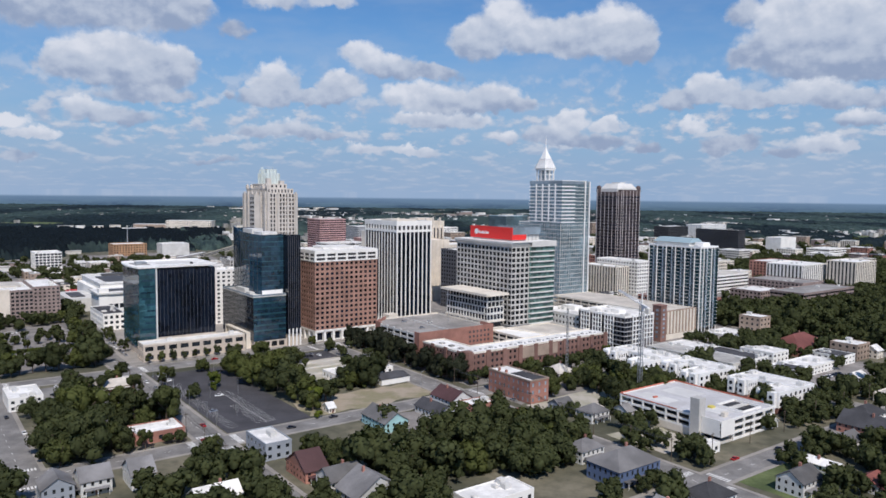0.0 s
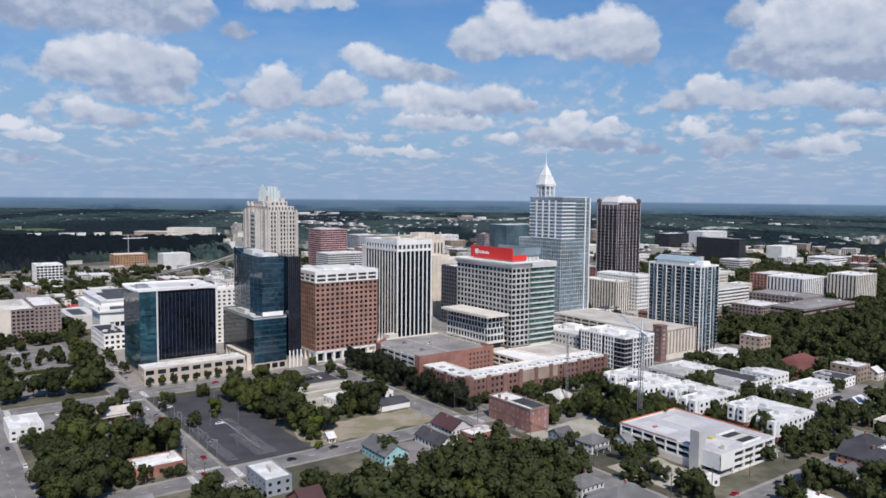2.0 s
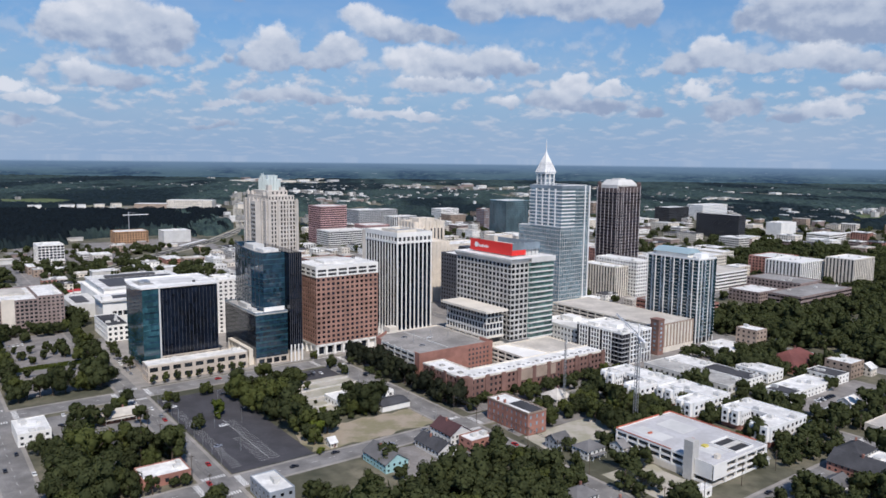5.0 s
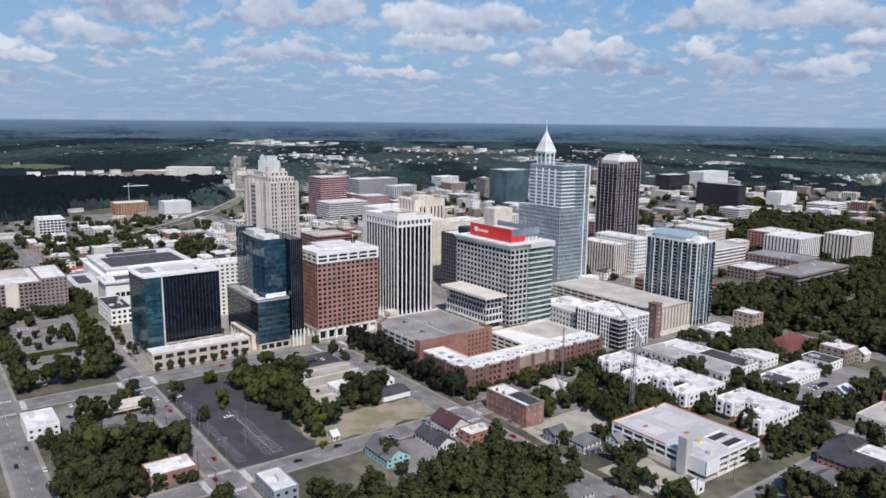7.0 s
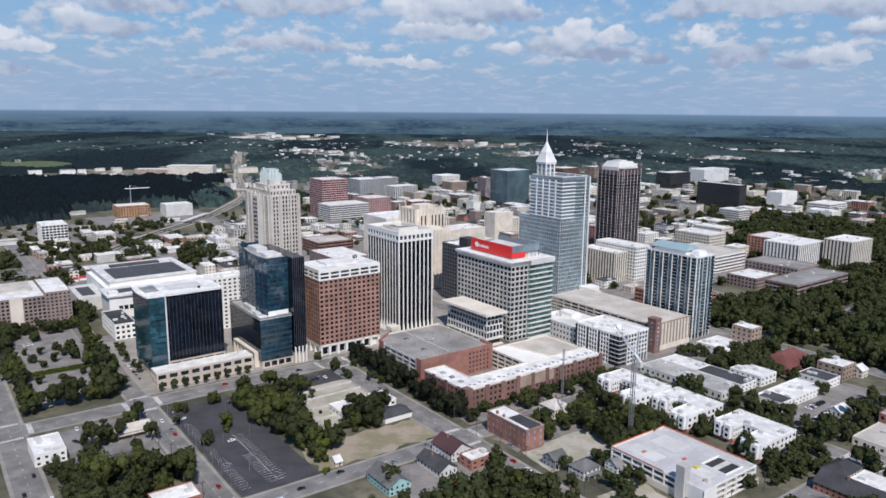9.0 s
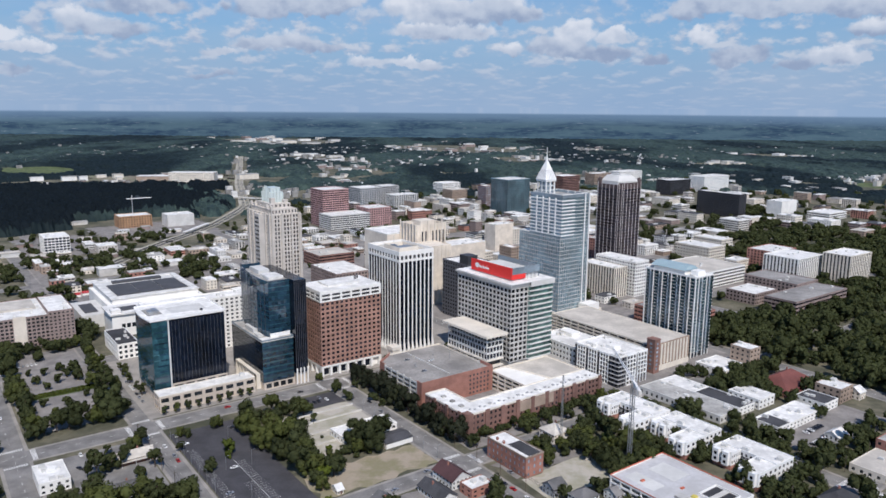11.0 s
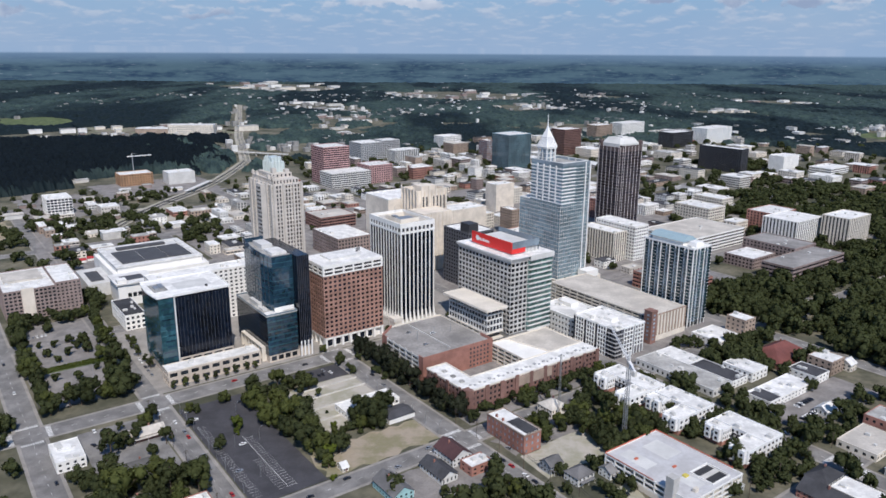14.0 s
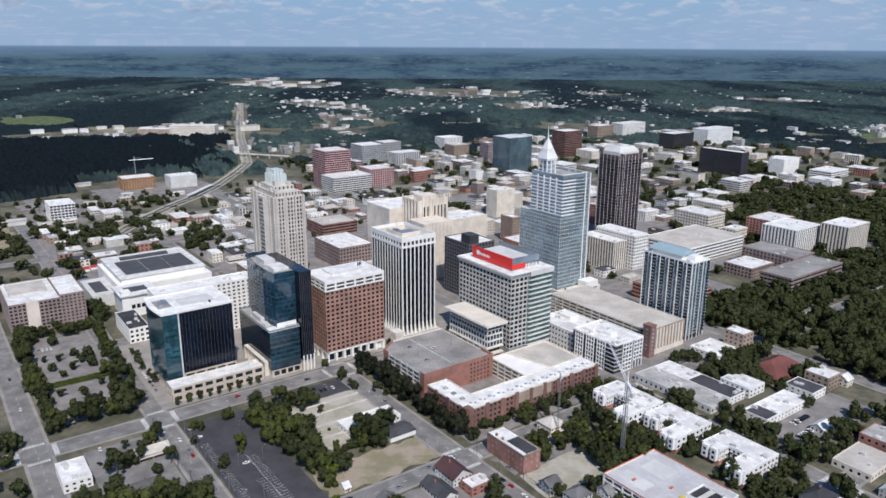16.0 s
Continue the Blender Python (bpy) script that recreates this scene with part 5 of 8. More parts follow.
def spire_tower():
    t = thing("spire_tower", at(521, 511), "tall pale glass tower with a white pyramid spire", "skyscraper")
    W, D = 40, 60
    part("lower_glass", Geo().box(0, W, 0, D, 4, 86), "glass_mist", t)
    glass_wall(t, "x", 0, W, 0, 4, 86, 26, 20, "glass_mist", False, 0.1, 13)
    glass_wall(t, "y", 0, D, 0, 4, 86, 38, 20, "glass_mist", False, 0.1, 14)
    part("upper_glass", Geo().box(2, W, 1, 46, 86, 125), "glass_mist", t)
    band = Geo().box(-0.25, W + 0.25, -0.25, D + 0.25, 0, 0.45).mesh("floor_band", "light_grey")
    for i in range(21):
        part("floor_band", band, "light_grey", t, place=(0, 0, 4 + i * 4))
    glass_wall(t, "x", 2, W, 1, 86, 125, 24, 11, "glass_mist", False, 0.1, 15)
    glass_wall(t, "y", 1, 46, 2, 86, 125, 26, 11, "glass_mist", False, 0.1, 16)
    band = Geo().box(0.9, 20, 0.2, 46.4, 0, 1.2).box(20, W + 0.3, 0.6, 46.3, 0, 0.4).mesh("balcony_band", "white_panel")
    for i in range(11):
        part("balcony_band", band, "white_panel", t, place=(0, 0, 87 + i * 3.5))
    bar = Geo().box(-0.09, 0.09, -0.3, 0, 0, 82).mesh("mullion", "light_grey")
    for j in range(14):
        part("mullion", bar, "steel", t, place=(W * j / 13, 0, 4))
    bar = Geo().box(-0.3, 0, -0.09, 0.09, 0, 82).mesh("mullion", "light_grey")
    for j in range(20):
        part("mullion", bar, "steel", t, place=(0, D * j / 19, 4))
    for y in (9, 18, 27, 36):
        part("bay_pier", Geo().box(0.7, 2, y, y + 1.1, 87, 125), "white_panel", t)
    for x in (32.5, 39):
        part("fin", Geo().box(x, x + 1.2, -1.0, -0.3, 4, 128), "white_panel", t, "tall white corner fin")
    for y in (0, 10, 20, 30):
        part("fin", Geo().box(W - 0.4, W + 0.6, y, y + 1, 4, 128), "white_panel", t, "tall white corner fin")
    part("shoulder_roof", Geo().box(0, W, 46.5, D, 86, 87), "roof_white", t)
    part("roof", Geo().box(2, W, 1, 46, 125, 125.5), "roof_grey", t)
    part("parapet", parapet(Geo(), 1.5, W + 0.5, 0.5, 46.5, 125, 3.2, 0.5), "glass_pale", t)
    part("roof_frame", parapet(Geo(), 3, W - 1, 2, 45, 128.2, 0.6, 0.3), "white_panel", t)
    part("podium", Geo().box(-2, W + 12, -12, D, 0.1, 9), "cream", t)
    part("podium_house", Geo().box(28, 46, -14, -2, 9, 16), "white_wall", t)
    # belfry and pyramid
    x0, y0, w = 6, 29, 13
    crown = part("belfry", Geo().box(x0 + 2, x0 + w - 2, y0 + 2, y0 + w - 2, 125.5, 139), "glass_pale", t)
    g = Geo()
    for i in range(3):
        for j in range(3):
            if (i, j) != (1, 1):
                g.box(x0 + i * (w - 1.2) / 2, x0 + 1.2 + i * (w - 1.2) / 2, y0 + j * (w - 1.2) / 2, y0 + 1.2 + j * (w - 1.2) / 2, 125.5, 140)
    g.box(x0 - 0.6, x0 + w + 0.6, y0 - 0.6, y0 + w + 0.6, 139.2, 141)
    for z in (130, 134.5):
        parapet(g, x0, x0 + w, y0, y0 + w, z, 0.6, 0.5)
    part("belfry_frame", g, "white_panel", crown)
    c = (x0 + w / 2, y0 + w / 2)
    sq = lambda r: [(c[0] - r, c[1] - r), (c[0] + r, c[1] - r), (c[0] + r, c[1] + r), (c[0] - r, c[1] + r)]
    sp = part("spire", Geo().prism(sq(7.6), 141, 151, sq(4.1)).prism(sq(4.1), 151, 158.5, sq(1.4)).prism(sq(1.4), 158.5, 162, sq(0.45)).prism(sq(0.45), 162, 168, sq(0.22)).prism(sq(0.22), 168, 174, sq(0.1)), "white_panel", t, "white metal pyramid spire")
    ribs = Geo()
    for i in range(7):
        k = -1 + i / 3
        ribs.beam((c[0] - 7.7, c[1] + 7.6 * k, 141), (c[0] - 4.2, c[1] + 4.1 * k, 151), 0.14)
        ribs.beam((c[0] + 7.6 * k, c[1] - 7.7, 141), (c[0] + 4.1 * k, c[1] - 4.2, 151), 0.14)
    part("rib_net", ribs, "steel", sp)


def brown_tower():
    t = thing("brown_tower", at(720, 605), "dark brown tower with pale fins and a sloped grey crown", "skyscraper")
    W, H = 43, 119
    cut = 5
    oct_ = lambda e, c: [(c - e, -e), (W - c + e, -e), (W + e, c - e), (W + e, W - c + e), (W - c + e, W + e), (c - e, W + e), (-e, W - c + e), (-e, c - e)]
    part("body", Geo().prism(oct_(0, cut), 0.1, H), "brown_stone", t)
    for i in range(28):
        part("window_band", Geo().prism(oct_(0.06, cut), 6 + i * 3.9, 8.1 + i * 3.9), "glass_black", t)
    for k in range(6):
        s = cut + 0.6 + (W - 2 * cut - 1.2) * k / 5
        for x, y in ((s, 0), (0, s)):
            part("fin", Geo().box(x - 0.26, x + 0.26, y - 0.26, y + 0.26, 0.1, H + 1 + (2 if k in (0, 5) else 0)), "pale_fin", t)
    for f in (0.25, 0.75):
        x, y = cut * f, cut * (1 - f)
        for px, py in ((x, y), (W - x, y), (x, W - y)):
            part("fin", Geo().tube(px, py, 0.1, H + 1, 0.26, sides=6), "pale_fin", t)
    for x, y in ((3.6, W - 5), (W - 5, 3.6), (W - 4, W - 4)):
        g = Geo().tube(x, y, H, H + 5.5, 3.1, sides=8).tube(x, y, H + 5.5, H + 7.2, 3.1, 2.2, 8).tube(x, y, H + 7.2, H + 8, 2.2, 0.6, 8)
        part("corner_turret", g, "brown_stone", t, "dark rounded corner turret")
    part("cornice", parapet(Geo(), 4, W - 4, 0.05, W - 0.05, H, 2.4, 0.6), "brown_stone", t)
    top = lambda i, c: [(x * (W - 2 * i) / W + i, y * (W - 2 * i) / W + i) for x, y in oct_(0, c)]
    part("crown", Geo().prism(top(3.5, cut), H, H + 4).prism(top(3.5, cut), H + 4, H + 10.5, top(9, cut)), "light_grey", t, "sloped pale grey metal crown")
    part("roof_unit", Geo().box(16, 27, 15, 28, H + 10.5, H + 12), "light_grey", t)


def stone_tower():
    t = thing("stone_tower", at(271, 638), "pale stone stepped tower with a pale mint glass crown", "skyscraper")
    W, D, H = 31, 58, 113
    punched(t, 0, W, 0, D, 0.1, H, 10, 18, 29, "pale_stone", "glass_black", 0.5, 0.34, 0.6, 130)
    punched(t, 2.5, W - 2.5, 4, D - 4, H, H + 4.5, 8, 14, 1, "pale_stone", "glass_black", 0.6, 0.4, 0.5, 16)
    punched(t, 5, W - 5, 13, D - 13, H + 4.5, H + 9, 5, 8, 1, "pale_stone", "glass_black", 0.6, 0.5, 0.5, 10)
    for y in (1, 11, 21, 31, 41, 50):
        part("buttress", Geo().box(-1.3, 0, y, y + 1.6, 0.1, H + 1.5), "pale_stone", t)
    for x in (0.5, 10, 20, 28):
        part("buttress", Geo().box(x, x + 1.5, -1.3, 0, 0.1, H + 1.5), "pale_stone", t)
    for y in (4, 14, D - 16, D - 6):
        part("pinnacle", Geo().box(2, 4.5, y, y + 2.5, H + 4.5, H + 7.5).tube(3.2, y + 1.2, H + 7.5, H + 9, 1.2, 0.2, 4), "pale_stone", t)
    for x, y, z in ((7, 14, 14), (20, 14, 12)):
        part("stair_head", Geo().box(x, x + 4, y, y + 5, H + 9, H + z), "pale_stone", t)
    # crown: glass prism with tall fins that climb in steps
    crown = part("crown", Geo().box(9, W - 9, 21, 39, H + 9, H + 19).box(10.5, W - 10.5, 23, 37, H + 19, H + 23), "mint_glass", t, "pale mint glass crown")
    for k in range(6):
        y = 21 + k * 3.6
        part("fin", Geo().box(8.0, 9.0, y - 0.2, y + 0.2, H + 9, H + 19 + 6 * math.sin(math.pi * k / 5)), "mint_glass", crown)
    for k in range(5):
        x = 9 + k * 3.25
        part("fin", Geo().box(x - 0.2, x + 0.2, 20.0, 21.0, H + 9, H + 18 + 6 * math.sin(math.pi * k / 4)), "mint_glass", crown)
    part("bay", Geo().prism([(-3.5, 20), (-3.5, 32), (0, 36), (0, 16)][::-1], 0.1, H - 1), "pale_stone", t, "shallow stone bay")
    for i in range(27):
        for y in (21, 24.2, 27.4):
            part("bay_window", pane_mesh(2.2, 2.2, "y", "glass"), "glass", t, place=(-3.52, y, 3 + i * 4))


for build in (teal_office, podium, blue_tower, brick_tower, striped_tower, sign_tower, annex, parking_decks, corner_block, apartments_white, apartment_tower, spire_tower, brown_tower, stone_tower):
    build()

# ---- further blocks ----


def block(name, label, category, u0, u1, v0, v1, h, wall, glass="glass", roof="roof_white", limit=0, pier=0.45, sill=0.45, floor=3.8, bay=4.0, units=4, group=""):
    t = thing(name, at(u0, v0), label, category, group)
    W, D = u1 - u0, v1 - v0
    punched(t, 0, W, 0, D, 0.0, h, max(2, round(W / bay)), max(2, round(D / bay)), max(1, round(h / floor)), wall, glass, pier, sill, 0.4, limit)
    flat_roof(t, 0, W, 0, D, h, roof, wall, 1.0, units, int(u0 + v0))
    return t


def convention_centre():
    t = thing("convention_centre", at(148, 742), "white convention centre with dark solar panels on the roof", "convention centre")
    part("hall", Geo().box(0, 92, 0, 100, 0.1, 20).box(4, 88, 10, 96, 20, 25), "white_wall", t)
    part("roof_rim", parapet(Geo(), 3, 89, 9, 97, 25, 1.4, 6), "roof_white", t)
    part("roof", Geo().box(9, 83, 15, 91, 25, 25.4), "light_grey", t)
    for k in range(3):
        part("solar_field", Geo().box(12 + k * 23.5, 34.5 + k * 23.5, 22, 72, 25.4, 26.2), "solar", t)
    part("roof_slot", Geo().box(20, 70, 78, 86, 25.4, 27.5), "solar", t)
    part("entrance_hall", Geo().box(-6, 26, -34, 0, 0.1, 21), "white_wall", t)
    part("entrance_roof", Geo().box(-8, 28, -36, 1, 21, 22.4), "roof_white", t)
    part("entrance_solar", Geo().box(0, 20, -26, -12, 22.4, 23), "solar", t)
    part("side_wing", Geo().box(-24, 0, 10, 70, 0.1, 13), "light_grey", t)
    part("side_solar", Geo().box(-19, -7, 20, 56, 13, 13.6), "solar", t)
    for k in range(5):
        part("window", pane_mesh(3.4, 4, "x", "glass"), "glass", t, place=(2 + k * 4.6, -34.005, 8))
    part("tower_block", Geo().box(-6.2, 2, -34.4, -26, 0.1, 26), "white_wall", t)


convention_centre()
t = block("hotel", "white hotel slab with rows of small windows", "hotel", 150, 240, 621, 642, 46, "white_wall", limit=60, pier=0.5, sill=0.5, bay=4.4, floor=3.6)
block("black_roof_hall", "white low hall with a black flat roof", "hall", 131, 148, 640, 690, 13, "white_wall", "glass", "roof_dark")
t = block("brick_hotel", "mauve-brown brick hotel with a tan flat roof", "hotel", 50, 92, 721, 793, 27, "mauve_brick", "glass", "roof_white", 100, 0.36, 0.42, 3.4, 3.6, units=14)
part("portal", Geo().box(14, 24, -1.2, -0.05, 0.1, 29), "warm_concrete", t, "pale stone portal bay")
part("pavilion", Geo().box(4, 36, 30, 62, 27.3, 29), "roof_tan", t)
block("grey_hotel", "grey-brown hotel wing with a tan flat roof", "hotel", 92.1, 113, 722, 786, 29, "mauve_brick", "glass", "roof_white", 50, 0.5, 0.5, 3.4, 3.6)

FURTHER = [
    ("white_office", "white office block with dark glass bays", "office block", 153, 187, 1173, 1215, 24, "white_wall", "glass_black"),
    ("striped_office", "pink stone office block with long window bands", "office block", 599, 651, 1176, 1225, 66, "pink_stone", "glass_black"),
    ("striped_office", "pale grey lower office block with window bands", "office block", 590, 668, 1130, 1175, 26, "light_grey", "glass"),
    ("arc_block", "pinkish brick block with a pale flat roof", "building", 672, 720, 1140, 1185, 32, "pink_stone", "glass"),
    ("grey_office", "grey office block with small windows", "office block", 780, 833, 1357, 1408, 42, "grey_panel", "glass_blue"),
    ("pale_office", "pale office block with tall piers", "office block", 819, 879, 1285, 1317, 32, "light_grey", "glass_blue"),
    ("dark_office", "dark framed office block far off", "office block", 860, 905, 1400, 1440, 38, "grey_panel", "glass_black"),
    ("apartment_slab", "white apartment slab with balconies", "apartment block", 1056, 1110, 1439, 1479, 31, "white_wall", "glass"),
    ("maroon_tower", "dark red brick block with bands", "office block", 1011, 1030, 1220, 1248, 46, "dark_brick", "glass_pale"),
    ("blue_glass_tower", "blue glass tower with a slanted top", "office tower", 980, 1040, 1114, 1166, 70, "glass_mist", "glass_teal_light"),
    ("maroon_tower", "dark maroon tower behind the spire", "office tower", 1230, 1285, 1206, 1250, 58, "dark_brick", "glass_black"),
    ("tan_office", "tan office block of middle height", "office block", 1511, 1574, 1364, 1400, 39, "tan_brick", "glass"),
    ("white_office", "white stepped office block", "office block", 1598, 1693, 1352, 1392, 41, "white_wall", "glass"),
    ("dark_office", "dark glass office block with a pale roof", "office block", 1549, 1630, 1146, 1190, 37, "dark_metal", "glass_black"),
    ("white_office", "white slab with tall window bays", "office block", 1689, 1800, 1146, 1193, 39, "white_wall", "glass_pale"),
    ("black_slab", "black glass slab with a blank face", "office block", 1334, 1358, 822, 919, 47, "dark_metal", "glass_black"),
    ("archive_block", "blank white stone block without windows", "building", 1406, 1463, 774, 806, 33, "white_wall", "white_wall"),
    ("white_flat_block", "low white block with long bands", "building", 1460, 1530, 705, 750, 13, "white_wall", "glass"),
    ("ministry_block", "white ribbed government block", "office block", 880, 940, 456, 502, 31, "white_wall", "glass"),
    ("ministry_block", "white and red brick government block with a window grid", "office block", 929, 983, 416, 451, 36, "cream", "glass"),
    ("brick_wing", "red brick wing between pale blocks", "building", 905, 960, 502, 540, 30, "red_brick", "glass"),
    ("white_deck", "white parking deck with long slots", "parking deck", 735, 845, 505, 576, 20, "white_wall", "glass_black"),
    ("cream_office", "cream stone office beside the white deck", "office block", 884, 923, 584, 640, 25, "cream", "glass"),
    ("ribbed_block", "beige ribbed concrete block", "office block", 640, 662, 541, 594, 34, "cream", "glass"),
    ("white_grid_block", "white block with dark square windows", "office block", 664, 688, 531, 591, 40, "white_wall", "glass_black"),
    ("old_tan_tower", "old tan stone block with a flat top", "building", 627, 640, 702, 726, 34, "tan_brick", "glass"),
    ("beige_block", "beige stone block with small windows", "building", 744, 787, 859, 899, 24, "cream", "glass"),
    ("pink_block", "pale pinkish stone block with flat roof", "building", 706, 742, 828, 852, 40, "warm_concrete", "warm_concrete"),
    ("beige_tower", "broad blank beige concrete hall with a pale roof", "building", 494, 550, 662, 694, 56, "warm_concrete", "warm_concrete"),
    ("hall_block", "pale block with a round-cornered roof", "building", 600, 640, 754, 830, 20, "cream", "glass"),
    ("arcade_block", "brown brick block with a tan roof", "building", 385, 430, 727, 792, 25, "mauve_brick", "glass"),
    ("brown_deck", "brown parking deck with open levels", "parking deck", 437, 490, 872, 920, 16, "dark_brick", "glass_black"),
    ("brick_cube", "red brick block behind the spire tower", "building", 796, 820, 704, 730, 28, "red_brick", "glass"),
    ("frame_block", "unfinished block wrapped in orange boards", "building site", 297, 352, 1358, 1396, 20, "orange_wrap", "glass_black"),
    ("grey_shed", "pale grey industrial shed", "shed", 372, 419, 1333, 1368, 20, "light_grey", "light_grey"),
    ("dark_stone_block", "dark grey block behind the sign tower", "office block", 443, 476, 560, 602, 58, "slate_panel", "glass_black"),
    ("brick_deck", "mauve brick parking deck with long slots", "parking deck", 731, 838, 376, 412, 17, "mauve_brick", "glass_black"),
    ("brick_office", "mauve brick wing of the parking deck", "parking deck", 800, 846, 413, 478, 19, "mauve_brick", "glass"),
    ("brick_deck", "brick deck beside the apartment tower", "parking deck", 590, 640, 410, 470, 16, "red_brick", "glass_black"),
    ("brick_hall", "small brick hall near the park", "building", 745, 790, 430, 466, 12, "mauve_brick", "glass"),
    ("brick_block", "small red brick block in town", "building", 600, 640, 660, 690, 14, "red_brick", "glass"),
    ("pale_block", "pale stone block with flat roof", "building", 560, 600, 820, 860, 28, "cream", "glass"),
    ("church_block", "pale green-roofed stone hall", "building", 1000, 1030, 640, 690, 16, "cream", "glass"),
]
RIBBON = ("striped_office", "white_deck", "brick_deck", "brown_deck", "white_flat_block", "maroon_tower")
RIBBED = ("ribbed_block", "courthouse_wing", "pale_office", "ministry_block")
for row in FURTHER:
    far = row[3] > 700 or row[5] > 900
    pier, sill = (0.2, 0.28) if "dark glass bays" in row[1] else (0.06, 0.5) if row[0] in RIBBON else (0.5, 0.06) if row[0] in RIBBED else (0.45, 0.45)
    block(*row, limit=0 if far else 18, pier=pier, sill=sill, floor=3.9, bay=4.6 if far else 4.0, units=3, roof="deck_grey" if "brick" in row[0] and "parking" in row[2] else "roof_tan" if "parking" in row[2] else "roof_white")


def courthouse():
    t = thing("courthouse", at(454, 667), "tall beige concrete courthouse with a notched crown", "courthouse")
    part("wall", Geo().box(0, 40, 0, 32, 0, 80), "warm_concrete", t)
    for k in range(9):
        part("pier", Geo().box(k * 4.8, k * 4.8 + 1.6, -1.2, 0, 0, 84 + 4 * (k % 2)), "warm_concrete", t)
    for k in range(6):
        part("pier", Geo().box(-1.2, 0, k * 6.2, k * 6.2 + 1.0, 0, 84 + 3 * (k % 2)), "warm_concrete", t)
    for k in range(8):
        if k not in (0, 3):
            part("window_slot", Geo().box(k * 4.8 + 2.2, k * 4.8 + 4.2, -0.08, 0, 10, 76), "glass_black", t)
    part("crown", parapet(Geo(), -0.4, 40.4, -0.4, 32.4, 80, 4, 0.8), "warm_concrete", t)
    part("plant_house", Geo().box(10, 30, 8, 24, 80, 87), "warm_concrete", t)
    t = thing("courthouse_hall", at(436, 700), "plain beige concrete hall with a pale flat roof", "courthouse")
    part("wall", Geo().box(0, 50, 0, 50, 0, 70), "warm_concrete", t)
    part("roof", parapet(Geo().box(0.5, 49.5, 0.5, 49.5, 70, 70.2), 0, 50, 0, 50, 70, 1.2, 0.5), "roof_white", t)
    part("wall_joint", Geo().box(-0.05, 0, 0, 50, 34, 34.3).box(-0.05, 0, 0, 50, 52, 52.3), "concrete", t)
    t = thing("courthouse_slab", at(440, 636), "blank beige concrete slab before the courthouse", "courthouse")
    part("wall", Geo().box(0, 39, 0, 30.5, 0, 64), "warm_concrete", t)
    for k in range(8):
        part("rib", Geo().box(1 + k * 5, 2.6 + k * 5, -0.7, 0, 0, 65), "warm_concrete", t)
    part("roof", parapet(Geo().box(0.5, 38.5, 0.5, 30, 64, 64.2), 0, 39, 0, 30.5, 64, 1.0, 0.5), "warm_concrete", t)
    TAKEN.append((430, 500, 630, 756))


part("roof_box", Geo().box(0, 12, 0, 14, 0, 9), "dark_metal", thing("plant_house", at(445, 562, 58.3), "black plant house on the dark block", "plant house"))

# low blocks that fill the old town
TAKEN = [(r[3] - 6, r[4] + 6, r[5] - 6, r[6] + 6) for r in FURTHER]
TAKEN += [(128, 162, 880, 905), (120, 260, 495, 700), (120, 260, 700, 850), (240, 420, 400, 580), (270, 320, 625, 695), (410, 565, 340, 480), (515, 580, 490, 590), (716, 766, 600, 652), (40, 115, 500, 770)]
courthouse()

RAIL = [(209, 1041), (271, 1122), (325, 1181), (385, 1239), (443, 1306), (523, 1420), (589, 1523), (639, 1663), (742, 1955), (910, 2392), (1175, 3067)]
for (a, b), (c, d) in zip(RAIL[:7], RAIL[1:8]):
    for k in range(5):
        m, n = a + (c - a) * k / 4, b + (d - b) * k / 4
        TAKEN.append((m - 18, m + 18, n - 16, n + 16))
# parks among the blocks
PARKS = [(1090, 1330, 600, 690), (930, 1060, 560, 640), (860, 1000, 300, 400), (1000, 1300, 380, 540), (1340, 1480, 820, 960), (270, 330, 900, 990), (600, 700, 880, 960)]
TAKEN += PARKS


def clear_of(u0, u1, v0, v1):
    return all(u1 < a or u0 > b or v1 < c or v0 > d for a, b, c, d in TAKEN)


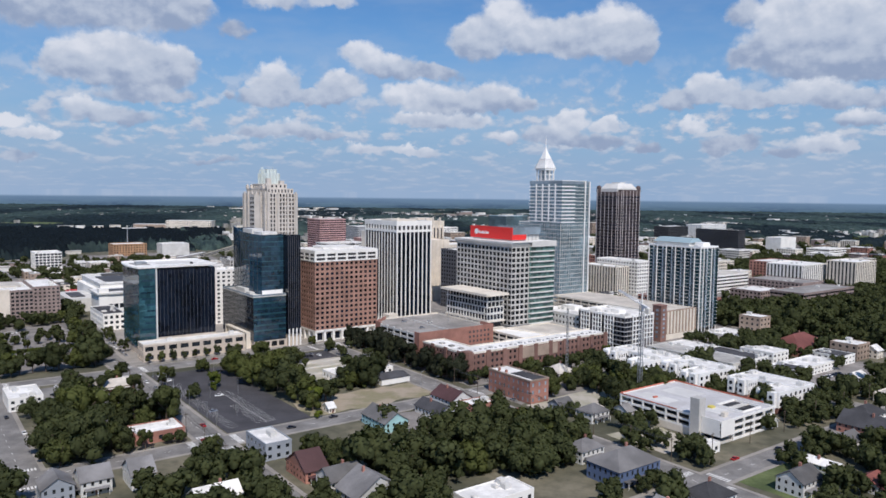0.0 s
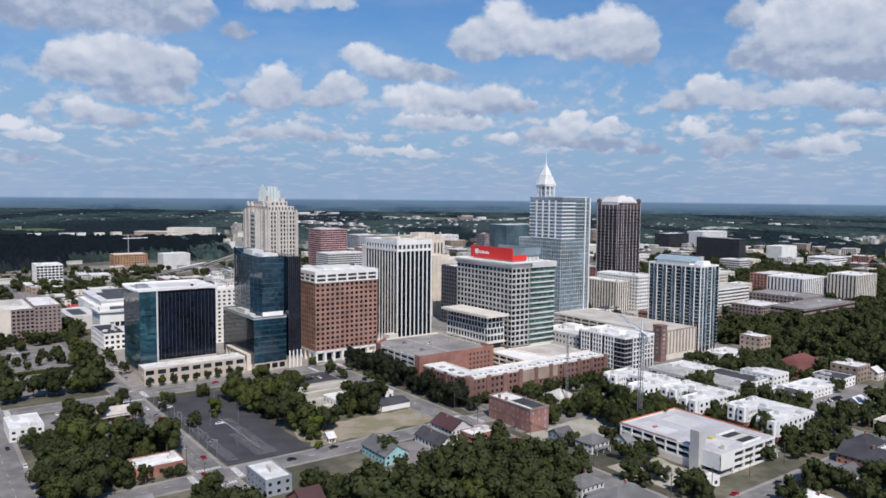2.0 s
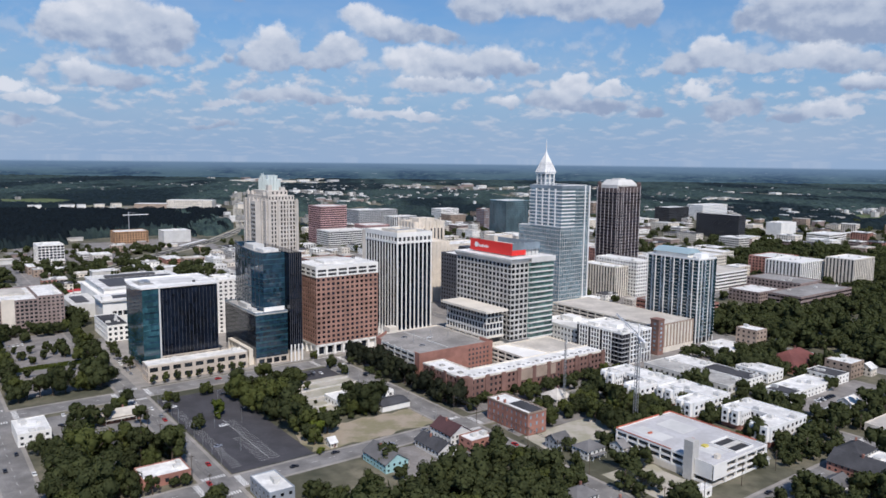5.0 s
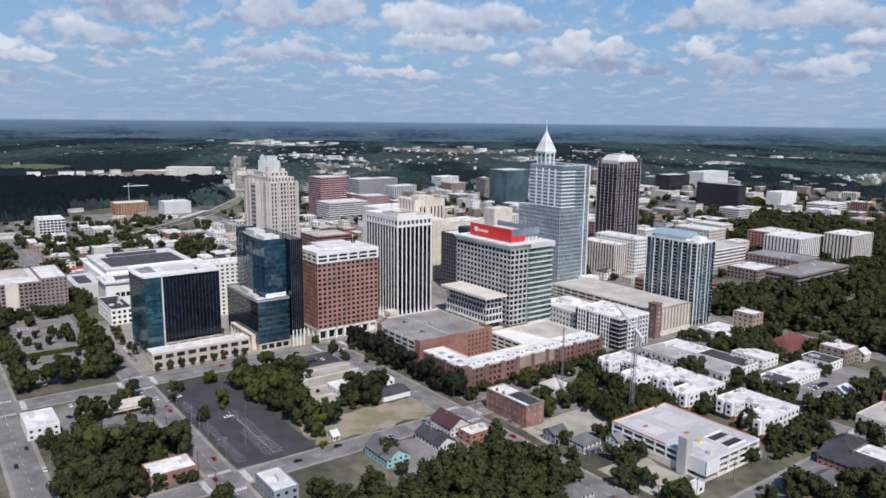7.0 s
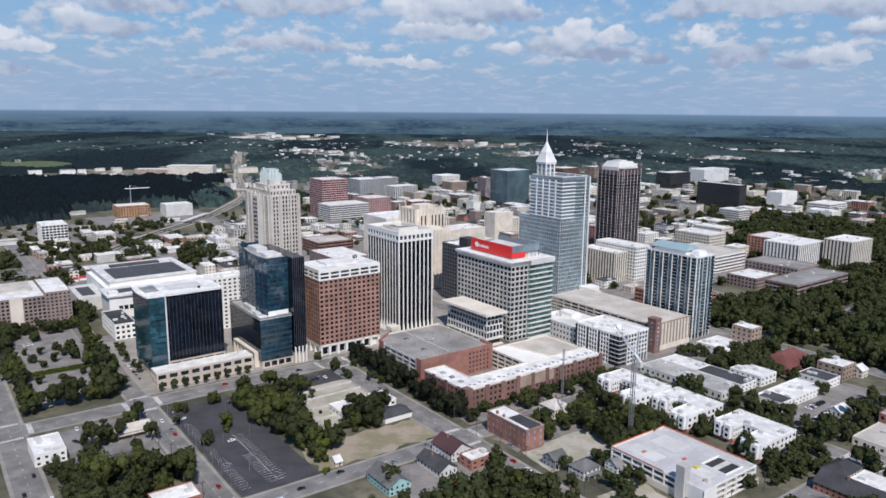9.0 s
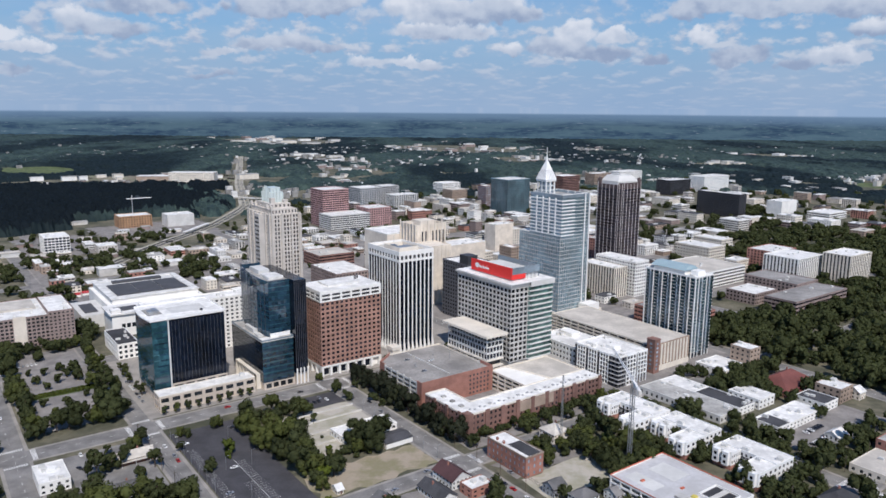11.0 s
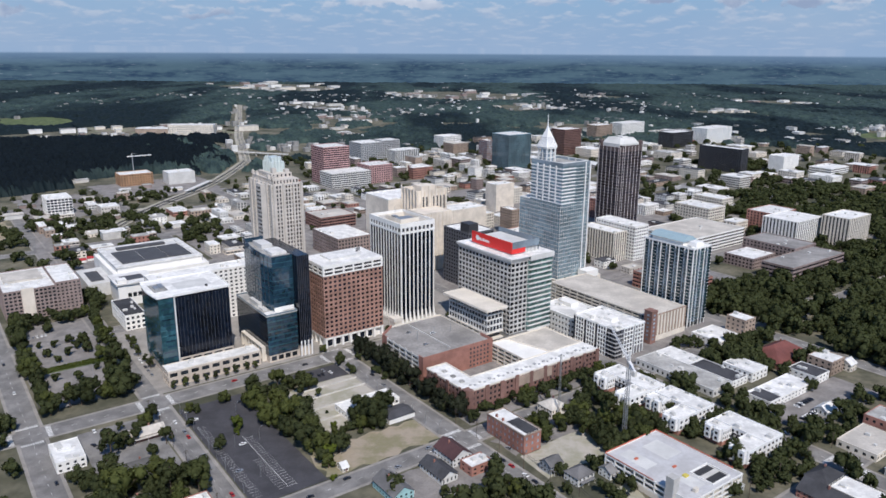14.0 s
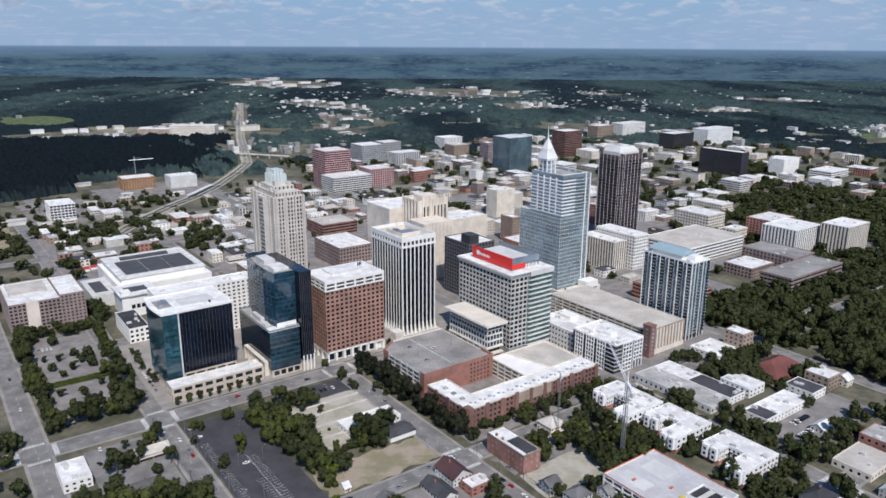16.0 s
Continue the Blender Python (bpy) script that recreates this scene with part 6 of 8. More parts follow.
def low_town(u0, u1, v0, v1, tries, seed, big=1.0, low=5, high=14):
    """Streets of small old buildings: walls with their windows, a flat roof inside a low rim, a unit on it."""
    rnd = random.Random(seed)
    for _ in range(tries):
        w, d = rnd.uniform(9, 30) * big, rnd.uniform(10, 34) * big
        u, v = rnd.uniform(u0, u1 - w), rnd.uniform(v0, v1 - d)
        on_street = any(u < b and u + w > a for a, b in V_STREETS) or any(v < b and v + d > a for a, b in U_STREETS)
        if on_street or not clear_of(u, u + w, v, v + d):
            continue
        TAKEN.append((u - 1.2, u + w + 1.2, v - 1.2, v + d + 1.2))
        wall = rnd.choice(["red_brick", "mauve_brick", "tan_brick", "tan_brick", "cream", "white_wall", "light_grey", "concrete", "pale_stone", "cream", "warm_concrete"])
        roof = rnd.choice(["roof_white", "roof_white", "roof_white", "roof_grey", "roof_tan", "roof_dark", "roof_tan"])
        name, text = ("brick_store", "old store with a flat roof") if "brick" in wall else ("low_block", "low block with a flat roof") if wall in ("cream", "white_wall", "pale_stone", "warm_concrete") else ("office_house", "small office building with flat roof")
        h = low + (high - low) * rnd.random() ** 2.2
        t = thing(name, at(u, v), f"{wall.replace('_', ' ')} {text}", "building", "low blocks of the old town")
        pier, sill = rnd.choice([(0.55, 0.5), (0.62, 0.55), (0.12, 0.6), (0.5, 0.25), (0.7, 0.6)])
        punched(t, 0, w, 0, d, 0.0, h, max(2, round(w / 4.6)), max(2, round(d / 4.6)), max(1, round(h / 4)), wall, "glass", pier, sill, 0.3, 0)
        part("roof", parapet(Geo().box(0.4, w - 0.4, 0.4, d - 0.4, h, h + 0.3), 0, w, 0, d, h, 0.9, 0.4), roof, t)
        x, y = rnd.uniform(1, w * 0.6), rnd.uniform(1, d * 0.6)
        part("roof_unit", Geo().box(x, x + w * 0.22, y, y + d * 0.2, h + 0.3, h + rnd.uniform(1.3, 2.6)), rnd.choice(["light_grey", "roof_white", "grey_panel"]), t)


low_town(268, 560, 600, 1000, 420, 1, 0.95)
low_town(560, 1010, 480, 1110, 560, 2, 1.1, 6, 20)
low_town(250, 640, 980, 1250, 150, 3, 1.1)
low_town(1000, 1800, 560, 1500, 330, 4, 1.5, 7, 24)
low_town(122, 260, 860, 1300, 75, 5, 0.9, 4, 10)
low_town(640, 1000, 1100, 1400, 130, 6, 1.3, 8, 24)

# ---- foreground ----


def brick_walkup():
    t = thing("brick_walk_up", at(274, 289), "three-storey red brick building with pale lintels", "building")
    punched(t, 0, 14, 0, 35, 0.1, 12.5, 3, 9, 3, "red_brick", "glass_pale", 0.68, 0.5, 0.25, 60)
    part("roof", Geo().box(0.4, 13.6, 0.4, 34.6, 12.5, 12.8), "roof_white", t)
    part("roof_patch", Geo().box(3.5, 13.2, 1.2, 20, 12.8, 12.9), "roof_dark", t, "black membrane patch")
    part("parapet", parapet(Geo(), -0.2, 14.2, -0.2, 35.2, 12.5, 0.9, 0.45), "tan_brick", t)
    for k in range(2):
        part("chimney", Geo().box(2, 3.2, 22 + k * 6, 23.2 + k * 6, 12.8, 14.6), "red_brick", t)


def white_garage():
    t = thing("white_parking_deck", at(302, 191), "white concrete parking deck with a stair tower, being finished", "parking deck")
    W, D = 46, 59
    for i in range(4):
        part("deck_slab", Geo().box(0, W, 0, D, i * 3.2 + 0.05, i * 3.2 + 0.45), "concrete", t)
    # dark box drawn for the shade behind the open sides
    part("core", Geo().box(4, W - 3, 4, D - 2, 0.4, 9.4), "dark_metal", t)
    for i in range(4):
        z = i * 3.2
        for box in ((10, W + 0.2, -0.2, 0.15), (-0.2, W + 0.2, D - 0.15, D + 0.2), (-0.2, 0.15, 0.16, D - 0.16), (W - 0.15, W + 0.2, 0.16, D - 0.16)):
            part("spandrel", Geo().box(*box, z + 0.1, z + 1.25), "white_wall", t)
    for j in range(7):
        part("pier", Geo().box(-0.35, 0.5, 16 + j * 7.0, 16.8 + j * 7.0, 0.1, 10.9), "white_wall", t)
    for j in range(5):
        part("pier", Geo().box(10 + j * 8.7, 10.9 + j * 8.7, -0.35, 0.5, 0.1, 10.9), "white_wall", t)
    part("blank_wall", Geo().box(-0.5, -0.36, 0.2, 9.9, 3.4, 11.2), "white_wall", t)
    part("blank_wall", Geo().box(-0.5, 10, -0.6, -0.36, 3.4, 11.2), "white_wall", t)
    part("lower_wall", Geo().box(-0.42, -0.36, 16, D, 0.1, 3.4), "cream", t)
    part("stair_tower", Geo().box(-2.4, 2.6, 10, 15, 0.1, 19.5), "grey_concrete", t, "bare concrete stair tower")
    part("roof", Geo().box(0.3, W - 0.3, 0.3, D - 0.3, 10.05, 10.3), "deck_pale", t, "pale stained top level")
    for x, y, w, d in ((24, 34, 14, 18), (6, 34, 10, 20), (12, 6, 9, 12)):
        part("floor_patch", Geo().box(x, x + w, y, y + d, 10.3, 10.34), "light_grey", t, "greyer curing patch")
    # flat dark sheet stands in for the well's shade; the deck is uncut
    part("ramp_well", Geo().box(24, 38, 4, 17, 10.3, 10.4), "roof_dark", t)
    part("ramp_wall", parapet(Geo(), 23, 39, 3, 18, 10.3, 1.0, 0.4), "white_wall", t)
    part("ramp_slab", Geo().box(24, 38, 9, 12, 10.4, 10.9), "concrete", t)
    part("warning_rail", Geo().box(0, W, D - 0.2, D + 0.15, 10.9, 11.5), "orange_rail", t, "orange safety rail")
    part("warning_rail", Geo().box(W - 0.1, W + 0.25, 6, D - 0.3, 10.9, 11.5), "orange_rail", t, "orange safety rail")
    part("warning_rail", Geo().box(-0.3, 0.05, 24, D - 0.3, 10.9, 11.3), "orange_rail", t, "orange safety rail")
    part("site_box", Geo().box(9, 12, 4, 6, 10.3, 12.4), "cream", t)
    for x, y in ((20, 26), (9, 44)):
        part("material_stack", Geo().box(x, x + 2.5, y, y + 1.4, 10.3, 11.0), "orange_rail", t)
    part("yellow_stack", Geo().box(17, 20, 16, 18.5, 10.3, 11.2), "yellow_board", t, "yellow formwork boards")


def town_houses():
    for u, v, L in ((369, 287, 42), (371, 249, 35), (371, 201, 37)):
        t = thing("terrace_block", at(u, v), "white modern terrace block with roof decks and brick base", "terrace", "white terrace blocks")
        h, wing = 10.5, 13
        punched(t, 19, 36, 0, L, 0.0, h, 4, 12, 3, "white_panel", "glass_black", 0.5, 0.45, 0.3, 36, "fl")
        flat_roof(t, 19, 36, 0, L, h, "roof_white", "white_panel", 1.0, 5, u)
        for y0, e in ((0.0, -4.0), (L - wing, 7.0)):
            punched(t, 3 + e, 18.95, y0, y0 + wing, 3.2, h, 4, 3, 2, "white_panel", "glass_black", 0.55, 0.45, 0.3, 14)
            part("brick_base", Geo().box(3.3 + e, 18.9, y0 + 0.3, y0 + wing - 0.3, 0, 3.2), "red_brick", t)
            flat_roof(t, 3 + e, 18.95, y0, y0 + wing, h, "roof_white", "white_panel", 1.3, 2, int(u + y0))
            for k in range(2):
                bay = part("end_bay", Geo().box(0.6 + e, 2.95 + e, y0 + 1.2 + k * 6.2, y0 + 5.2 + k * 6.2, 3.2, 11.6), "white_panel", t, "white projecting bay")
                for i in range(2):
                    part("window", pane_mesh(1.7, 1.8, "y", "glass_black"), "glass_black", bay, place=(0.595 + e, y0 + 2.3 + k * 6.2, 4.6 + i * 3.4))
        n = int((L - 2 * wing) / 3.2)
        for k in range(n):
            for i in range(3):
                y = wing + 0.6 + k * 3.2
                part("balcony", Geo().box(17.4, 18.95, y, y + 2.4, 0.4 + i * 3.4, 0.6 + i * 3.4).box(17.4, 17.5, y, y + 2.4, 0.6 + i * 3.4, 1.6 + i * 3.4), "dark_metal", t, "dark balcony")


def plain_shed(name, label, u0, u1, v0, v1, h, wall, roof, turn=0.0, limit=12, units=2):
    t = thing(name, at(u0, v0, 0, turn), label, "building")
    W, D = u1 - u0, v1 - v0
    punched(t, 0, W, 0, D, 0.0, h, max(2, round(W / 4.5)), max(2, round(D / 4.5)), max(1, round(h / 3.6)), wall, "glass", 0.6, 0.55, 0.25, limit)
    flat_roof(t, 0, W, 0, D, h, roof, wall, 0.7, units, int(u0))
    return t


def house(u, v, turn, W, D, h, wall, roof, label, hip=False, porch=True, name="house"):
    """A small town house: weatherboard walls, pitched roof, windows, door, porch and chimney."""
    t = thing(name, at(u, v, 0, turn), label, "house", "small houses")
    punched(t, 0, W, 0, D, 0.0, h, max(2, round(W / 3)), max(2, round(D / 3)), max(1, round(h / 3)), wall, "glass", 0.62, 0.5, 0.15, 3)
    rise = D * 0.32
    if hip:
        part("roof", Geo().hip(0, W, 0, D, h, rise), roof, t)
    else:
        g = Geo()
        g.v = [(0.02, 0, h), (0.02, D, h), (0.02, D / 2, h + rise - 0.3), (W - 0.02, 0, h), (W - 0.02, D, h), (W - 0.02, D / 2, h + rise - 0.3)]
        g.f = [(0, 2, 1), (3, 4, 5), (0, 3, 5, 2), (1, 2, 5, 4)]
        part("gable_wall", g, wall, t)
        part("roof", Geo().gable(0, W, 0, D, h, rise), roof, t)
    if W > 13:
        part("chimney", Geo().box(W * 0.6, W * 0.6 + 0.9, D * 0.55, D * 0.55 + 0.9, h + rise * 0.5, h + rise + 1.0), "red_brick", t)
    part("door", pane_mesh(1.0, 2.1, "x", "dark_brick"), "dark_brick", t, place=(W * 0.45, -0.01, 0.1))
    if porch:
        part("porch_roof", Geo().prism([(W * 0.1, -2.4), (W * 0.9, -2.4), (W * 0.9, 0), (W * 0.1, 0)], 2.7, 2.95, [(W * 0.1, -2.4), (W * 0.9, -2.4), (W * 0.9, 0), (W * 0.1, 0)]), roof, t)
        for k in range(3):
            part("porch_post", Geo().box(W * (0.12 + 0.37 * k), W * (0.12 + 0.37 * k) + 0.18, -2.3, -2.12, 0.05, 2.7), "white_wall", t)
    return t


brick_walkup()
white_garage()
town_houses()
plain_shed("white_store", "small white flat-roofed store with roof units", 42, 58, 430, 456, 6.5, "white_wall", "roof_white", 0, 20, 6)
plain_shed("white_shed", "long white shed with a stained white roof", 209, 250, 390, 407, 4.2, "white_wall", "roof_white")
t = thing("black_roof_shed", at(228, 368), "white shed under a black pitched roof", "shed")
part("wall", Geo().box(0, 20, 0, 15, 0, 3.6), "white_wall", t)
part("roof", Geo().gable(0, 20, 0, 15, 3.65, 1.5, 0.3), "roof_dark", t)
plain_shed("old_flat_house", "low brick building with a patched pale roof", 82, 104, 341, 357, 4.5, "red_brick", "roof_white")
plain_shed("blue_grey_store", "blue-grey two-storey store with a white roof", 122, 134, 290, 312, 7, "grey_siding", "roof_white", 0, 20, 4)
plain_shed("small_brick_store", "small red brick store with a white roof", 234, 249, 289, 300, 5.5, "red_brick", "roof_white", 0, 20, 3)
plain_shed("white_long_hall", "long low hall with a white roof", 458.5, 478, 306, 337, 5, "white_wall", "roof_white", 0, 12, 5)
plain_shed("grey_long_hall", "long low hall with a grey roof", 435, 458, 268, 337, 5.2, "light_grey", "roof_grey", 0, 12, 5)
plain_shed("black_hall", "low hall with a black membrane roof", 458.5, 477, 268, 305.5, 5.4, "white_wall", "roof_dark", 0, 12, 3)
plain_shed("white_side_hall", "low hall with a clean white roof", 480, 500, 266, 291, 7, "white_wall", "roof_white", 0, 14, 4)
plain_shed("brick_cube_hall", "tan brick cube with a white roof", 545, 560, 314, 332, 19, "tan_brick", "roof_white", 0, 20, 1)
plain_shed("white_court_hall", "low white-roofed hall round the brick cube", 515, 544, 316, 344, 6.5, "white_wall", "roof_white", 0, 20, 4)
plain_shed("gym_hall", "tan brick gymnasium with a pale roof", 538, 557, 237, 256, 11, "tan_brick", "roof_white", 0, 12, 2)
plain_shed("green_roof_hall", "low hall with a dark grey-green roof", 514, 533, 236, 258, 6, "white_wall", "roof_dark", 0, 12, 2)
t = plain_shed("white_market_hall", "low white market hall with roof units", 450, 504, 234, 253, 5.5, "white_wall", "roof_white", 0, 16, 5)
part("roof_patch", Geo().box(1, 15, 1, 17, 5.76, 5.8), "roof_dark", t, "black membrane patch")
plain_shed("brick_row", "low red brick building at the east edge", 478, 500, 168, 186, 9, "red_brick", "roof_grey", 0, 16, 2)
plain_shed("tan_flat_hall", "low hall with a tan flat roof", 440, 474, 160, 184, 4.5, "cream", "roof_tan", 0, 10, 2)
plain_shed("white_flat_roof_house", "white house with a long pale flat roof", 160, 187, 194, 208, 5, "white_wall", "roof_white", 0, 12, 4)
plain_shed("white_annex_hall", "low white flat-roofed annex beside the brick hall", 385, 402, 137, 160, 4.5, "white_wall", "roof_white", 0, 6, 1)
plain_shed("white_box_house", "small white box building among trees", 283, 294, 186, 191, 4, "white_wall", "roof_white", 0, 6, 1)

HOUSES = [
    (384, 134, 90, 36, 16, 5, "red_brick", "roof_dark", "long brick hall with a dark grey roof", False),
    (383, 161, 0, 19, 13, 6, "siding", "roof_dark", "white house with a dark hipped roof", True),
    (222, 183, 0, 25, 17, 7, "blue_siding", "shingle", "blue weatherboard house with a grey hipped roof", True),
    (196, 292, 90, 22, 13, 5, "teal_siding", "shingle", "pale teal house with a grey roof", False),
    (226, 292, 90, 22, 11, 4, "siding", "roof_dark", "white house with a black roof", False),
    (245, 303, 90, 19, 14, 5.5, "siding", "maroon_roof", "white-gabled house with a maroon roof", False),
    (51, 294, 0, 11, 12, 6, "siding", "shingle", "white weatherboard house with a grey roof", False),
    (68, 290, 0, 9, 14, 6, "siding", "shingle", "white weatherboard house with a grey roof", False),
    (49, 294, 90, 12, 11, 6, "grey_siding", "shingle", "grey weatherboard house with a shingle roof", False),
    (81, 252, 0, 16, 11, 5.5, "siding", "roof_white", "white house with a pale metal roof", False),
    (127, 241, 0, 14, 12, 6, "siding", "shingle", "white house with a dark grey roof", False),
    (147, 222, 90, 15, 20, 6, "siding", "shingle", "white cross-gabled house with a pale grey roof", False),
    (125, 258, 0, 10, 18, 5, "red_brick", "maroon_roof", "small brick house with a maroon roof", False),
    (158, 250, 0, 12, 10, 6, "siding", "shingle", "white house with a dark roof", False),
    (276, 246, 0, 13, 11, 5, "siding", "shingle", "white house with a grey-blue roof", True),
    (272, 264, 0, 10, 9, 5.5, "grey_siding", "shingle", "blue-grey house with a shingle roof", False),
    (296, 240, 0, 10, 9, 4.5, "siding", "shingle", "white house with a grey roof", False),
    (273, 137, 0, 15, 11, 6, "siding", "shingle", "white farmhouse-like house with a grey roof", False),
    (300, 122, 0, 10, 9, 4, "siding", "red_roof", "white house with a red metal roof", False),
    (312, 140, 90, 14, 6, 3.5, "siding", "roof_white", "long white outbuilding with a pale roof", False),
    (340, 150, 0, 12, 10, 5, "siding", "shingle", "white house with a dark roof", False),
    (430, 140, 0, 14, 11, 5, "siding", "roof_white", "white house with a pale roof", False),
    (455, 130, 0, 16, 12, 5, "siding", "shingle", "white house with a grey roof", True),
    (320, 312, 0, 14, 14, 6, "cream", "roof_tan", "cream house with a tan roof behind trees", True),
    (517, 266, 0, 44, 28, 4.5, "red_brick", "red_roof", "brick hall with a broad red-brown hipped roof", True),
    (558, 232, 0, 9, 10, 6, "cream", "roof_white", "small pale gabled chapel", False),
    (70, 402, 0, 20, 10, 4, "siding", "shingle", "long low house with a grey roof", False),
    (60, 362, 0, 18, 12, 4.5, "tan_brick", "shingle", "brick house with a grey roof", True),
    (84, 440, 0, 22, 10, 4, "red_brick", "roof_tan", "low brick house with a tan roof", False),
    (176, 336, 0, 4, 7, 3, "cream", "roof_white", "tiny cream kiosk beside the street", False),
    (230, 210, 0, 14, 11, 5.5, "siding", "shingle", "white house with a grey roof", True),
    (230, 148, 0, 16, 13, 5, "siding", "roof_dark", "pale house with a dark roof", True),
    (220, 146, 90, 14, 10, 5, "siding", "shingle", "grey-roofed house beside the street", False),
    (472, 206, 0, 12, 9, 4, "siding", "roof_white", "white garage house with a pale roof", False),
    (20, 250, 0, 14, 11, 5, "siding", "shingle", "white house with a grey roof", False),
    (500, 140, 0, 16, 12, 5, "siding", "shingle", "white house with a grey roof", True),
    (350, 190, 90, 8, 6, 3.5, "siding", "roof_white", "small white outbuilding beside the deck", False),
]
for u, v, turn, W, D, h, wall, roof, label, hip in HOUSES:
    house(u, v, turn, W, D, h, wall, roof, label, hip, W > 9)

# ---- trees ----


def lumpy(rnd, points, r0, jitter):
    return [(p * (r0 * (1 + rnd.uniform(-jitter, jitter)))) for p in points]


ICO = {}


def ico_points(fine):
    if fine not in ICO:
        bm = bmesh.new()
        bmesh.ops.create_icosphere(bm, subdivisions=fine, radius=1)
        ICO[fine] = ([v.co.copy() for v in bm.verts], [tuple(v.index for v in f.verts) for f in bm.faces])
        bm.free()
    return ICO[fine]


def crown_data(seed, wide, tall, leaves, size, fine=1):
    """A crown: a few dark inner lumps and many small leaf clumps round them, uneven, with gaps; and the way each corner faces."""
    rnd = random.Random(seed)
    g, facing = Geo(), []
    pts, faces = ico_points(fine)
    mid = Vector((0, 0, tall * 0.42))
    lobes = []
    for k in range(rnd.randint(15, 20) if fine == 1 and leaves > 300 else rnd.randint(8, 11)):
        a, r = rnd.uniform(0, 2 * math.pi), wide * 0.74 * math.sqrt(rnd.random())
        z = tall * (rnd.uniform(0.25, 0.78) - 0.16 * (r / wide) ** 2)
        s = wide * rnd.uniform(0.20, 0.40) * (1.15 - 0.55 * abs(z / tall - 0.45))
        lobes.append((Vector((r * math.cos(a), r * math.sin(a), z)), s))
    lobes.append((Vector((0, 0, tall * 0.55)), wide * 0.46))
    for c, s in lobes:
        n = len(g.v)
        g.v += [tuple(c + q) for q in lumpy(rnd, pts, s * 0.86, 0.14)]
        g.f += [tuple(n + i for i in f) for f in faces]
        facing += [tuple((p + Vector((rnd.uniform(-0.5, 0.5), rnd.uniform(-0.5, 0.5), rnd.uniform(-0.5, 0.5)))).normalized()) for p in pts]
    for c, s in rnd.choices(lobes, [b * b for _, b in lobes], k=leaves):
        d = Vector((rnd.gauss(0, 1), rnd.gauss(0, 1), rnd.gauss(0.25, 1))).normalized()
        p = c + d * s * (rnd.uniform(0.82, 0.98) if rnd.random() < 0.8 else rnd.uniform(0.98, 1.22))
        e = rnd.uniform(*size)
        a = (d + Vector((rnd.gauss(0, 0.6), rnd.gauss(0, 0.6), rnd.gauss(0, 0.6)))).normalized()
        if a.dot(d) < 0:
            a = -a
        x = a.cross(Vector((rnd.gauss(0, 1), rnd.gauss(0, 1), rnd.gauss(0, 1)))).normalized() * e
        y = a.cross(x).normalized() * e * rnd.uniform(0.55, 1.0)
        n = len(g.v)
        g.v += [tuple(p - x), tuple(p - y + a * e * 0.35), tuple(p + x), tuple(p + y + a * e * 0.35)]
        g.f += [(n, n + 1, n + 2), (n, n + 2, n + 3)]
        facing += [tuple((d * 0.9 + (p - mid).normalized() * 0.5 + a * 0.55).normalized())] * 4
    return g, facing


def crown_mesh(seed, wide, tall, leaves=1700, material="leaf", size=(0.24, 0.50)):
    g, facing = crown_data(seed, wide, tall, leaves, size)
    me = g.mesh("crown", material, True)
    me.normals_split_custom_set_from_vertices(facing)
    return me


def trunk_mesh(seed, tall, wide):
    rnd = random.Random(seed)
    g = Geo().tube(0, 0, -0.2, tall * 0.45, 0.35, 0.2, 7)
    for k in range(4):
        a = k * 1.6 + rnd.uniform(-0.4, 0.4)
        g.beam((0, 0, tall * 0.28), (math.cos(a) * wide * 0.5, math.sin(a) * wide * 0.5, tall * rnd.uniform(0.5, 0.65)), 0.1)
    g.beam((0, 0, tall * 0.4), (0.2, 0.1, tall * 0.75), 0.12)
    return g.mesh("trunk", "bark")


CROWNS = [(crown_mesh(k, w, h), trunk_mesh(k, h, w)) for k, (w, h) in enumerate(((5.6, 12), (6.4, 13), (4.6, 11), (5.2, 14.5), (7.0, 12.5), (3.6, 9)))]
YELLOW = [(crown_mesh(20 + k, w, h, 420, "leaf_yellow"), trunk_mesh(20 + k, h, w)) for k, (w, h) in enumerate(((5.0, 10), (4.2, 9)))]
DARK = [(crown_mesh(50 + k, w, h, 1300, "leaf_dark"), trunk_mesh(50 + k, h, w)) for k, (w, h) in enumerate(((5.0, 12), (5.6, 13)))]
SLIM = [(crown_mesh(30 + k, 3.6, 13, 380), trunk_mesh(30 + k, 13, 3)) for k in range(2)]
SMALL = [(crown_mesh(40 + k, 2.2, 5.5, 170, "leaf", (0.4, 0.8)), trunk_mesh(40 + k, 5.5, 2)) for k in range(2)]
KEEP = []
tree_random = random.Random(77)


JOINED = []
SINGLE = []


def tree(u, v, size=1.0, kind=None, label="broad green deciduous tree in full leaf", group="street and garden trees", single=True):
    KEEP.append((u, v))
    s = size * tree_random.uniform(0.8, 1.2) * (1.25 if tree_random.random() < 0.3 else 1.0)
    turn, stretch = tree_random.uniform(0, 360), tree_random.uniform(0.9, 1.12)
    crown, trunk = tree_random.choice(kind or CROWNS)
    if not single or len(SINGLE) >= 296:
        JOINED.append((u, v, s, turn, s * stretch))
        return
    SINGLE.append(u)
    t = thing("tree", at(u, v, 0.05, turn), label, "tree", group)
    t.scale = (s, s, s * stretch)
    part("trunk", trunk, "bark", t)
    part("crown", crown, "leaf", t)


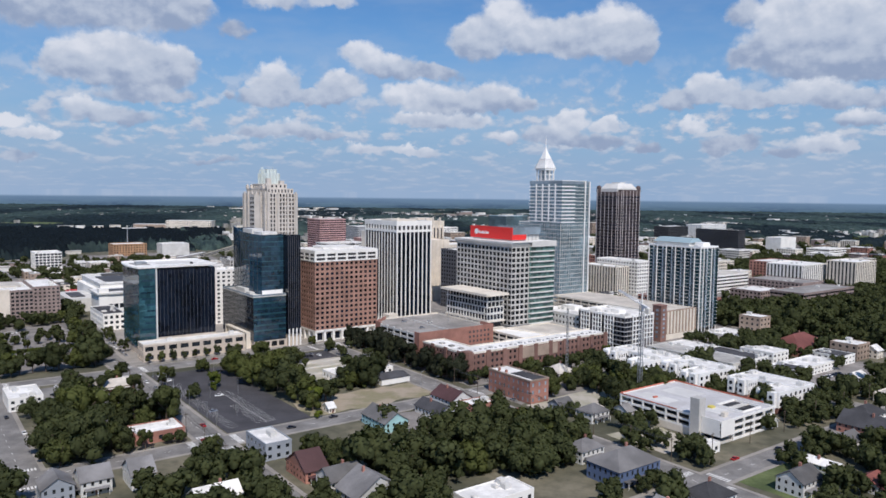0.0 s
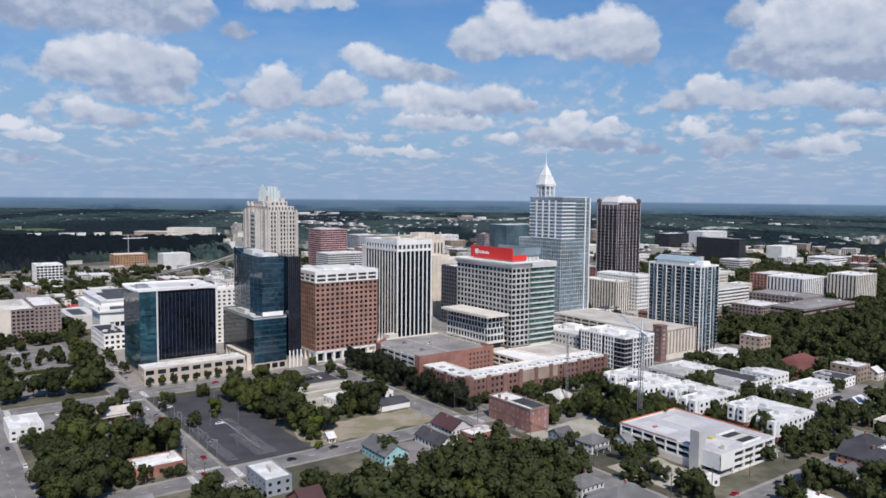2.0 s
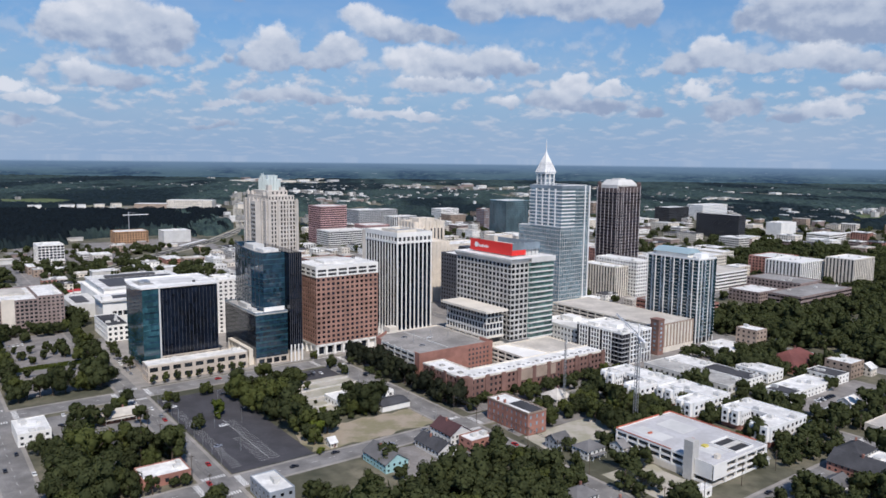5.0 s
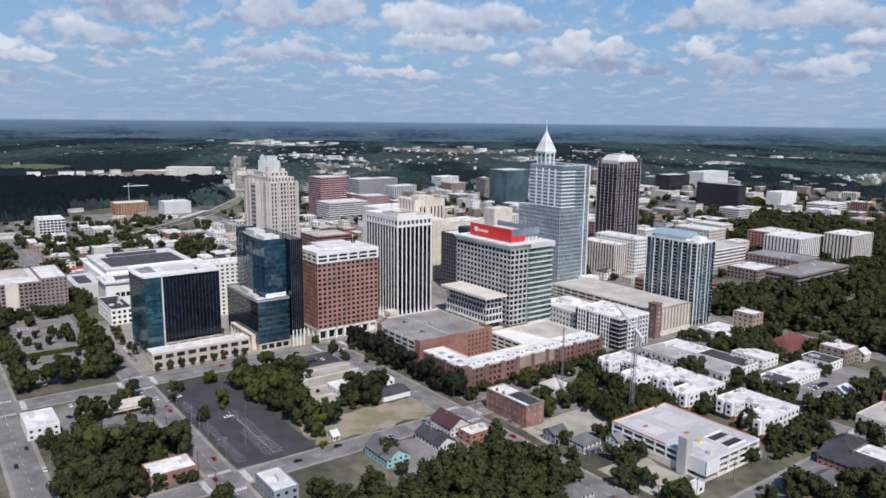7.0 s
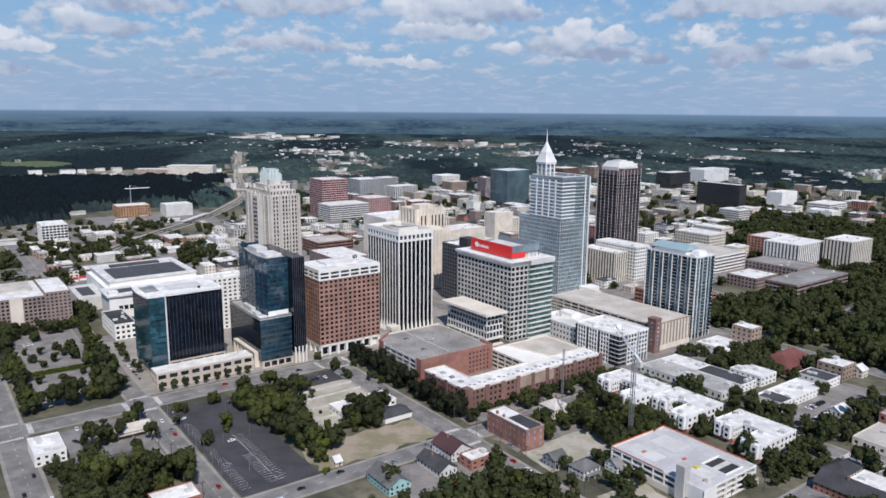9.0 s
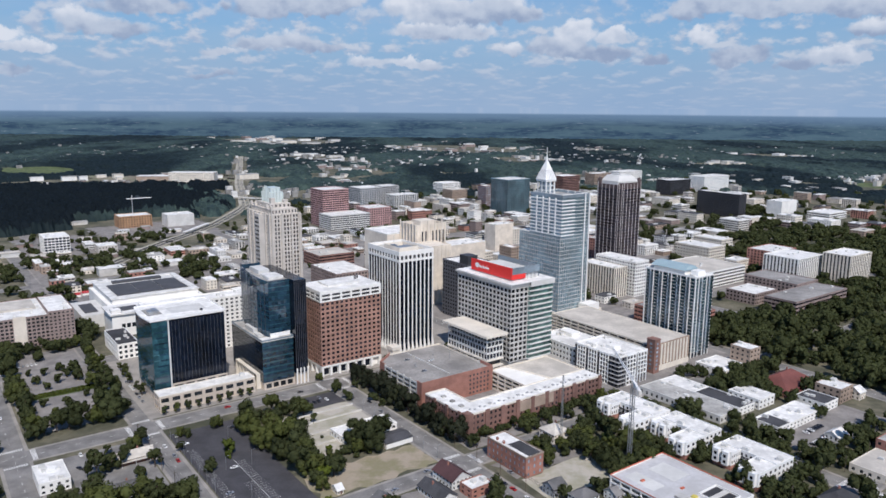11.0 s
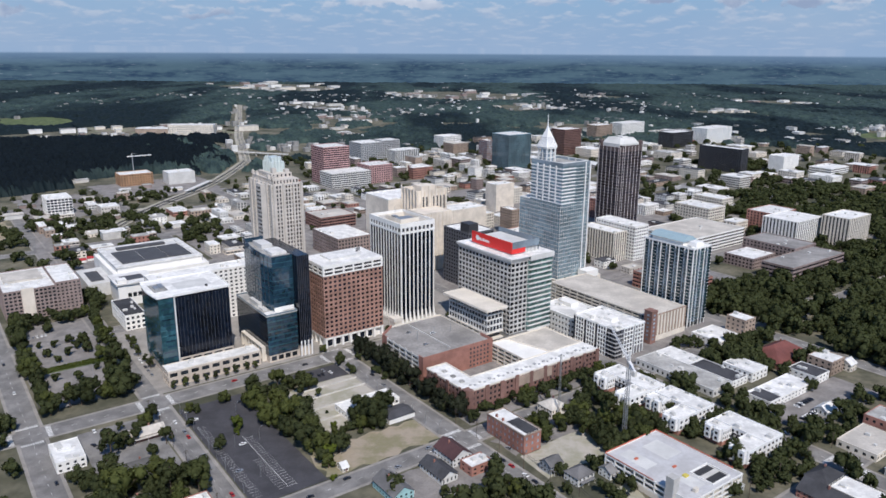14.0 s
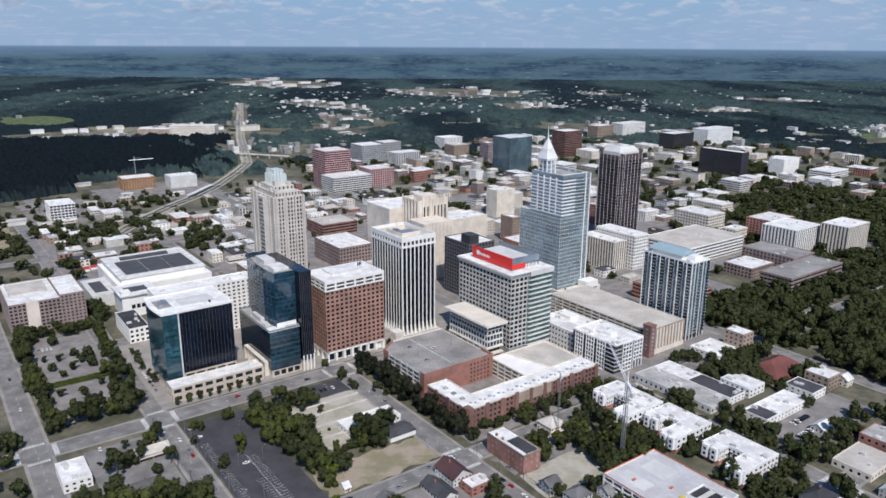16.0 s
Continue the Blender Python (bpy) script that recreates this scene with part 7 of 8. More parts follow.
BLOCKED = []
for ob in list(scene.objects):
    if ob.parent is None and ob.type == "EMPTY" and ob.get("category") not in ("tree", None):
        xs = [o for o in ob.children if o.type == "MESH" and o.name.startswith(("wall", "lower", "stone", "core", "hall", "deck_slab", "roof", "curtain", "body"))]
        if not xs:
            continue
        inv = GRID.inverted() @ ob.matrix_world
        cs = [inv @ (Vector(o.location) + Vector(c)) for o in xs for c in o.bound_box]
        BLOCKED.append((min(c.x for c in cs), max(c.x for c in cs), min(c.y for c in cs), max(c.y for c in cs)))


def free_spot(u, v, gap=2.0, streets=True):
    if any(a - gap < u < b + gap and c - gap < v < d + gap for a, b, c, d in BLOCKED):
        return False
    return not streets or not (any(a - 0.5 < u < b + 0.5 for a, b in V_STREETS) or any(c - 0.5 < v < d + 0.5 for c, d in U_STREETS))


def grove(u0, u1, v0, v1, count, near=5.5, size=1.0, kind=None, gap=2.5, **tags):
    made = 0
    for _ in range(count * 12):
        if made >= count:
            return
        u, v = tree_random.uniform(u0, u1), tree_random.uniform(v0, v1)
        if free_spot(u, v, gap) and all((u - a) ** 2 + (v - b) ** 2 > near * near for a, b in KEEP[-260:]):
            tree(u, v, size, kind, **tags)
            made += 1


def row_of_trees(a, b, count, size=0.8, kind=None, **tags):
    for k in range(count):
        f = (k + 0.5) / count
        u, v = a[0] + (b[0] - a[0]) * f + tree_random.uniform(-1, 1), a[1] + (b[1] - a[1]) * f + tree_random.uniform(-1, 1)
        if free_spot(u, v, 1.0, False):
            tree(u, v, size, kind, **tags)


# along the left street and its car park
row_of_trees((51, 505), (51, 690), 17, 1.15)
row_of_trees((54, 514), (104, 514), 7, 1.2)
grove(97, 106, 522, 592, 8, 5.5, 1.25)
row_of_trees((52, 700), (114, 700), 8, 0.95)
row_of_trees((112, 610), (114, 690), 8, 0.85)
for u, v in ((63, 640), (74, 636), (86, 640), (95, 630), (66, 618), (80, 612), (94, 610), (64, 566), (78, 560), (92, 570), (68, 542), (84, 540), (96, 552), (88, 622), (72, 600)):
    tree(u, v, 1.45, SMALL, "small round car park tree", "car park trees")
# the block of gardens on the left
for u, v, s in ((72, 433, 1.2), (80, 438, 1.1), (88, 440, 1.1), (93, 420, 0.9), (100, 384, 1.3), (103, 374, 1.2), (96, 376, 1.2), (54, 403, 1.3), (64, 398, 1.4), (72, 390, 1.3), (60, 390, 1.3), (50, 412, 0.9), (103, 428, 0.9), (104, 462, 1.0), (100, 460, 0.8), (84, 462, 0.6), (94, 450, 0.8), (88, 386, 1.1)):
    tree(u, v, s)
grove(50, 80, 348, 385, 9, 6.5, 1.35)
grove(80, 103, 362, 385, 5, 6.5, 1.2)
grove(48, 79, 333, 350, 8, 6.5, 1.3)
grove(84, 104, 333, 339, 3, 5, 0.6)
grove(96, 106, 270, 310, 5, 6, 1.1)
grove(-40, 26, 250, 620, 46, 8, 1.1, single=False)
grove(138, 172, 262, 296, 9, 6, 0.85)
# round the dark car park and the dirt lot
grove(166, 185, 345, 470, 25, 5.0, 1.22)
grove(190, 214, 440, 462, 5, 6, 1.3)
row_of_trees((190, 376), (226, 380), 6, 0.75)
grove(212, 238, 372, 388, 9, 4, 1.25)
row_of_trees((172, 368), (222, 369), 5, 0.8, SMALL, label="low bush at the edge of the lot", group="bushes")
row_of_trees((190, 405), (240, 407), 6, 0.5, SMALL, label="low bush on the terraces", group="bushes")
tree(145, 420, 0.95, YELLOW, "yellow-green tree on a car park island")
tree(143, 414, 0.8, YELLOW, "yellow-green tree on a car park island")
tree(176, 352, 0.9, YELLOW, "yellow-green tree beside the dirt lot")
tree(196, 384, 0.8, YELLOW, "yellow-green tree beside the dirt lot")
tree(168, 332, 0.6, YELLOW), tree(152, 462, 0.8), tree(128, 462, 0.6), tree(121.5, 440, 0.6), tree(208, 430, 0.7)
row_of_trees((126, 540), (126, 620), 5, 0.8, SLIM, label="slim street tree beside the office plaza")
row_of_trees((126, 502), (196, 502), 9, 0.62, SLIM, label="small clipped street tree by the podium")
# street trees by the brick blocks
row_of_trees((271, 404), (274, 486), 10, 1.3, DARK, label="tall dark street tree", group="street trees by the decks")
row_of_trees((270, 346), (271, 402), 7, 1.2, DARK, label="tall dark street tree", group="street trees by the decks")
row_of_trees((286, 346), (338, 346), 8, 0.6)
row_of_trees((350, 345), (404, 345), 7, 0.6)
tree(250, 474, 0.8), tree(246, 470, 0.75), tree(248, 500, 0.7)
# east of the small brick building
grove(292, 332, 292, 314, 10, 5, 0.95)
grove(320, 368, 250, 314, 30, 5.5, 1.0)
grove(318, 366, 258, 266, 6, 5.5, 0.95)
grove(270, 410, 334, 345, 10, 6, 0.8)
# the dark wood of gardens nearest the eye
grove(150, 246, 224, 262, 32, 6.3, 1.25)
grove(214, 246, 262, 280, 5, 6, 0.8)
tree(186, 282, 0.8), tree(190, 300, 1.0), tree(212, 284, 0.7)
grove(196, 246, 208, 230, 14, 6.5, 1.2, single=False)
grove(264, 284, 196, 262, 9, 6, 0.75)
grove(206, 246, 160, 182, 5, 6, 0.9, single=False)
# round the terraces and halls
grove(366, 380, 186, 330, 9, 6, 0.7)
grove(426, 440, 204, 262, 8, 5.5, 0.8)
grove(386, 410, 284, 300, 5, 6, 0.85)
grove(392, 410, 228, 258, 6, 6, 0.9)
grove(446, 560, 284, 312, 16, 6, 0.95, single=False)
grove(500, 560, 258, 312, 12, 6, 0.9)
grove(430, 560, 184, 200, 20, 5.5, 0.72, single=False)
grove(470, 562, 120, 184, 40, 6, 1.0, single=False)
grove(408, 430, 190, 332, 14, 6, 0.9, single=False)
grove(380, 412, 190, 300, 12, 6, 0.85, single=False)
grove(262, 330, 110, 134, 12, 6, 1.0, single=False)
grove(66, 106, 170, 248, 16, 7, 1.2, single=False)
grove(46, 66, 170, 250, 10, 7, 1.2, single=False)
grove(66, 106, 264, 286, 6, 7, 1.0, single=False)
grove(-40, 27, 150, 250, 36, 7, 1.2, single=False)
row_of_trees((27, 250), (27, 330), 6, 1.0, single=False)
row_of_trees((45, 190), (45, 262), 6, 1.1, single=False)
row_of_trees((105, 185), (105, 270), 8, 1.0, single=False)
row_of_trees((121.5, 185), (121.5, 245), 5, 0.9, single=False)
row_of_trees((244, 190), (245, 312), 10, 1.0, single=False)
grove(264, 284, 176, 194, 4, 6, 0.8, single=False)
grove(297, 309, 225, 256, 4, 5.5, 0.7, single=False)
grove(112, 160, 170, 232, 16, 6.5, 1.0, single=False)
grove(330, 440, 120, 166, 20, 7, 0.95, single=False)
grove(366, 412, 176, 204, 8, 5, 0.75)
grove(300, 345, 150, 165, 7, 5, 0.7)
grove(340, 412, 182, 192, 4, 6, 0.6)
tree(372, 212, 0.8, YELLOW), tree(377, 240, 0.8, YELLOW), tree(340, 190, 0.6, YELLOW), tree(372, 285, 0.7, YELLOW)
tree(390, 271, 0.95), tree(371, 286, 0.7, YELLOW), tree(374, 244, 0.65, YELLOW), tree(368, 206, 0.6, YELLOW), tree(412, 213, 0.7)
tree(502, 233, 0.9), tree(442, 214, 0.6), tree(131, 458, 0.7, YELLOW), tree(128, 404, 0.65)
for u, v in ((248, 472), (262.6, 441), (262.6, 428), (247, 452), (263, 470)):
    tree(u, v, 0.65, DARK, "small dark plum-leaved street tree", "street trees by the decks")
for u, v, s in ((125, 749, 1.0), (122, 735, 1.1), (124, 722, 1.0), (121, 708, 1.1), (115, 690, 1.1), (113, 676, 1.2), (104, 699, 0.9), (110, 640, 1.0), (108, 626, 1.1), (112, 572, 0.9), (85, 708, 0.9), (66, 711, 0.9), (75, 676, 0.8), (60, 690, 1.0), (92, 690, 0.9)):
    if free_spot(u, v, 1.0, False):
        tree(u, v, s, single=False)
# behind the white terraces and round the red roof
for u, v, s in ((444, 263, 1.15), (438, 270, 1.0), (448, 254, 0.9), (436, 234, 1.0), (433, 244, 0.8), (441, 225, 0.8), (433, 288, 0.8), (434, 300, 0.8), (505, 331, 1.1), (496, 334, 1.0), (488, 338, 0.9), (512, 322, 0.9), (518, 275, 1.0), (507, 298, 0.95), (503, 305, 0.95), (512, 286, 0.9), (544, 312, 0.8), (515, 206, 1.0), (479, 199, 1.1), (448, 201, 1.0), (402, 275, 1.15), (374, 330, 0.9), (382, 312, 0.8)):
    if free_spot(u, v, 1.0, False):
        tree(u, v, s, single=False)
# the park
grove(580, 690, 186, 400, 130, 7, 1.35, single=False)
grove(690, 850, 190, 400, 120, 8.5, 1.35, single=False)
grove(268, 410, 500, 512, 4, 6, 0.6)
grove(430, 560, 486, 520, 12, 6, 0.8, single=False)

# ---- woods and trees past counting ----


def mesh_from_arrays(name, verts, tris, material):
    me = bpy.data.meshes.new(name)
    me.vertices.add(len(verts))
    me.vertices.foreach_set("co", np.ascontiguousarray(verts, np.float32).ravel())
    me.loops.add(len(tris) * 3)
    me.loops.foreach_set("vertex_index", np.ascontiguousarray(tris, np.int32).ravel())
    me.polygons.add(len(tris))
    me.polygons.foreach_set("loop_start", np.arange(0, len(tris) * 3, 3, dtype=np.int32))
    me.materials.append(MATS[material])
    me.update(calc_edges=True)
    return me


def woodland(name, label, spots, shapes, material):
    """Many trees as one mesh of leaf clumps. spots: u, v, width factor, turn, height factor."""
    vs, ts, ns, count = [], [], [], 0
    for k, (u, v, s, turn, h) in enumerate(spots):
        a, t, f = shapes[k % len(shapes)]
        c, d = math.cos(radians(turn)), math.sin(radians(turn))
        b = np.stack([(a[:, 0] * c - a[:, 1] * d) * s + u, (a[:, 0] * d + a[:, 1] * c) * s + v, a[:, 2] * h], 1)
        vs.append(b)
        ns.append(np.stack([f[:, 0] * c - f[:, 1] * d, f[:, 0] * d + f[:, 1] * c, f[:, 2]], 1))
        ts.append(t + count)
        count += len(a)
    me = mesh_from_arrays(name, np.concatenate(vs), np.concatenate(ts), material)
    me.normals_split_custom_set_from_vertices(np.concatenate(ns))
    ob = new(name, me)
    ob.matrix_world = GRID
    return tagged(ob, label, "trees", kind="stuff")


def shape(seed, wide, tall, leaves, size):
    g, facing = crown_data(seed, wide, tall, leaves, size, 1)
    return np.array(g.v), np.array(g.f), np.array(facing)


medium = [shape(60 + k, w, h, 560, (0.4, 0.85)) for k, (w, h) in enumerate(((5.6, 12), (6.4, 13), (4.6, 11), (6.8, 12.5)))]
coarse = [shape(70 + k, w, h, 130, (1.0, 2.0)) for k, (w, h) in enumerate(((5.6, 11), (6.6, 12), (5.0, 10), (7.0, 12)))]
woodland("park_trees", "dense dark green trees of the park and gardens", JOINED, medium, "leaf")

town_rnd = random.Random(9)
town_trees = []


def scatter(u0, u1, v0, v1, count, size=1.0):
    for _ in range(count):
        u, v = town_rnd.uniform(u0, u1), town_rnd.uniform(v0, v1)
        if free_spot(u, v, 3.0) and clear_of(u - 2, u + 2, v - 2, v + 2):
            s = size * town_rnd.uniform(0.7, 1.2)
            town_trees.append((u, v, s, town_rnd.uniform(0, 360), s * town_rnd.uniform(0.8, 1.1)))


scatter(268, 690, 600, 1000, 110, 0.8)
scatter(580, 1000, 400, 700, 160, 1.0)
scatter(850, 1400, 380, 640, 420, 1.2)
scatter(940, 1350, 620, 800, 200, 1.2)
scatter(1000, 1900, 560, 1500, 520, 1.3)
scatter(640, 1100, 1000, 1500, 260, 1.2)
scatter(120, 330, 860, 1330, 190, 1.0)
for zone in PARKS:
    for _ in range(int((zone[1] - zone[0]) * (zone[3] - zone[2]) / (280 if zone[0] < 700 else 150))):
        u, v = town_rnd.uniform(*zone[:2]), town_rnd.uniform(*zone[2:])
        if free_spot(u, v, 3.0, False):
            s = town_rnd.uniform(0.9, 1.5)
            town_trees.append((u, v, s, town_rnd.uniform(0, 360), s * town_rnd.uniform(0.8, 1.1)))
scatter(250, 640, 980, 1300, 120, 1.0)
scatter(-60, 120, 760, 1300, 160, 1.2)
scatter(860, 1100, 170, 420, 240, 1.3)
for _ in range(60):
    u, v = town_rnd.uniform(135, 262), town_rnd.uniform(985, 1120)
    if free_spot(u, v, 2.0, False):
        s = town_rnd.uniform(0.8, 1.25)
        town_trees.append((u, v, s, town_rnd.uniform(0, 360), s * 0.95))
woodland("town_trees", "green trees among the downtown blocks", town_trees, coarse, "leaf")

# clearings in the far woods: u, v, half length, half depth
CLEARINGS = [
    (358, 2710, 110, 210), (2330, 3100, 330, 420), (1900, 4300, 320, 520), (480, 2260, 260, 130), (720, 2140, 130, 170),
    (1410, 2750, 130, 320), (640, 1640, 40, 260), (470, 1350, 110, 60), (1700, 1600, 160, 160), (2100, 2300, 120, 200), (2600, 1700, 160, 120),
    (1250, 2250, 90, 160), (2900, 2600, 150, 160), (2500, 1000, 180, 90), (3300, 1900, 200, 160), (1050, 1950, 60, 140), (300, 1420, 80, 50),
]


def value_noise(x, y, seed):
    xi, yi = np.floor(x).astype(np.int64), np.floor(y).astype(np.int64)
    fx, fy = x - xi, y - yi
    fx, fy = fx * fx * (3 - 2 * fx), fy * fy * (3 - 2 * fy)

    def rnd(i, j):
        n = (i * 374761393 + j * 668265263 + seed * 974711) & 0x7FFFFFFF
        n = ((n ^ (n >> 13)) * 1274126177) & 0x7FFFFFFF
        return ((n ^ (n >> 16)) & 0xFFFF) / 65535.0

    return (rnd(xi, yi) * (1 - fx) + rnd(xi + 1, yi) * fx) * (1 - fy) + (rnd(xi, yi + 1) * (1 - fx) + rnd(xi + 1, yi + 1) * fx) * fy


def pine_ground(u, v):
    """The dark pine wood west of the railway."""
    edge = 90 * (value_noise(u / 60, v / 60, 12) - 0.5) + 40 * (value_noise(u / 22, v / 22, 13) - 0.5)
    inside = (u > -80) & (u < 415 + (v - 1306) * 0.5 + edge) & (v > 1372 + edge * 0.6) & (v < 2110 - 0.3 * (u - 219) + edge) & ~((u < 450) & (v < 1485 + edge * 0.7) & (u > 245))
    return inside & (value_noise(u / 45, v / 45, 14) < 0.94)


def opened_at(u, v, rails=True):
    """Where the woods leave off: the town, the left-hand yards, the clearings and many small gaps."""
    R = np.hypot(u, v)
    wob = 260 * (value_noise(u / 160, v / 160, 2) - 0.5) + 160 * (value_noise(u / 60, v / 60, 4) - 0.5)
    opened = np.hypot((u - 950) / 1.25, v - 760) + wob * 0.55 < 690
    opened |= (u < 420) & (v < 1330 + wob * 0.3)
    opened |= (value_noise(u / 55, v / 55, 21) > 0.80) & (R < 4200)
    opened |= (value_noise(u / 90, v / 90, 31) > 0.68) & (R < 2600) & ~((u < 620) & (v < 2150))
    opened |= (u < 260) & (v < 1425 + wob * 0.2)
    opened |= (u > 245) & (u < 470) & (v < 1480 + wob * 0.35)
    opened &= ~pine_ground(u, v)
    for (a, b), (c, d) in zip(RAIL, RAIL[1:]) if rails else ():
        f = np.clip(((u - a) * (c - a) + (v - b) * (d - b)) / ((c - a) ** 2 + (d - b) ** 2), 0, 1)
        opened |= np.hypot(u - a - f * (c - a), v - b - f * (d - b)) < 20 + (R > 1900) * 8
    for cu, cv, a, b in CLEARINGS:
        opened |= ((u - cu) / a) ** 2 + ((v - cv) / b) ** 2 + wob / 900 < 1
    return opened


def canopy(near, far, na, nr, wild, rough, seed):
    """A lumpy canopy seen from above, between two distances."""
    az = np.radians(np.linspace(-37, 37, na))
    r = np.geomspace(near, far, nr)
    R, A = np.meshgrid(r, az, indexing="ij")
    jit = np.random.RandomState(seed)
    R = R * (1 + wild * jit.uniform(-1, 1, R.shape))
    A = A + np.radians(0.05) * jit.uniform(-1, 1, A.shape)
    x, y = R * np.sin(A), R * np.cos(A)
    c, s = math.cos(radians(GRID_TURN)), math.sin(radians(GRID_TURN))
    u, v = x * c + y * s, -x * s + y * c
    lump = 0.6 * jit.uniform(0, 1, R.shape) + 0.5 * value_noise(u / 26, v / 26, 5)
    z = 2.0 + rough * lump + 5 * value_noise(u / 220, v / 220, 8)
    i, j = np.meshgrid(np.arange(nr - 1), np.arange(na - 1), indexing="ij")
    q = (i * na + j).ravel()
    tris = np.concatenate([np.stack([q, q + na, q + 1], 1), np.stack([q + 1, q + na, q + na + 1], 1)])
    return u.ravel(), v.ravel(), z.ravel(), tris


def far_woods():
    """Woods from the edge of the town to the end of the land."""
    u, v, z, tris = canopy(1080, 6000, 600, 350, 0.0022, 13.0, 3)
    opened = opened_at(u, v)
    z = np.where(pine_ground(u, v), z * 1.5, z)
    # the canopy sinks towards its edges
    cover = (~opened).astype(float).reshape(350, 600)
    for _ in range(2):
        for axis, reach in ((0, 1), (1, 1), (1, 2)):
            cover = (np.roll(cover, reach, axis) + cover + np.roll(cover, -reach, axis)) / 3
    z = np.where(opened, -2.0, z * np.clip(cover.ravel() * 1.15, 0.25, 1.0))
    verts = np.stack([u, v, z], 1)
    pine = pine_ground(u, v)[tris[:, 0]]
    low = z[tris].max(1) > 0
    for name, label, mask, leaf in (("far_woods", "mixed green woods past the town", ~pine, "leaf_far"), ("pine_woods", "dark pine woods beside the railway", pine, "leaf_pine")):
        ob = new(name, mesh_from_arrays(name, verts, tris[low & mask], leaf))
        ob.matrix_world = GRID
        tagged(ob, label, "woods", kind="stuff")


def far_houses(name, label, count, seed, material, size, high):
    """Roofs too small and too many to tell apart, in the gaps of the woods."""
    rs = np.random.RandomState(seed)
    az, r = np.radians(rs.uniform(-34, 34, 60000)), 1150 * (4600 / 1150) ** rs.uniform(0, 1, 60000)
    x, y = r * np.sin(az), r * np.cos(az)
    c, s = math.cos(radians(GRID_TURN)), math.sin(radians(GRID_TURN))
    u, v = x * c + y * s, -x * s + y * c
    good = np.nonzero(~pine_ground(u, v) & (value_noise(u / 330, v / 330, 44) + 0.5 * value_noise(u / 90, v / 90, 45) + 0.25 * rs.uniform(-1, 1, len(u)) > 0.93) & (r > 1750))[0]
    g = Geo()
    for k in good:
        if len(g.v) // 8 >= count:
            break
        w, d, h = rs.uniform(0.6, 1.5, 3) * (size, size * 0.7, high)
        if clear_of(u[k], u[k] + w, v[k], v[k] + d):
            g.box(u[k], u[k] + w, v[k], v[k] + d, 0, h)
    ob = new(name, g.mesh(name, material))
    ob.matrix_world = GRID
    tagged(ob, label, "houses", kind="stuff")


far_woods()
sheet("ground_field", 255, 470, 2500, 2900, 0.1, "grass", "green open field at the edge of the woods", "ground")

# long pale sheds and far housing in the clearings
far_rnd = random.Random(15)


def far_sheds(cu, cv, a, b, count, size, high):
    for _ in range(count):
        w, d, h = far_rnd.uniform(0.35, 1.2) * size, far_rnd.uniform(0.3, 0.8) * size, far_rnd.uniform(0.6, 1.2) * high
        u, v = cu + far_rnd.uniform(-a, a) * 1.1 - w / 2, cv + far_rnd.uniform(-b, b) * 1.1 - d / 2
        if not clear_of(u, u + w, v, v + d):
            continue
        TAKEN.append((u - 3, u + w + 3, v - 3, v + d + 3))
        wall = far_rnd.choice(["white_wall", "cream", "light_grey", "concrete", "mauve_brick"])
        t = thing("far_shed", at(u, v), f"distant {wall.replace('_', ' ')} shed in a clearing of the woods", "shed", "far sheds")
        part("wall", Geo().box(0, w, 0, d, 0, h), wall, t)
        part("roof", Geo().box(-0.6, w + 0.6, -0.6, d + 0.6, h, h + 0.8), far_rnd.choice(["roof_white", "roof_grey", "roof_tan"]), t)


for row in (
    (2330, 3100, 300, 400, 26, 70, 12), (1900, 4300, 300, 480, 16, 90, 16), (480, 2260, 240, 110, 20, 34, 10), (720, 2140, 110, 130, 9, 50, 14),
    (1410, 2750, 110, 280, 10, 60, 10), (1700, 1600, 140, 140, 12, 36, 12), (2100, 2300, 100, 160, 8, 46, 10), (2600, 1700, 140, 100, 8, 50, 10),
    (1250, 2250, 80, 140, 8, 40, 9), (2900, 2600, 130, 140, 6, 60, 10), (2500, 1000, 160, 80, 12, 40, 10), (3300, 1900, 180, 140, 6, 60, 10),
    (1050, 1950, 50, 120, 5, 36, 9), (300, 1420, 60, 40, 3, 30, 7), (310, 1290, 80, 40, 4, 24, 6), (90, 1150, 110, 160, 10, 26, 8), (220, 1100, 90, 150, 9, 22, 6), (2000, 1150, 260, 260, 22, 36, 12),
    (2100, 700, 260, 160, 18, 36, 10), (1650, 480, 240, 130, 16, 34, 9),
):
    far_sheds(*row)

far_houses("far_houses_pale", "small pale roofs scattered among the far woods", 330, 6, "roof_white", 11, 11)
far_houses("far_houses_grey", "small grey roofs scattered among the far woods", 700, 7, "roof_grey", 13, 11)

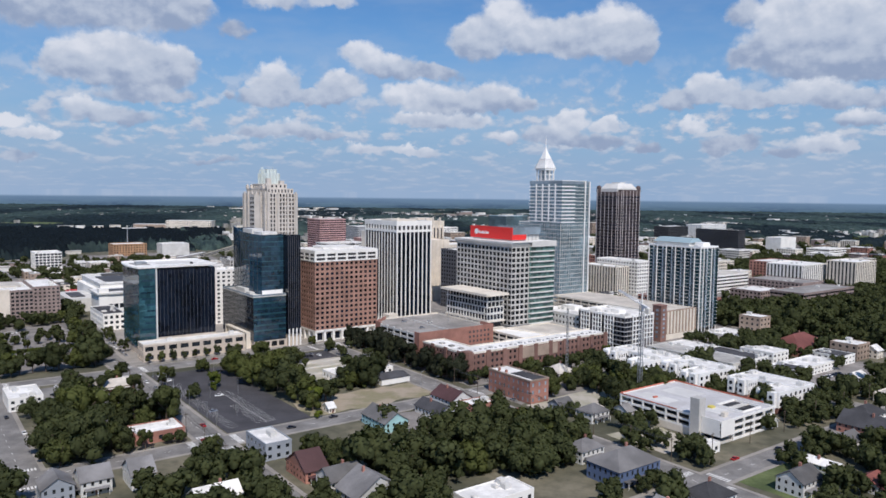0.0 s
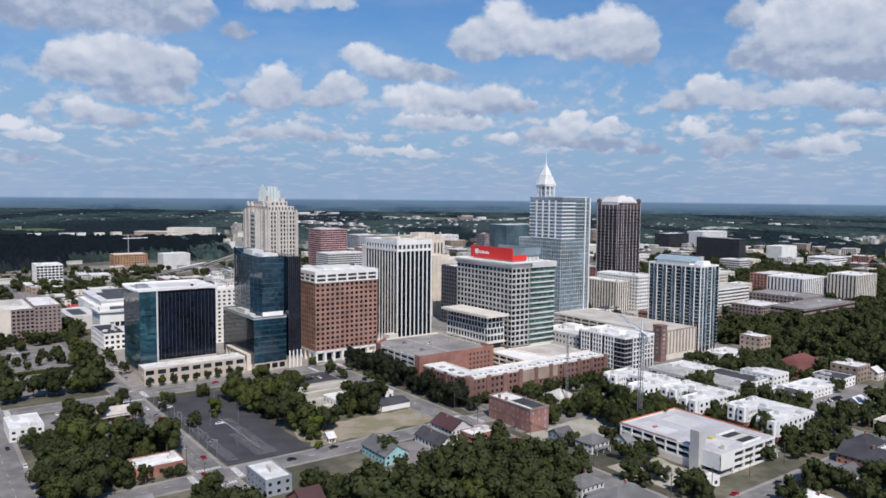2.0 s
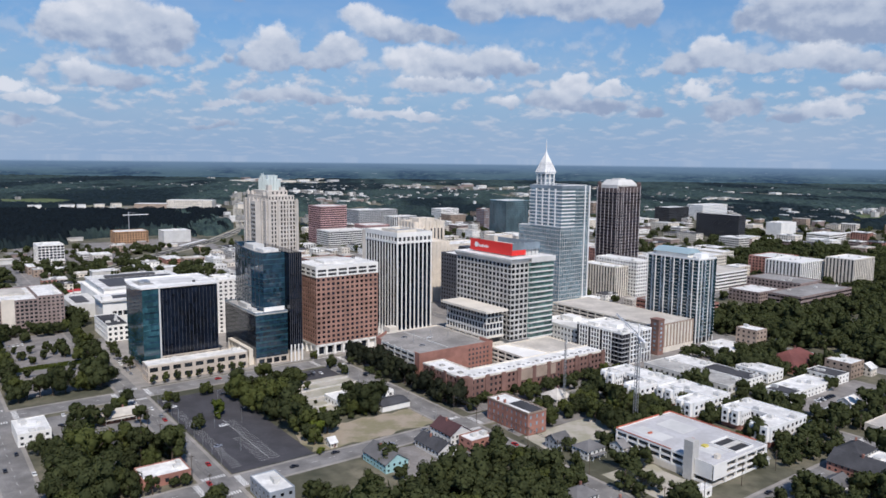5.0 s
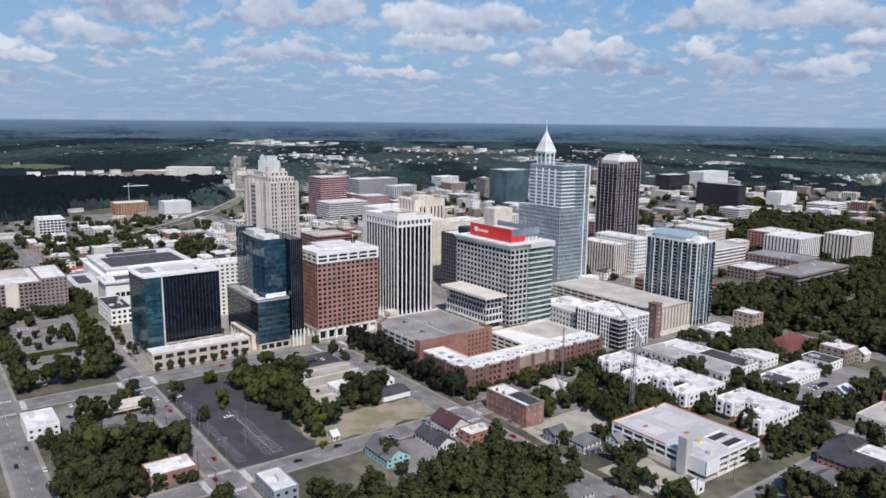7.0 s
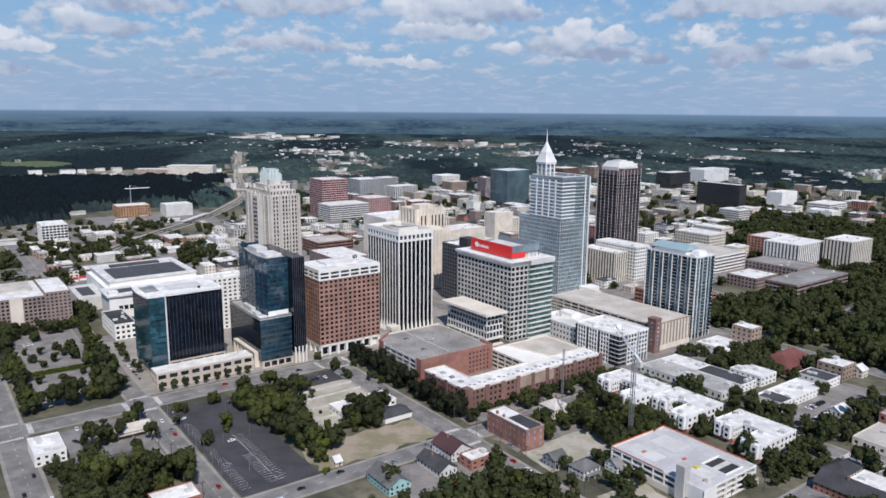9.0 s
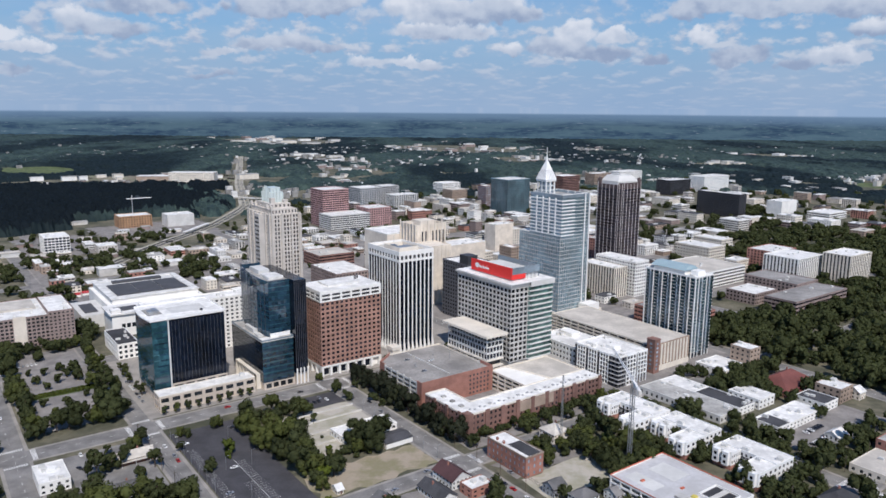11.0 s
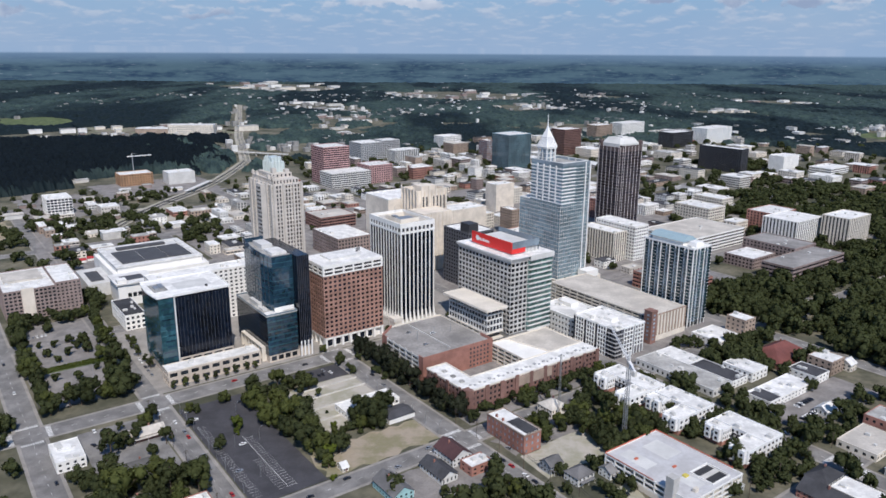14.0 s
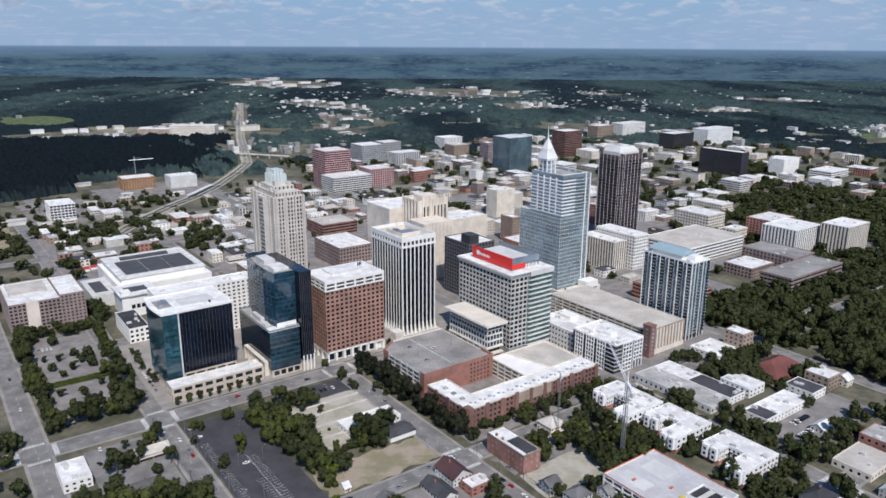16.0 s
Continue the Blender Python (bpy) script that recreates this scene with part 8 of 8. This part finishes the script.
# ---- railway, viaduct ----
rail = Geo()
points = RAIL
for (a, b), (c, d) in zip(points, points[1:]):
    n = Vector((c - a, d - b, 0)).normalized()
    p = Vector((-n.y, n.x, 0))
    for off, half in ((0, 12),):
        q = [Vector((a, b, 0)) - p * half - n * 3, Vector((c, d, 0)) - p * half + n * 3, Vector((c, d, 0)) + p * half + n * 3, Vector((a, b, 0)) + p * half - n * 3]
        rail.prism([(w.x, w.y) for w in q], 0, 1.2)
structure("road_railway", rail, "gravel", "pale gravel railway bed curving away", category="railway")
track = Geo()
for (a, b), (c, d) in zip(points, points[1:]):
    n = Vector((c - a, d - b, 0)).normalized()
    p = Vector((-n.y, n.x, 0))
    for off in (-8, -5, 1, 4):
        track.beam((a + p.x * off, b + p.y * off, 1.35), (c + p.x * off, d + p.y * off, 1.35), 0.5)
structure("trim_rails", track, "dark_metal", "dark rails on the railway bed", category="railway")
bridge = thing("road_bridge", at(604, 1641, 0, -53.6), "pale concrete road bridge over the railway", "bridge")
part("deck", Geo().box(-40, 140, 0, 9, 6, 7.5), "concrete", bridge)
for k in range(6):
    part("pier", Geo().box(-30 + k * 30, -27 + k * 30, 2, 7, 0, 6), "concrete", bridge)
structure("road_highway", Geo().prism([(100, 900), (118, 900), (158, 1207), (166, 1540), (148, 1540), (138, 1207)], -0.02, 0.12), "asphalt_old", "broad pale approach road", category="road")
platform = thing("station_platform", at(402, 1248, 0, 48.5), "long white station platform roof beside the tracks", "station")
part("platform", Geo().box(-40, 60, 8, 13, 0, 1.6), "concrete", platform)
part("roof", Geo().box(-40, 60, 7, 14, 6, 6.6), "roof_white", platform)
for k in range(9):
    part("post", Geo().box(-38 + k * 12, -37.4 + k * 12, 10, 10.6, 1.6, 6), "steel", platform)
slab = thing("beige_slab", at(585, 2060, 0, -33.9), "long beige block on the cleared ground", "building")
punched(slab, 0, 122, 0, 40, 0, 33, 26, 8, 7, "cream", "glass", 0.6, 0.6, 0.4, 0)
part("roof", Geo().box(0.3, 121.7, 0.3, 39.7, 33, 33.4), "roof_white", slab)
part("wing", Geo().box(-90, -0.2, 8, 44, 0, 22), "tan_brick", slab, "lower tan brick wing")
part("wing_roof", Geo().box(-90.5, 0, 7.5, 44.5, 22, 22.6), "roof_white", slab)
for k in range(3):
    t = thing("red_marquee", at(132 + k * 9, 884 + k * 4), "small pavilion with a red cloth roof", "pavilion", "red pavilions")
    part("wall", Geo().box(0, 7, 0, 9, 0, 3), "white_wall", t)
    part("roof", Geo().gable(0, 7, 0, 9, 3.02, 1.4, 0.3), "red_cloth", t)

# ---- masts, crane, poles ----
mast = thing("lattice_mast", at(325, 311), "tall thin steel lattice mast among trees", "mast")
g = Geo()
for x, y in ((-0.6, -0.6), (0.6, -0.6), (0.6, 0.6), (-0.6, 0.6)):
    g.beam((x, y, 0), (x * 0.5, y * 0.5, 46), 0.09)
for k in range(22):
    s = 0.6 * (1 - k / 46)
    g.beam((-s, -s, k * 2.1), (s, -s, k * 2.1 + 2.1), 0.05).beam((s, s, k * 2.1), (-s, s, k * 2.1 + 2.1), 0.05).beam((-s, s, k * 2.1), (-s, -s, k * 2.1 + 2.1), 0.05)
part("lattice", g, "steel", mast)
for k in range(3):
    part("antenna", Geo().box(-0.9 + k * 0.7, -0.6 + k * 0.7, -1.0, -0.8, 40 + k, 42.5 + k), "white_panel", mast)

crane = thing("building_crane", at(339, 267), "pale lattice tower crane standing among trees", "crane")
g = Geo()
for x, y in ((-0.9, -0.9), (0.9, -0.9), (0.9, 0.9), (-0.9, 0.9)):
    g.beam((x, y, 0), (x, y, 52), 0.16)
for k in range(26):
    g.beam((-0.9, -0.9, k * 2), (0.9, -0.9, k * 2 + 2), 0.09).beam((-0.9, 0.9, k * 2 + 2), (-0.9, -0.9, k * 2), 0.09)
part("tower", g, "steel", crane)
along = Vector((39, 50, 0)).normalized()
side = Vector((-along.y, along.x, 0))
g = Geo()
a, b = Vector((0, 0, 52.5)), along * 62 + Vector((0, 0, 52.5))
chords = (side * 0.8, side * -0.8, Vector((0, 0, 1.7)))
for off in chords:
    g.beam(a + off, b + off * 0.5, 0.16)
for k in range(24):
    p, q = a.lerp(b, k / 24), a.lerp(b, (k + 1) / 24)
    f, h = 1 - 0.5 * k / 24, 1 - 0.5 * (k + 1) / 24
    g.beam(p + chords[0] * f, q + chords[2] * h, 0.09).beam(p + chords[1] * f, q + chords[2] * h, 0.09).beam(p + chords[0] * f, q + chords[1] * h, 0.09)
part("jib", g, "white_panel", crane, "long white lattice jib")
part("counter_jib", Geo().beam(a, a - along * 15, 0.7), "white_panel", crane)
part("counterweight", Geo().box(-1.2, 1.2, -1.2, 1.2, 0, 3).mesh("counterweight", "concrete"), "concrete", crane, place=tuple(-along * 14 + Vector((0, 0, 49.6))))
part("peak", Geo().beam((0, 0, 52), (0, 0, 60), 0.3), "white_panel", crane)
part("tie_bar", Geo().beam((0, 0, 59.8), along * 40 + Vector((0, 0, 53.6)), 0.06), "steel", crane)
part("tie_bar", Geo().beam((0, 0, 59.8), -along * 14 + Vector((0, 0, 53)), 0.06), "steel", crane)
part("cabin", Geo().box(-1.4, 0.6, -2.4, -0.95, 49.4, 51.8), "white_panel", crane)

far_crane = thing("building_crane", at(330, 1400), "distant pale tower crane over the building site", "crane")
part("tower", Geo().box(-0.7, 0.7, -0.7, 0.7, 0, 46), "steel", far_crane)
part("jib", Geo().beam((-9, 0, 46.6), (34, 0, 46.6), 0.6), "white_panel", far_crane)
part("peak", Geo().beam((0, 0, 46), (0, 0, 52), 0.4), "white_panel", far_crane)
part("tie_bar", Geo().beam((0, 0, 51.8), (22, 0, 47.2), 0.15), "steel", far_crane)

pole_wood = Geo().tube(0, 0, 0, 11, 0.18, 0.13, 6).mesh("pole", "bark")
pole_arm = Geo().box(-1.2, 1.2, -0.08, 0.08, 10.0, 10.2).box(-0.5, 0.5, -0.08, 0.08, 9.1, 9.25).mesh("cross_arm", "bark")


def utility_pole(u, v):
    t = thing("utility_pole", at(u, v), "weathered wooden utility pole with a cross arm", "utility pole", "utility poles")
    part("pole", pole_wood, "bark", t)
    part("cross_arm", pole_arm, "bark", t)


for k in range(9):
    utility_pole(105, 265 + k * 26)
for k in range(8):
    utility_pole(264, 190 + k * 22)
for k in range(7):
    utility_pole(285 + k * 30, 184)
lamp_pole = Geo().tube(0, 0, 0, 8.5, 0.12, 0.08, 6).mesh("pole", "steel")
lamp_head = Geo().beam((0, 0, 8.4), (1.8, 0, 8.9), 0.05).box(1.5, 2.3, -0.15, 0.15, 8.8, 8.95).mesh("lamp_head", "steel")
for k in range(9):
    for u, v, turn in ((122, 350 + k * 14, 180), (247.5, 340 + k * 15, 0)):
        t = thing("street_lamp", at(u, v, 0, turn), "grey steel street lamp on the pavement", "street lamp", "street lamps")
        part("pole", lamp_pole, "steel", t)
        part("lamp_head", lamp_head, "steel", t)
for u, v in ((136, 400), (152, 400), (136, 360), (152, 440), (70, 600), (88, 560)):
    t = thing("street_lamp", at(u, v), "grey steel lamp in a car park", "street lamp", "street lamps")
    part("pole", lamp_pole, "steel", t)
    part("lamp_head", lamp_head, "steel", t)

# ---- cars ----


def car_meshes(color):
    body = Geo().prism([(-2.25, -0.85), (-2.1, -0.92), (2.0, -0.92), (2.25, -0.8), (2.25, 0.8), (2.0, 0.92), (-2.1, 0.92), (-2.25, 0.85)], 0.28, 0.72)
    body.prism([(-2.2, -0.88), (2.2, -0.86), (2.2, 0.86), (-2.2, 0.88)], 0.72, 0.92, [(-2.1, -0.8), (2.0, -0.78), (2.0, 0.78), (-2.1, 0.8)])
    cab = Geo().prism([(-1.5, -0.8), (0.95, -0.8), (0.95, 0.8), (-1.5, 0.8)], 0.9, 1.42, [(-1.0, -0.65), (0.35, -0.65), (0.35, 0.65), (-1.0, 0.65)])
    top = Geo().prism([(-1.02, -0.66), (0.37, -0.66), (0.37, 0.66), (-1.02, 0.66)], 1.42, 1.47, [(-0.95, -0.6), (0.3, -0.6), (0.3, 0.6), (-0.95, 0.6)])
    body.v, body.f = body.v + top.v, body.f + [tuple(i + len(body.v) for i in f) for f in top.f]
    return body.mesh("body", color), cab.mesh("windows", "glass_black")


CARS = {c: car_meshes(c) for c in ("car_white", "car_dark", "car_silver", "car_red")}
WHEEL = Geo()
ring = [(0.33 * math.cos(k * math.pi / 5), 0.33 + 0.33 * math.sin(k * math.pi / 5)) for k in range(10)]
WHEEL.v = [(x, -0.11, z) for x, z in ring] + [(x, 0.11, z) for x, z in ring]
WHEEL.f = [tuple(range(10)), tuple(reversed(range(10, 20)))] + [(k, 10 + k, 10 + (k + 1) % 10, (k + 1) % 10) for k in range(10)]
WHEEL = WHEEL.mesh("wheel", "rubber")
WORDS = {"car_white": "white", "car_dark": "black", "car_silver": "silver grey", "car_red": "dark red"}


def car(u, v, turn, color, z=0.06):
    t = thing("car", at(u, v, z, turn), f"{WORDS[color]} saloon car on grey asphalt", "car", "cars in the streets")
    body, cab = CARS[color]
    part("body", body, color, t)
    part("window_glass", cab, "glass_black", t)
    for x in (-1.35, 1.4):
        for y in (-0.82, 0.82):
            part("wheel", WHEEL, "rubber", t, place=(x, y, 0))


car_rnd = random.Random(5)
tones = ["car_white", "car_dark", "car_silver", "car_dark", "car_white", "car_red"]
for u, v in ((115.5, 452), (116.5, 436), (116.5, 428), (117, 400), (110, 380), (116, 352), (109, 330), (110, 470)):
    car(u, v, 90, car_rnd.choice(tones))
for u, v in ((250, 330), (250, 300), (260, 292), (260, 284), (260, 272), (260, 264), (250, 252), (256, 420), (258, 440), (252, 455)):
    car(u, v, 90, car_rnd.choice(tones))
for k in range(9):
    car(456 + k * 3.0, 214, 90, car_rnd.choice(tones), 0.09)
for k in range(7):
    car(470 + k * 3.1, 226, 90, car_rnd.choice(["car_dark", "car_white", "car_dark"]), 0.09)
for u, v, c in ((127, 448, "car_white"), (141, 400, "car_white"), (147.5, 425, "car_white"), (127, 462, "car_white"), (161, 455, "car_dark"), (128, 372, "car_silver")):
    car(u, v, 0, c, 0.1)
for u, v in ((70, 470), (74, 466), (40, 420), (33, 400), (44, 388), (36, 560), (43, 590), (36, 620)):
    car(u, v, 90, car_rnd.choice(tones))
for u, v in ((150, 325), (175, 329), (205, 322), (232, 329), (300, 322), (330, 328), (350, 322), (290, 176), (318, 172), (200, 484), (170, 490), (225, 486), (300, 486)):
    car(u, v, 0, car_rnd.choice(tones), 0.07)
for k in range(8):
    car(212 + k * 3.2, 462 if k % 3 else 468, 90, car_rnd.choice(tones), 0.1)
for k in range(5):
    car(60 + k * 3.1, 668, 90, car_rnd.choice(tones), 0.03)
for u, v in ((196, 300), (199, 300), (219, 284), (272, 300), (430, 210), (434, 206)):
    car(u, v, 90, car_rnd.choice(tones), 0.06)

for k in range(6):
    car(123.5, 536 + k * 9 + car_rnd.uniform(-2, 2), 90, car_rnd.choice(tones), 0.1)
for u, v in ((289, 232), (293, 226), (205, 276), (228, 276), (64, 418), (66, 452), (300, 300), (296, 306)):
    car(u, v, car_rnd.uniform(0, 180), car_rnd.choice(tones), 0.06)
for u, v in ((300, 430), (318, 446), (303, 458)):
    car(u, v, 0, car_rnd.choice(tones), 17.8)

# ---- hedges, low walls ----
for k, v in enumerate((585, 588.5, 592)):
    hedge = thing("hedge", at(57, v, 0.24), "clipped green hedge strip across the car park", "hedge", "car park hedges")
    rnd, g, facing = random.Random(90 + k), Geo(), []
    for j in range(34):
        lump, way = crown_data(900 + 40 * k + j, 1.1, 1.7, 40, (0.2, 0.45), 1)
        x, y, z = j * 1.4 + rnd.uniform(-0.3, 0.3), rnd.uniform(-0.25, 0.25), rnd.uniform(-0.5, -0.2)
        n = len(g.v)
        g.v += [(a + x, b + y, c + z) for a, b, c in lump.v]
        g.f += [tuple(n + i for i in f) for f in lump.f]
        facing += way
    me = g.mesh("foliage", "leaf_yellow", True)
    me.normals_split_custom_set_from_vertices(facing)
    part("foliage", me, "leaf_yellow", hedge)
for k, (u0, u1, v) in enumerate(((192, 246, 398), (190, 246, 414), (196, 246, 430), (200, 246, 443))):
    wall = thing("low_wall", at(u0, v, 0.08), "low grey retaining wall of a terrace", "wall", "terrace walls")
    part("wall", Geo().box(0, u1 - u0, 0, 0.5, 0, 1.0), "concrete", wall)
path = Geo()
prev = None
for k in range(16):
    f = k / 15
    u, v = 640 + 90 * f, 350 - 90 * f * f + 20 * math.sin(f * 3)
    if prev:
        a, b = Vector((*prev, 0)), Vector((u, v, 0))
        n = (b - a).normalized()
        p = Vector((-n.y, n.x, 0)) * 3.0
        path.prism([tuple((a - p - n)[:2]), tuple((b - p + n)[:2]), tuple((b + p + n)[:2]), tuple((a + p - n)[:2])], 0, 0.08 + 0.002 * (k % 2))
    prev = (u, v)
structure("pavement_park_path", path, "gravel", "pale gravel path curving through the park", category="path")

# ---- cables between the poles ----


def cables(u0, v0, u1, v1, spans):
    line = thing("overhead_cables", at(0, 0), "thin dark overhead cables sagging between the poles", "cables")
    for off in (-1.1, -0.5, 0.5, 1.1):
        g = Geo()
        du, dv = (off, 0) if u0 == u1 else (0, off)
        for k in range(spans * 4 + 1):
            e, f = k / (spans * 4), (k % 4) / 4
            p, q, z = u0 + (u1 - u0) * e + du, v0 + (v1 - v0) * e + dv, 10.3 - 3.2 * f * (1 - f)
            side = (0.035, 0) if u0 == u1 else (0, 0.035)
            g.v += [(p - side[0], q - side[1], z - 0.035), (p + side[0], q + side[1], z - 0.035), (p + side[0], q + side[1], z + 0.035), (p - side[0], q - side[1], z + 0.035)]
            if k:
                m = 4 * k
                g.f += [(m - 4 + i, m - 4 + (i + 1) % 4, m + (i + 1) % 4, m + i) for i in range(4)]
        part("cable", g, "dark_metal", line)


cables(105, 265, 105, 473, 8)
cables(264, 190, 264, 344, 7)
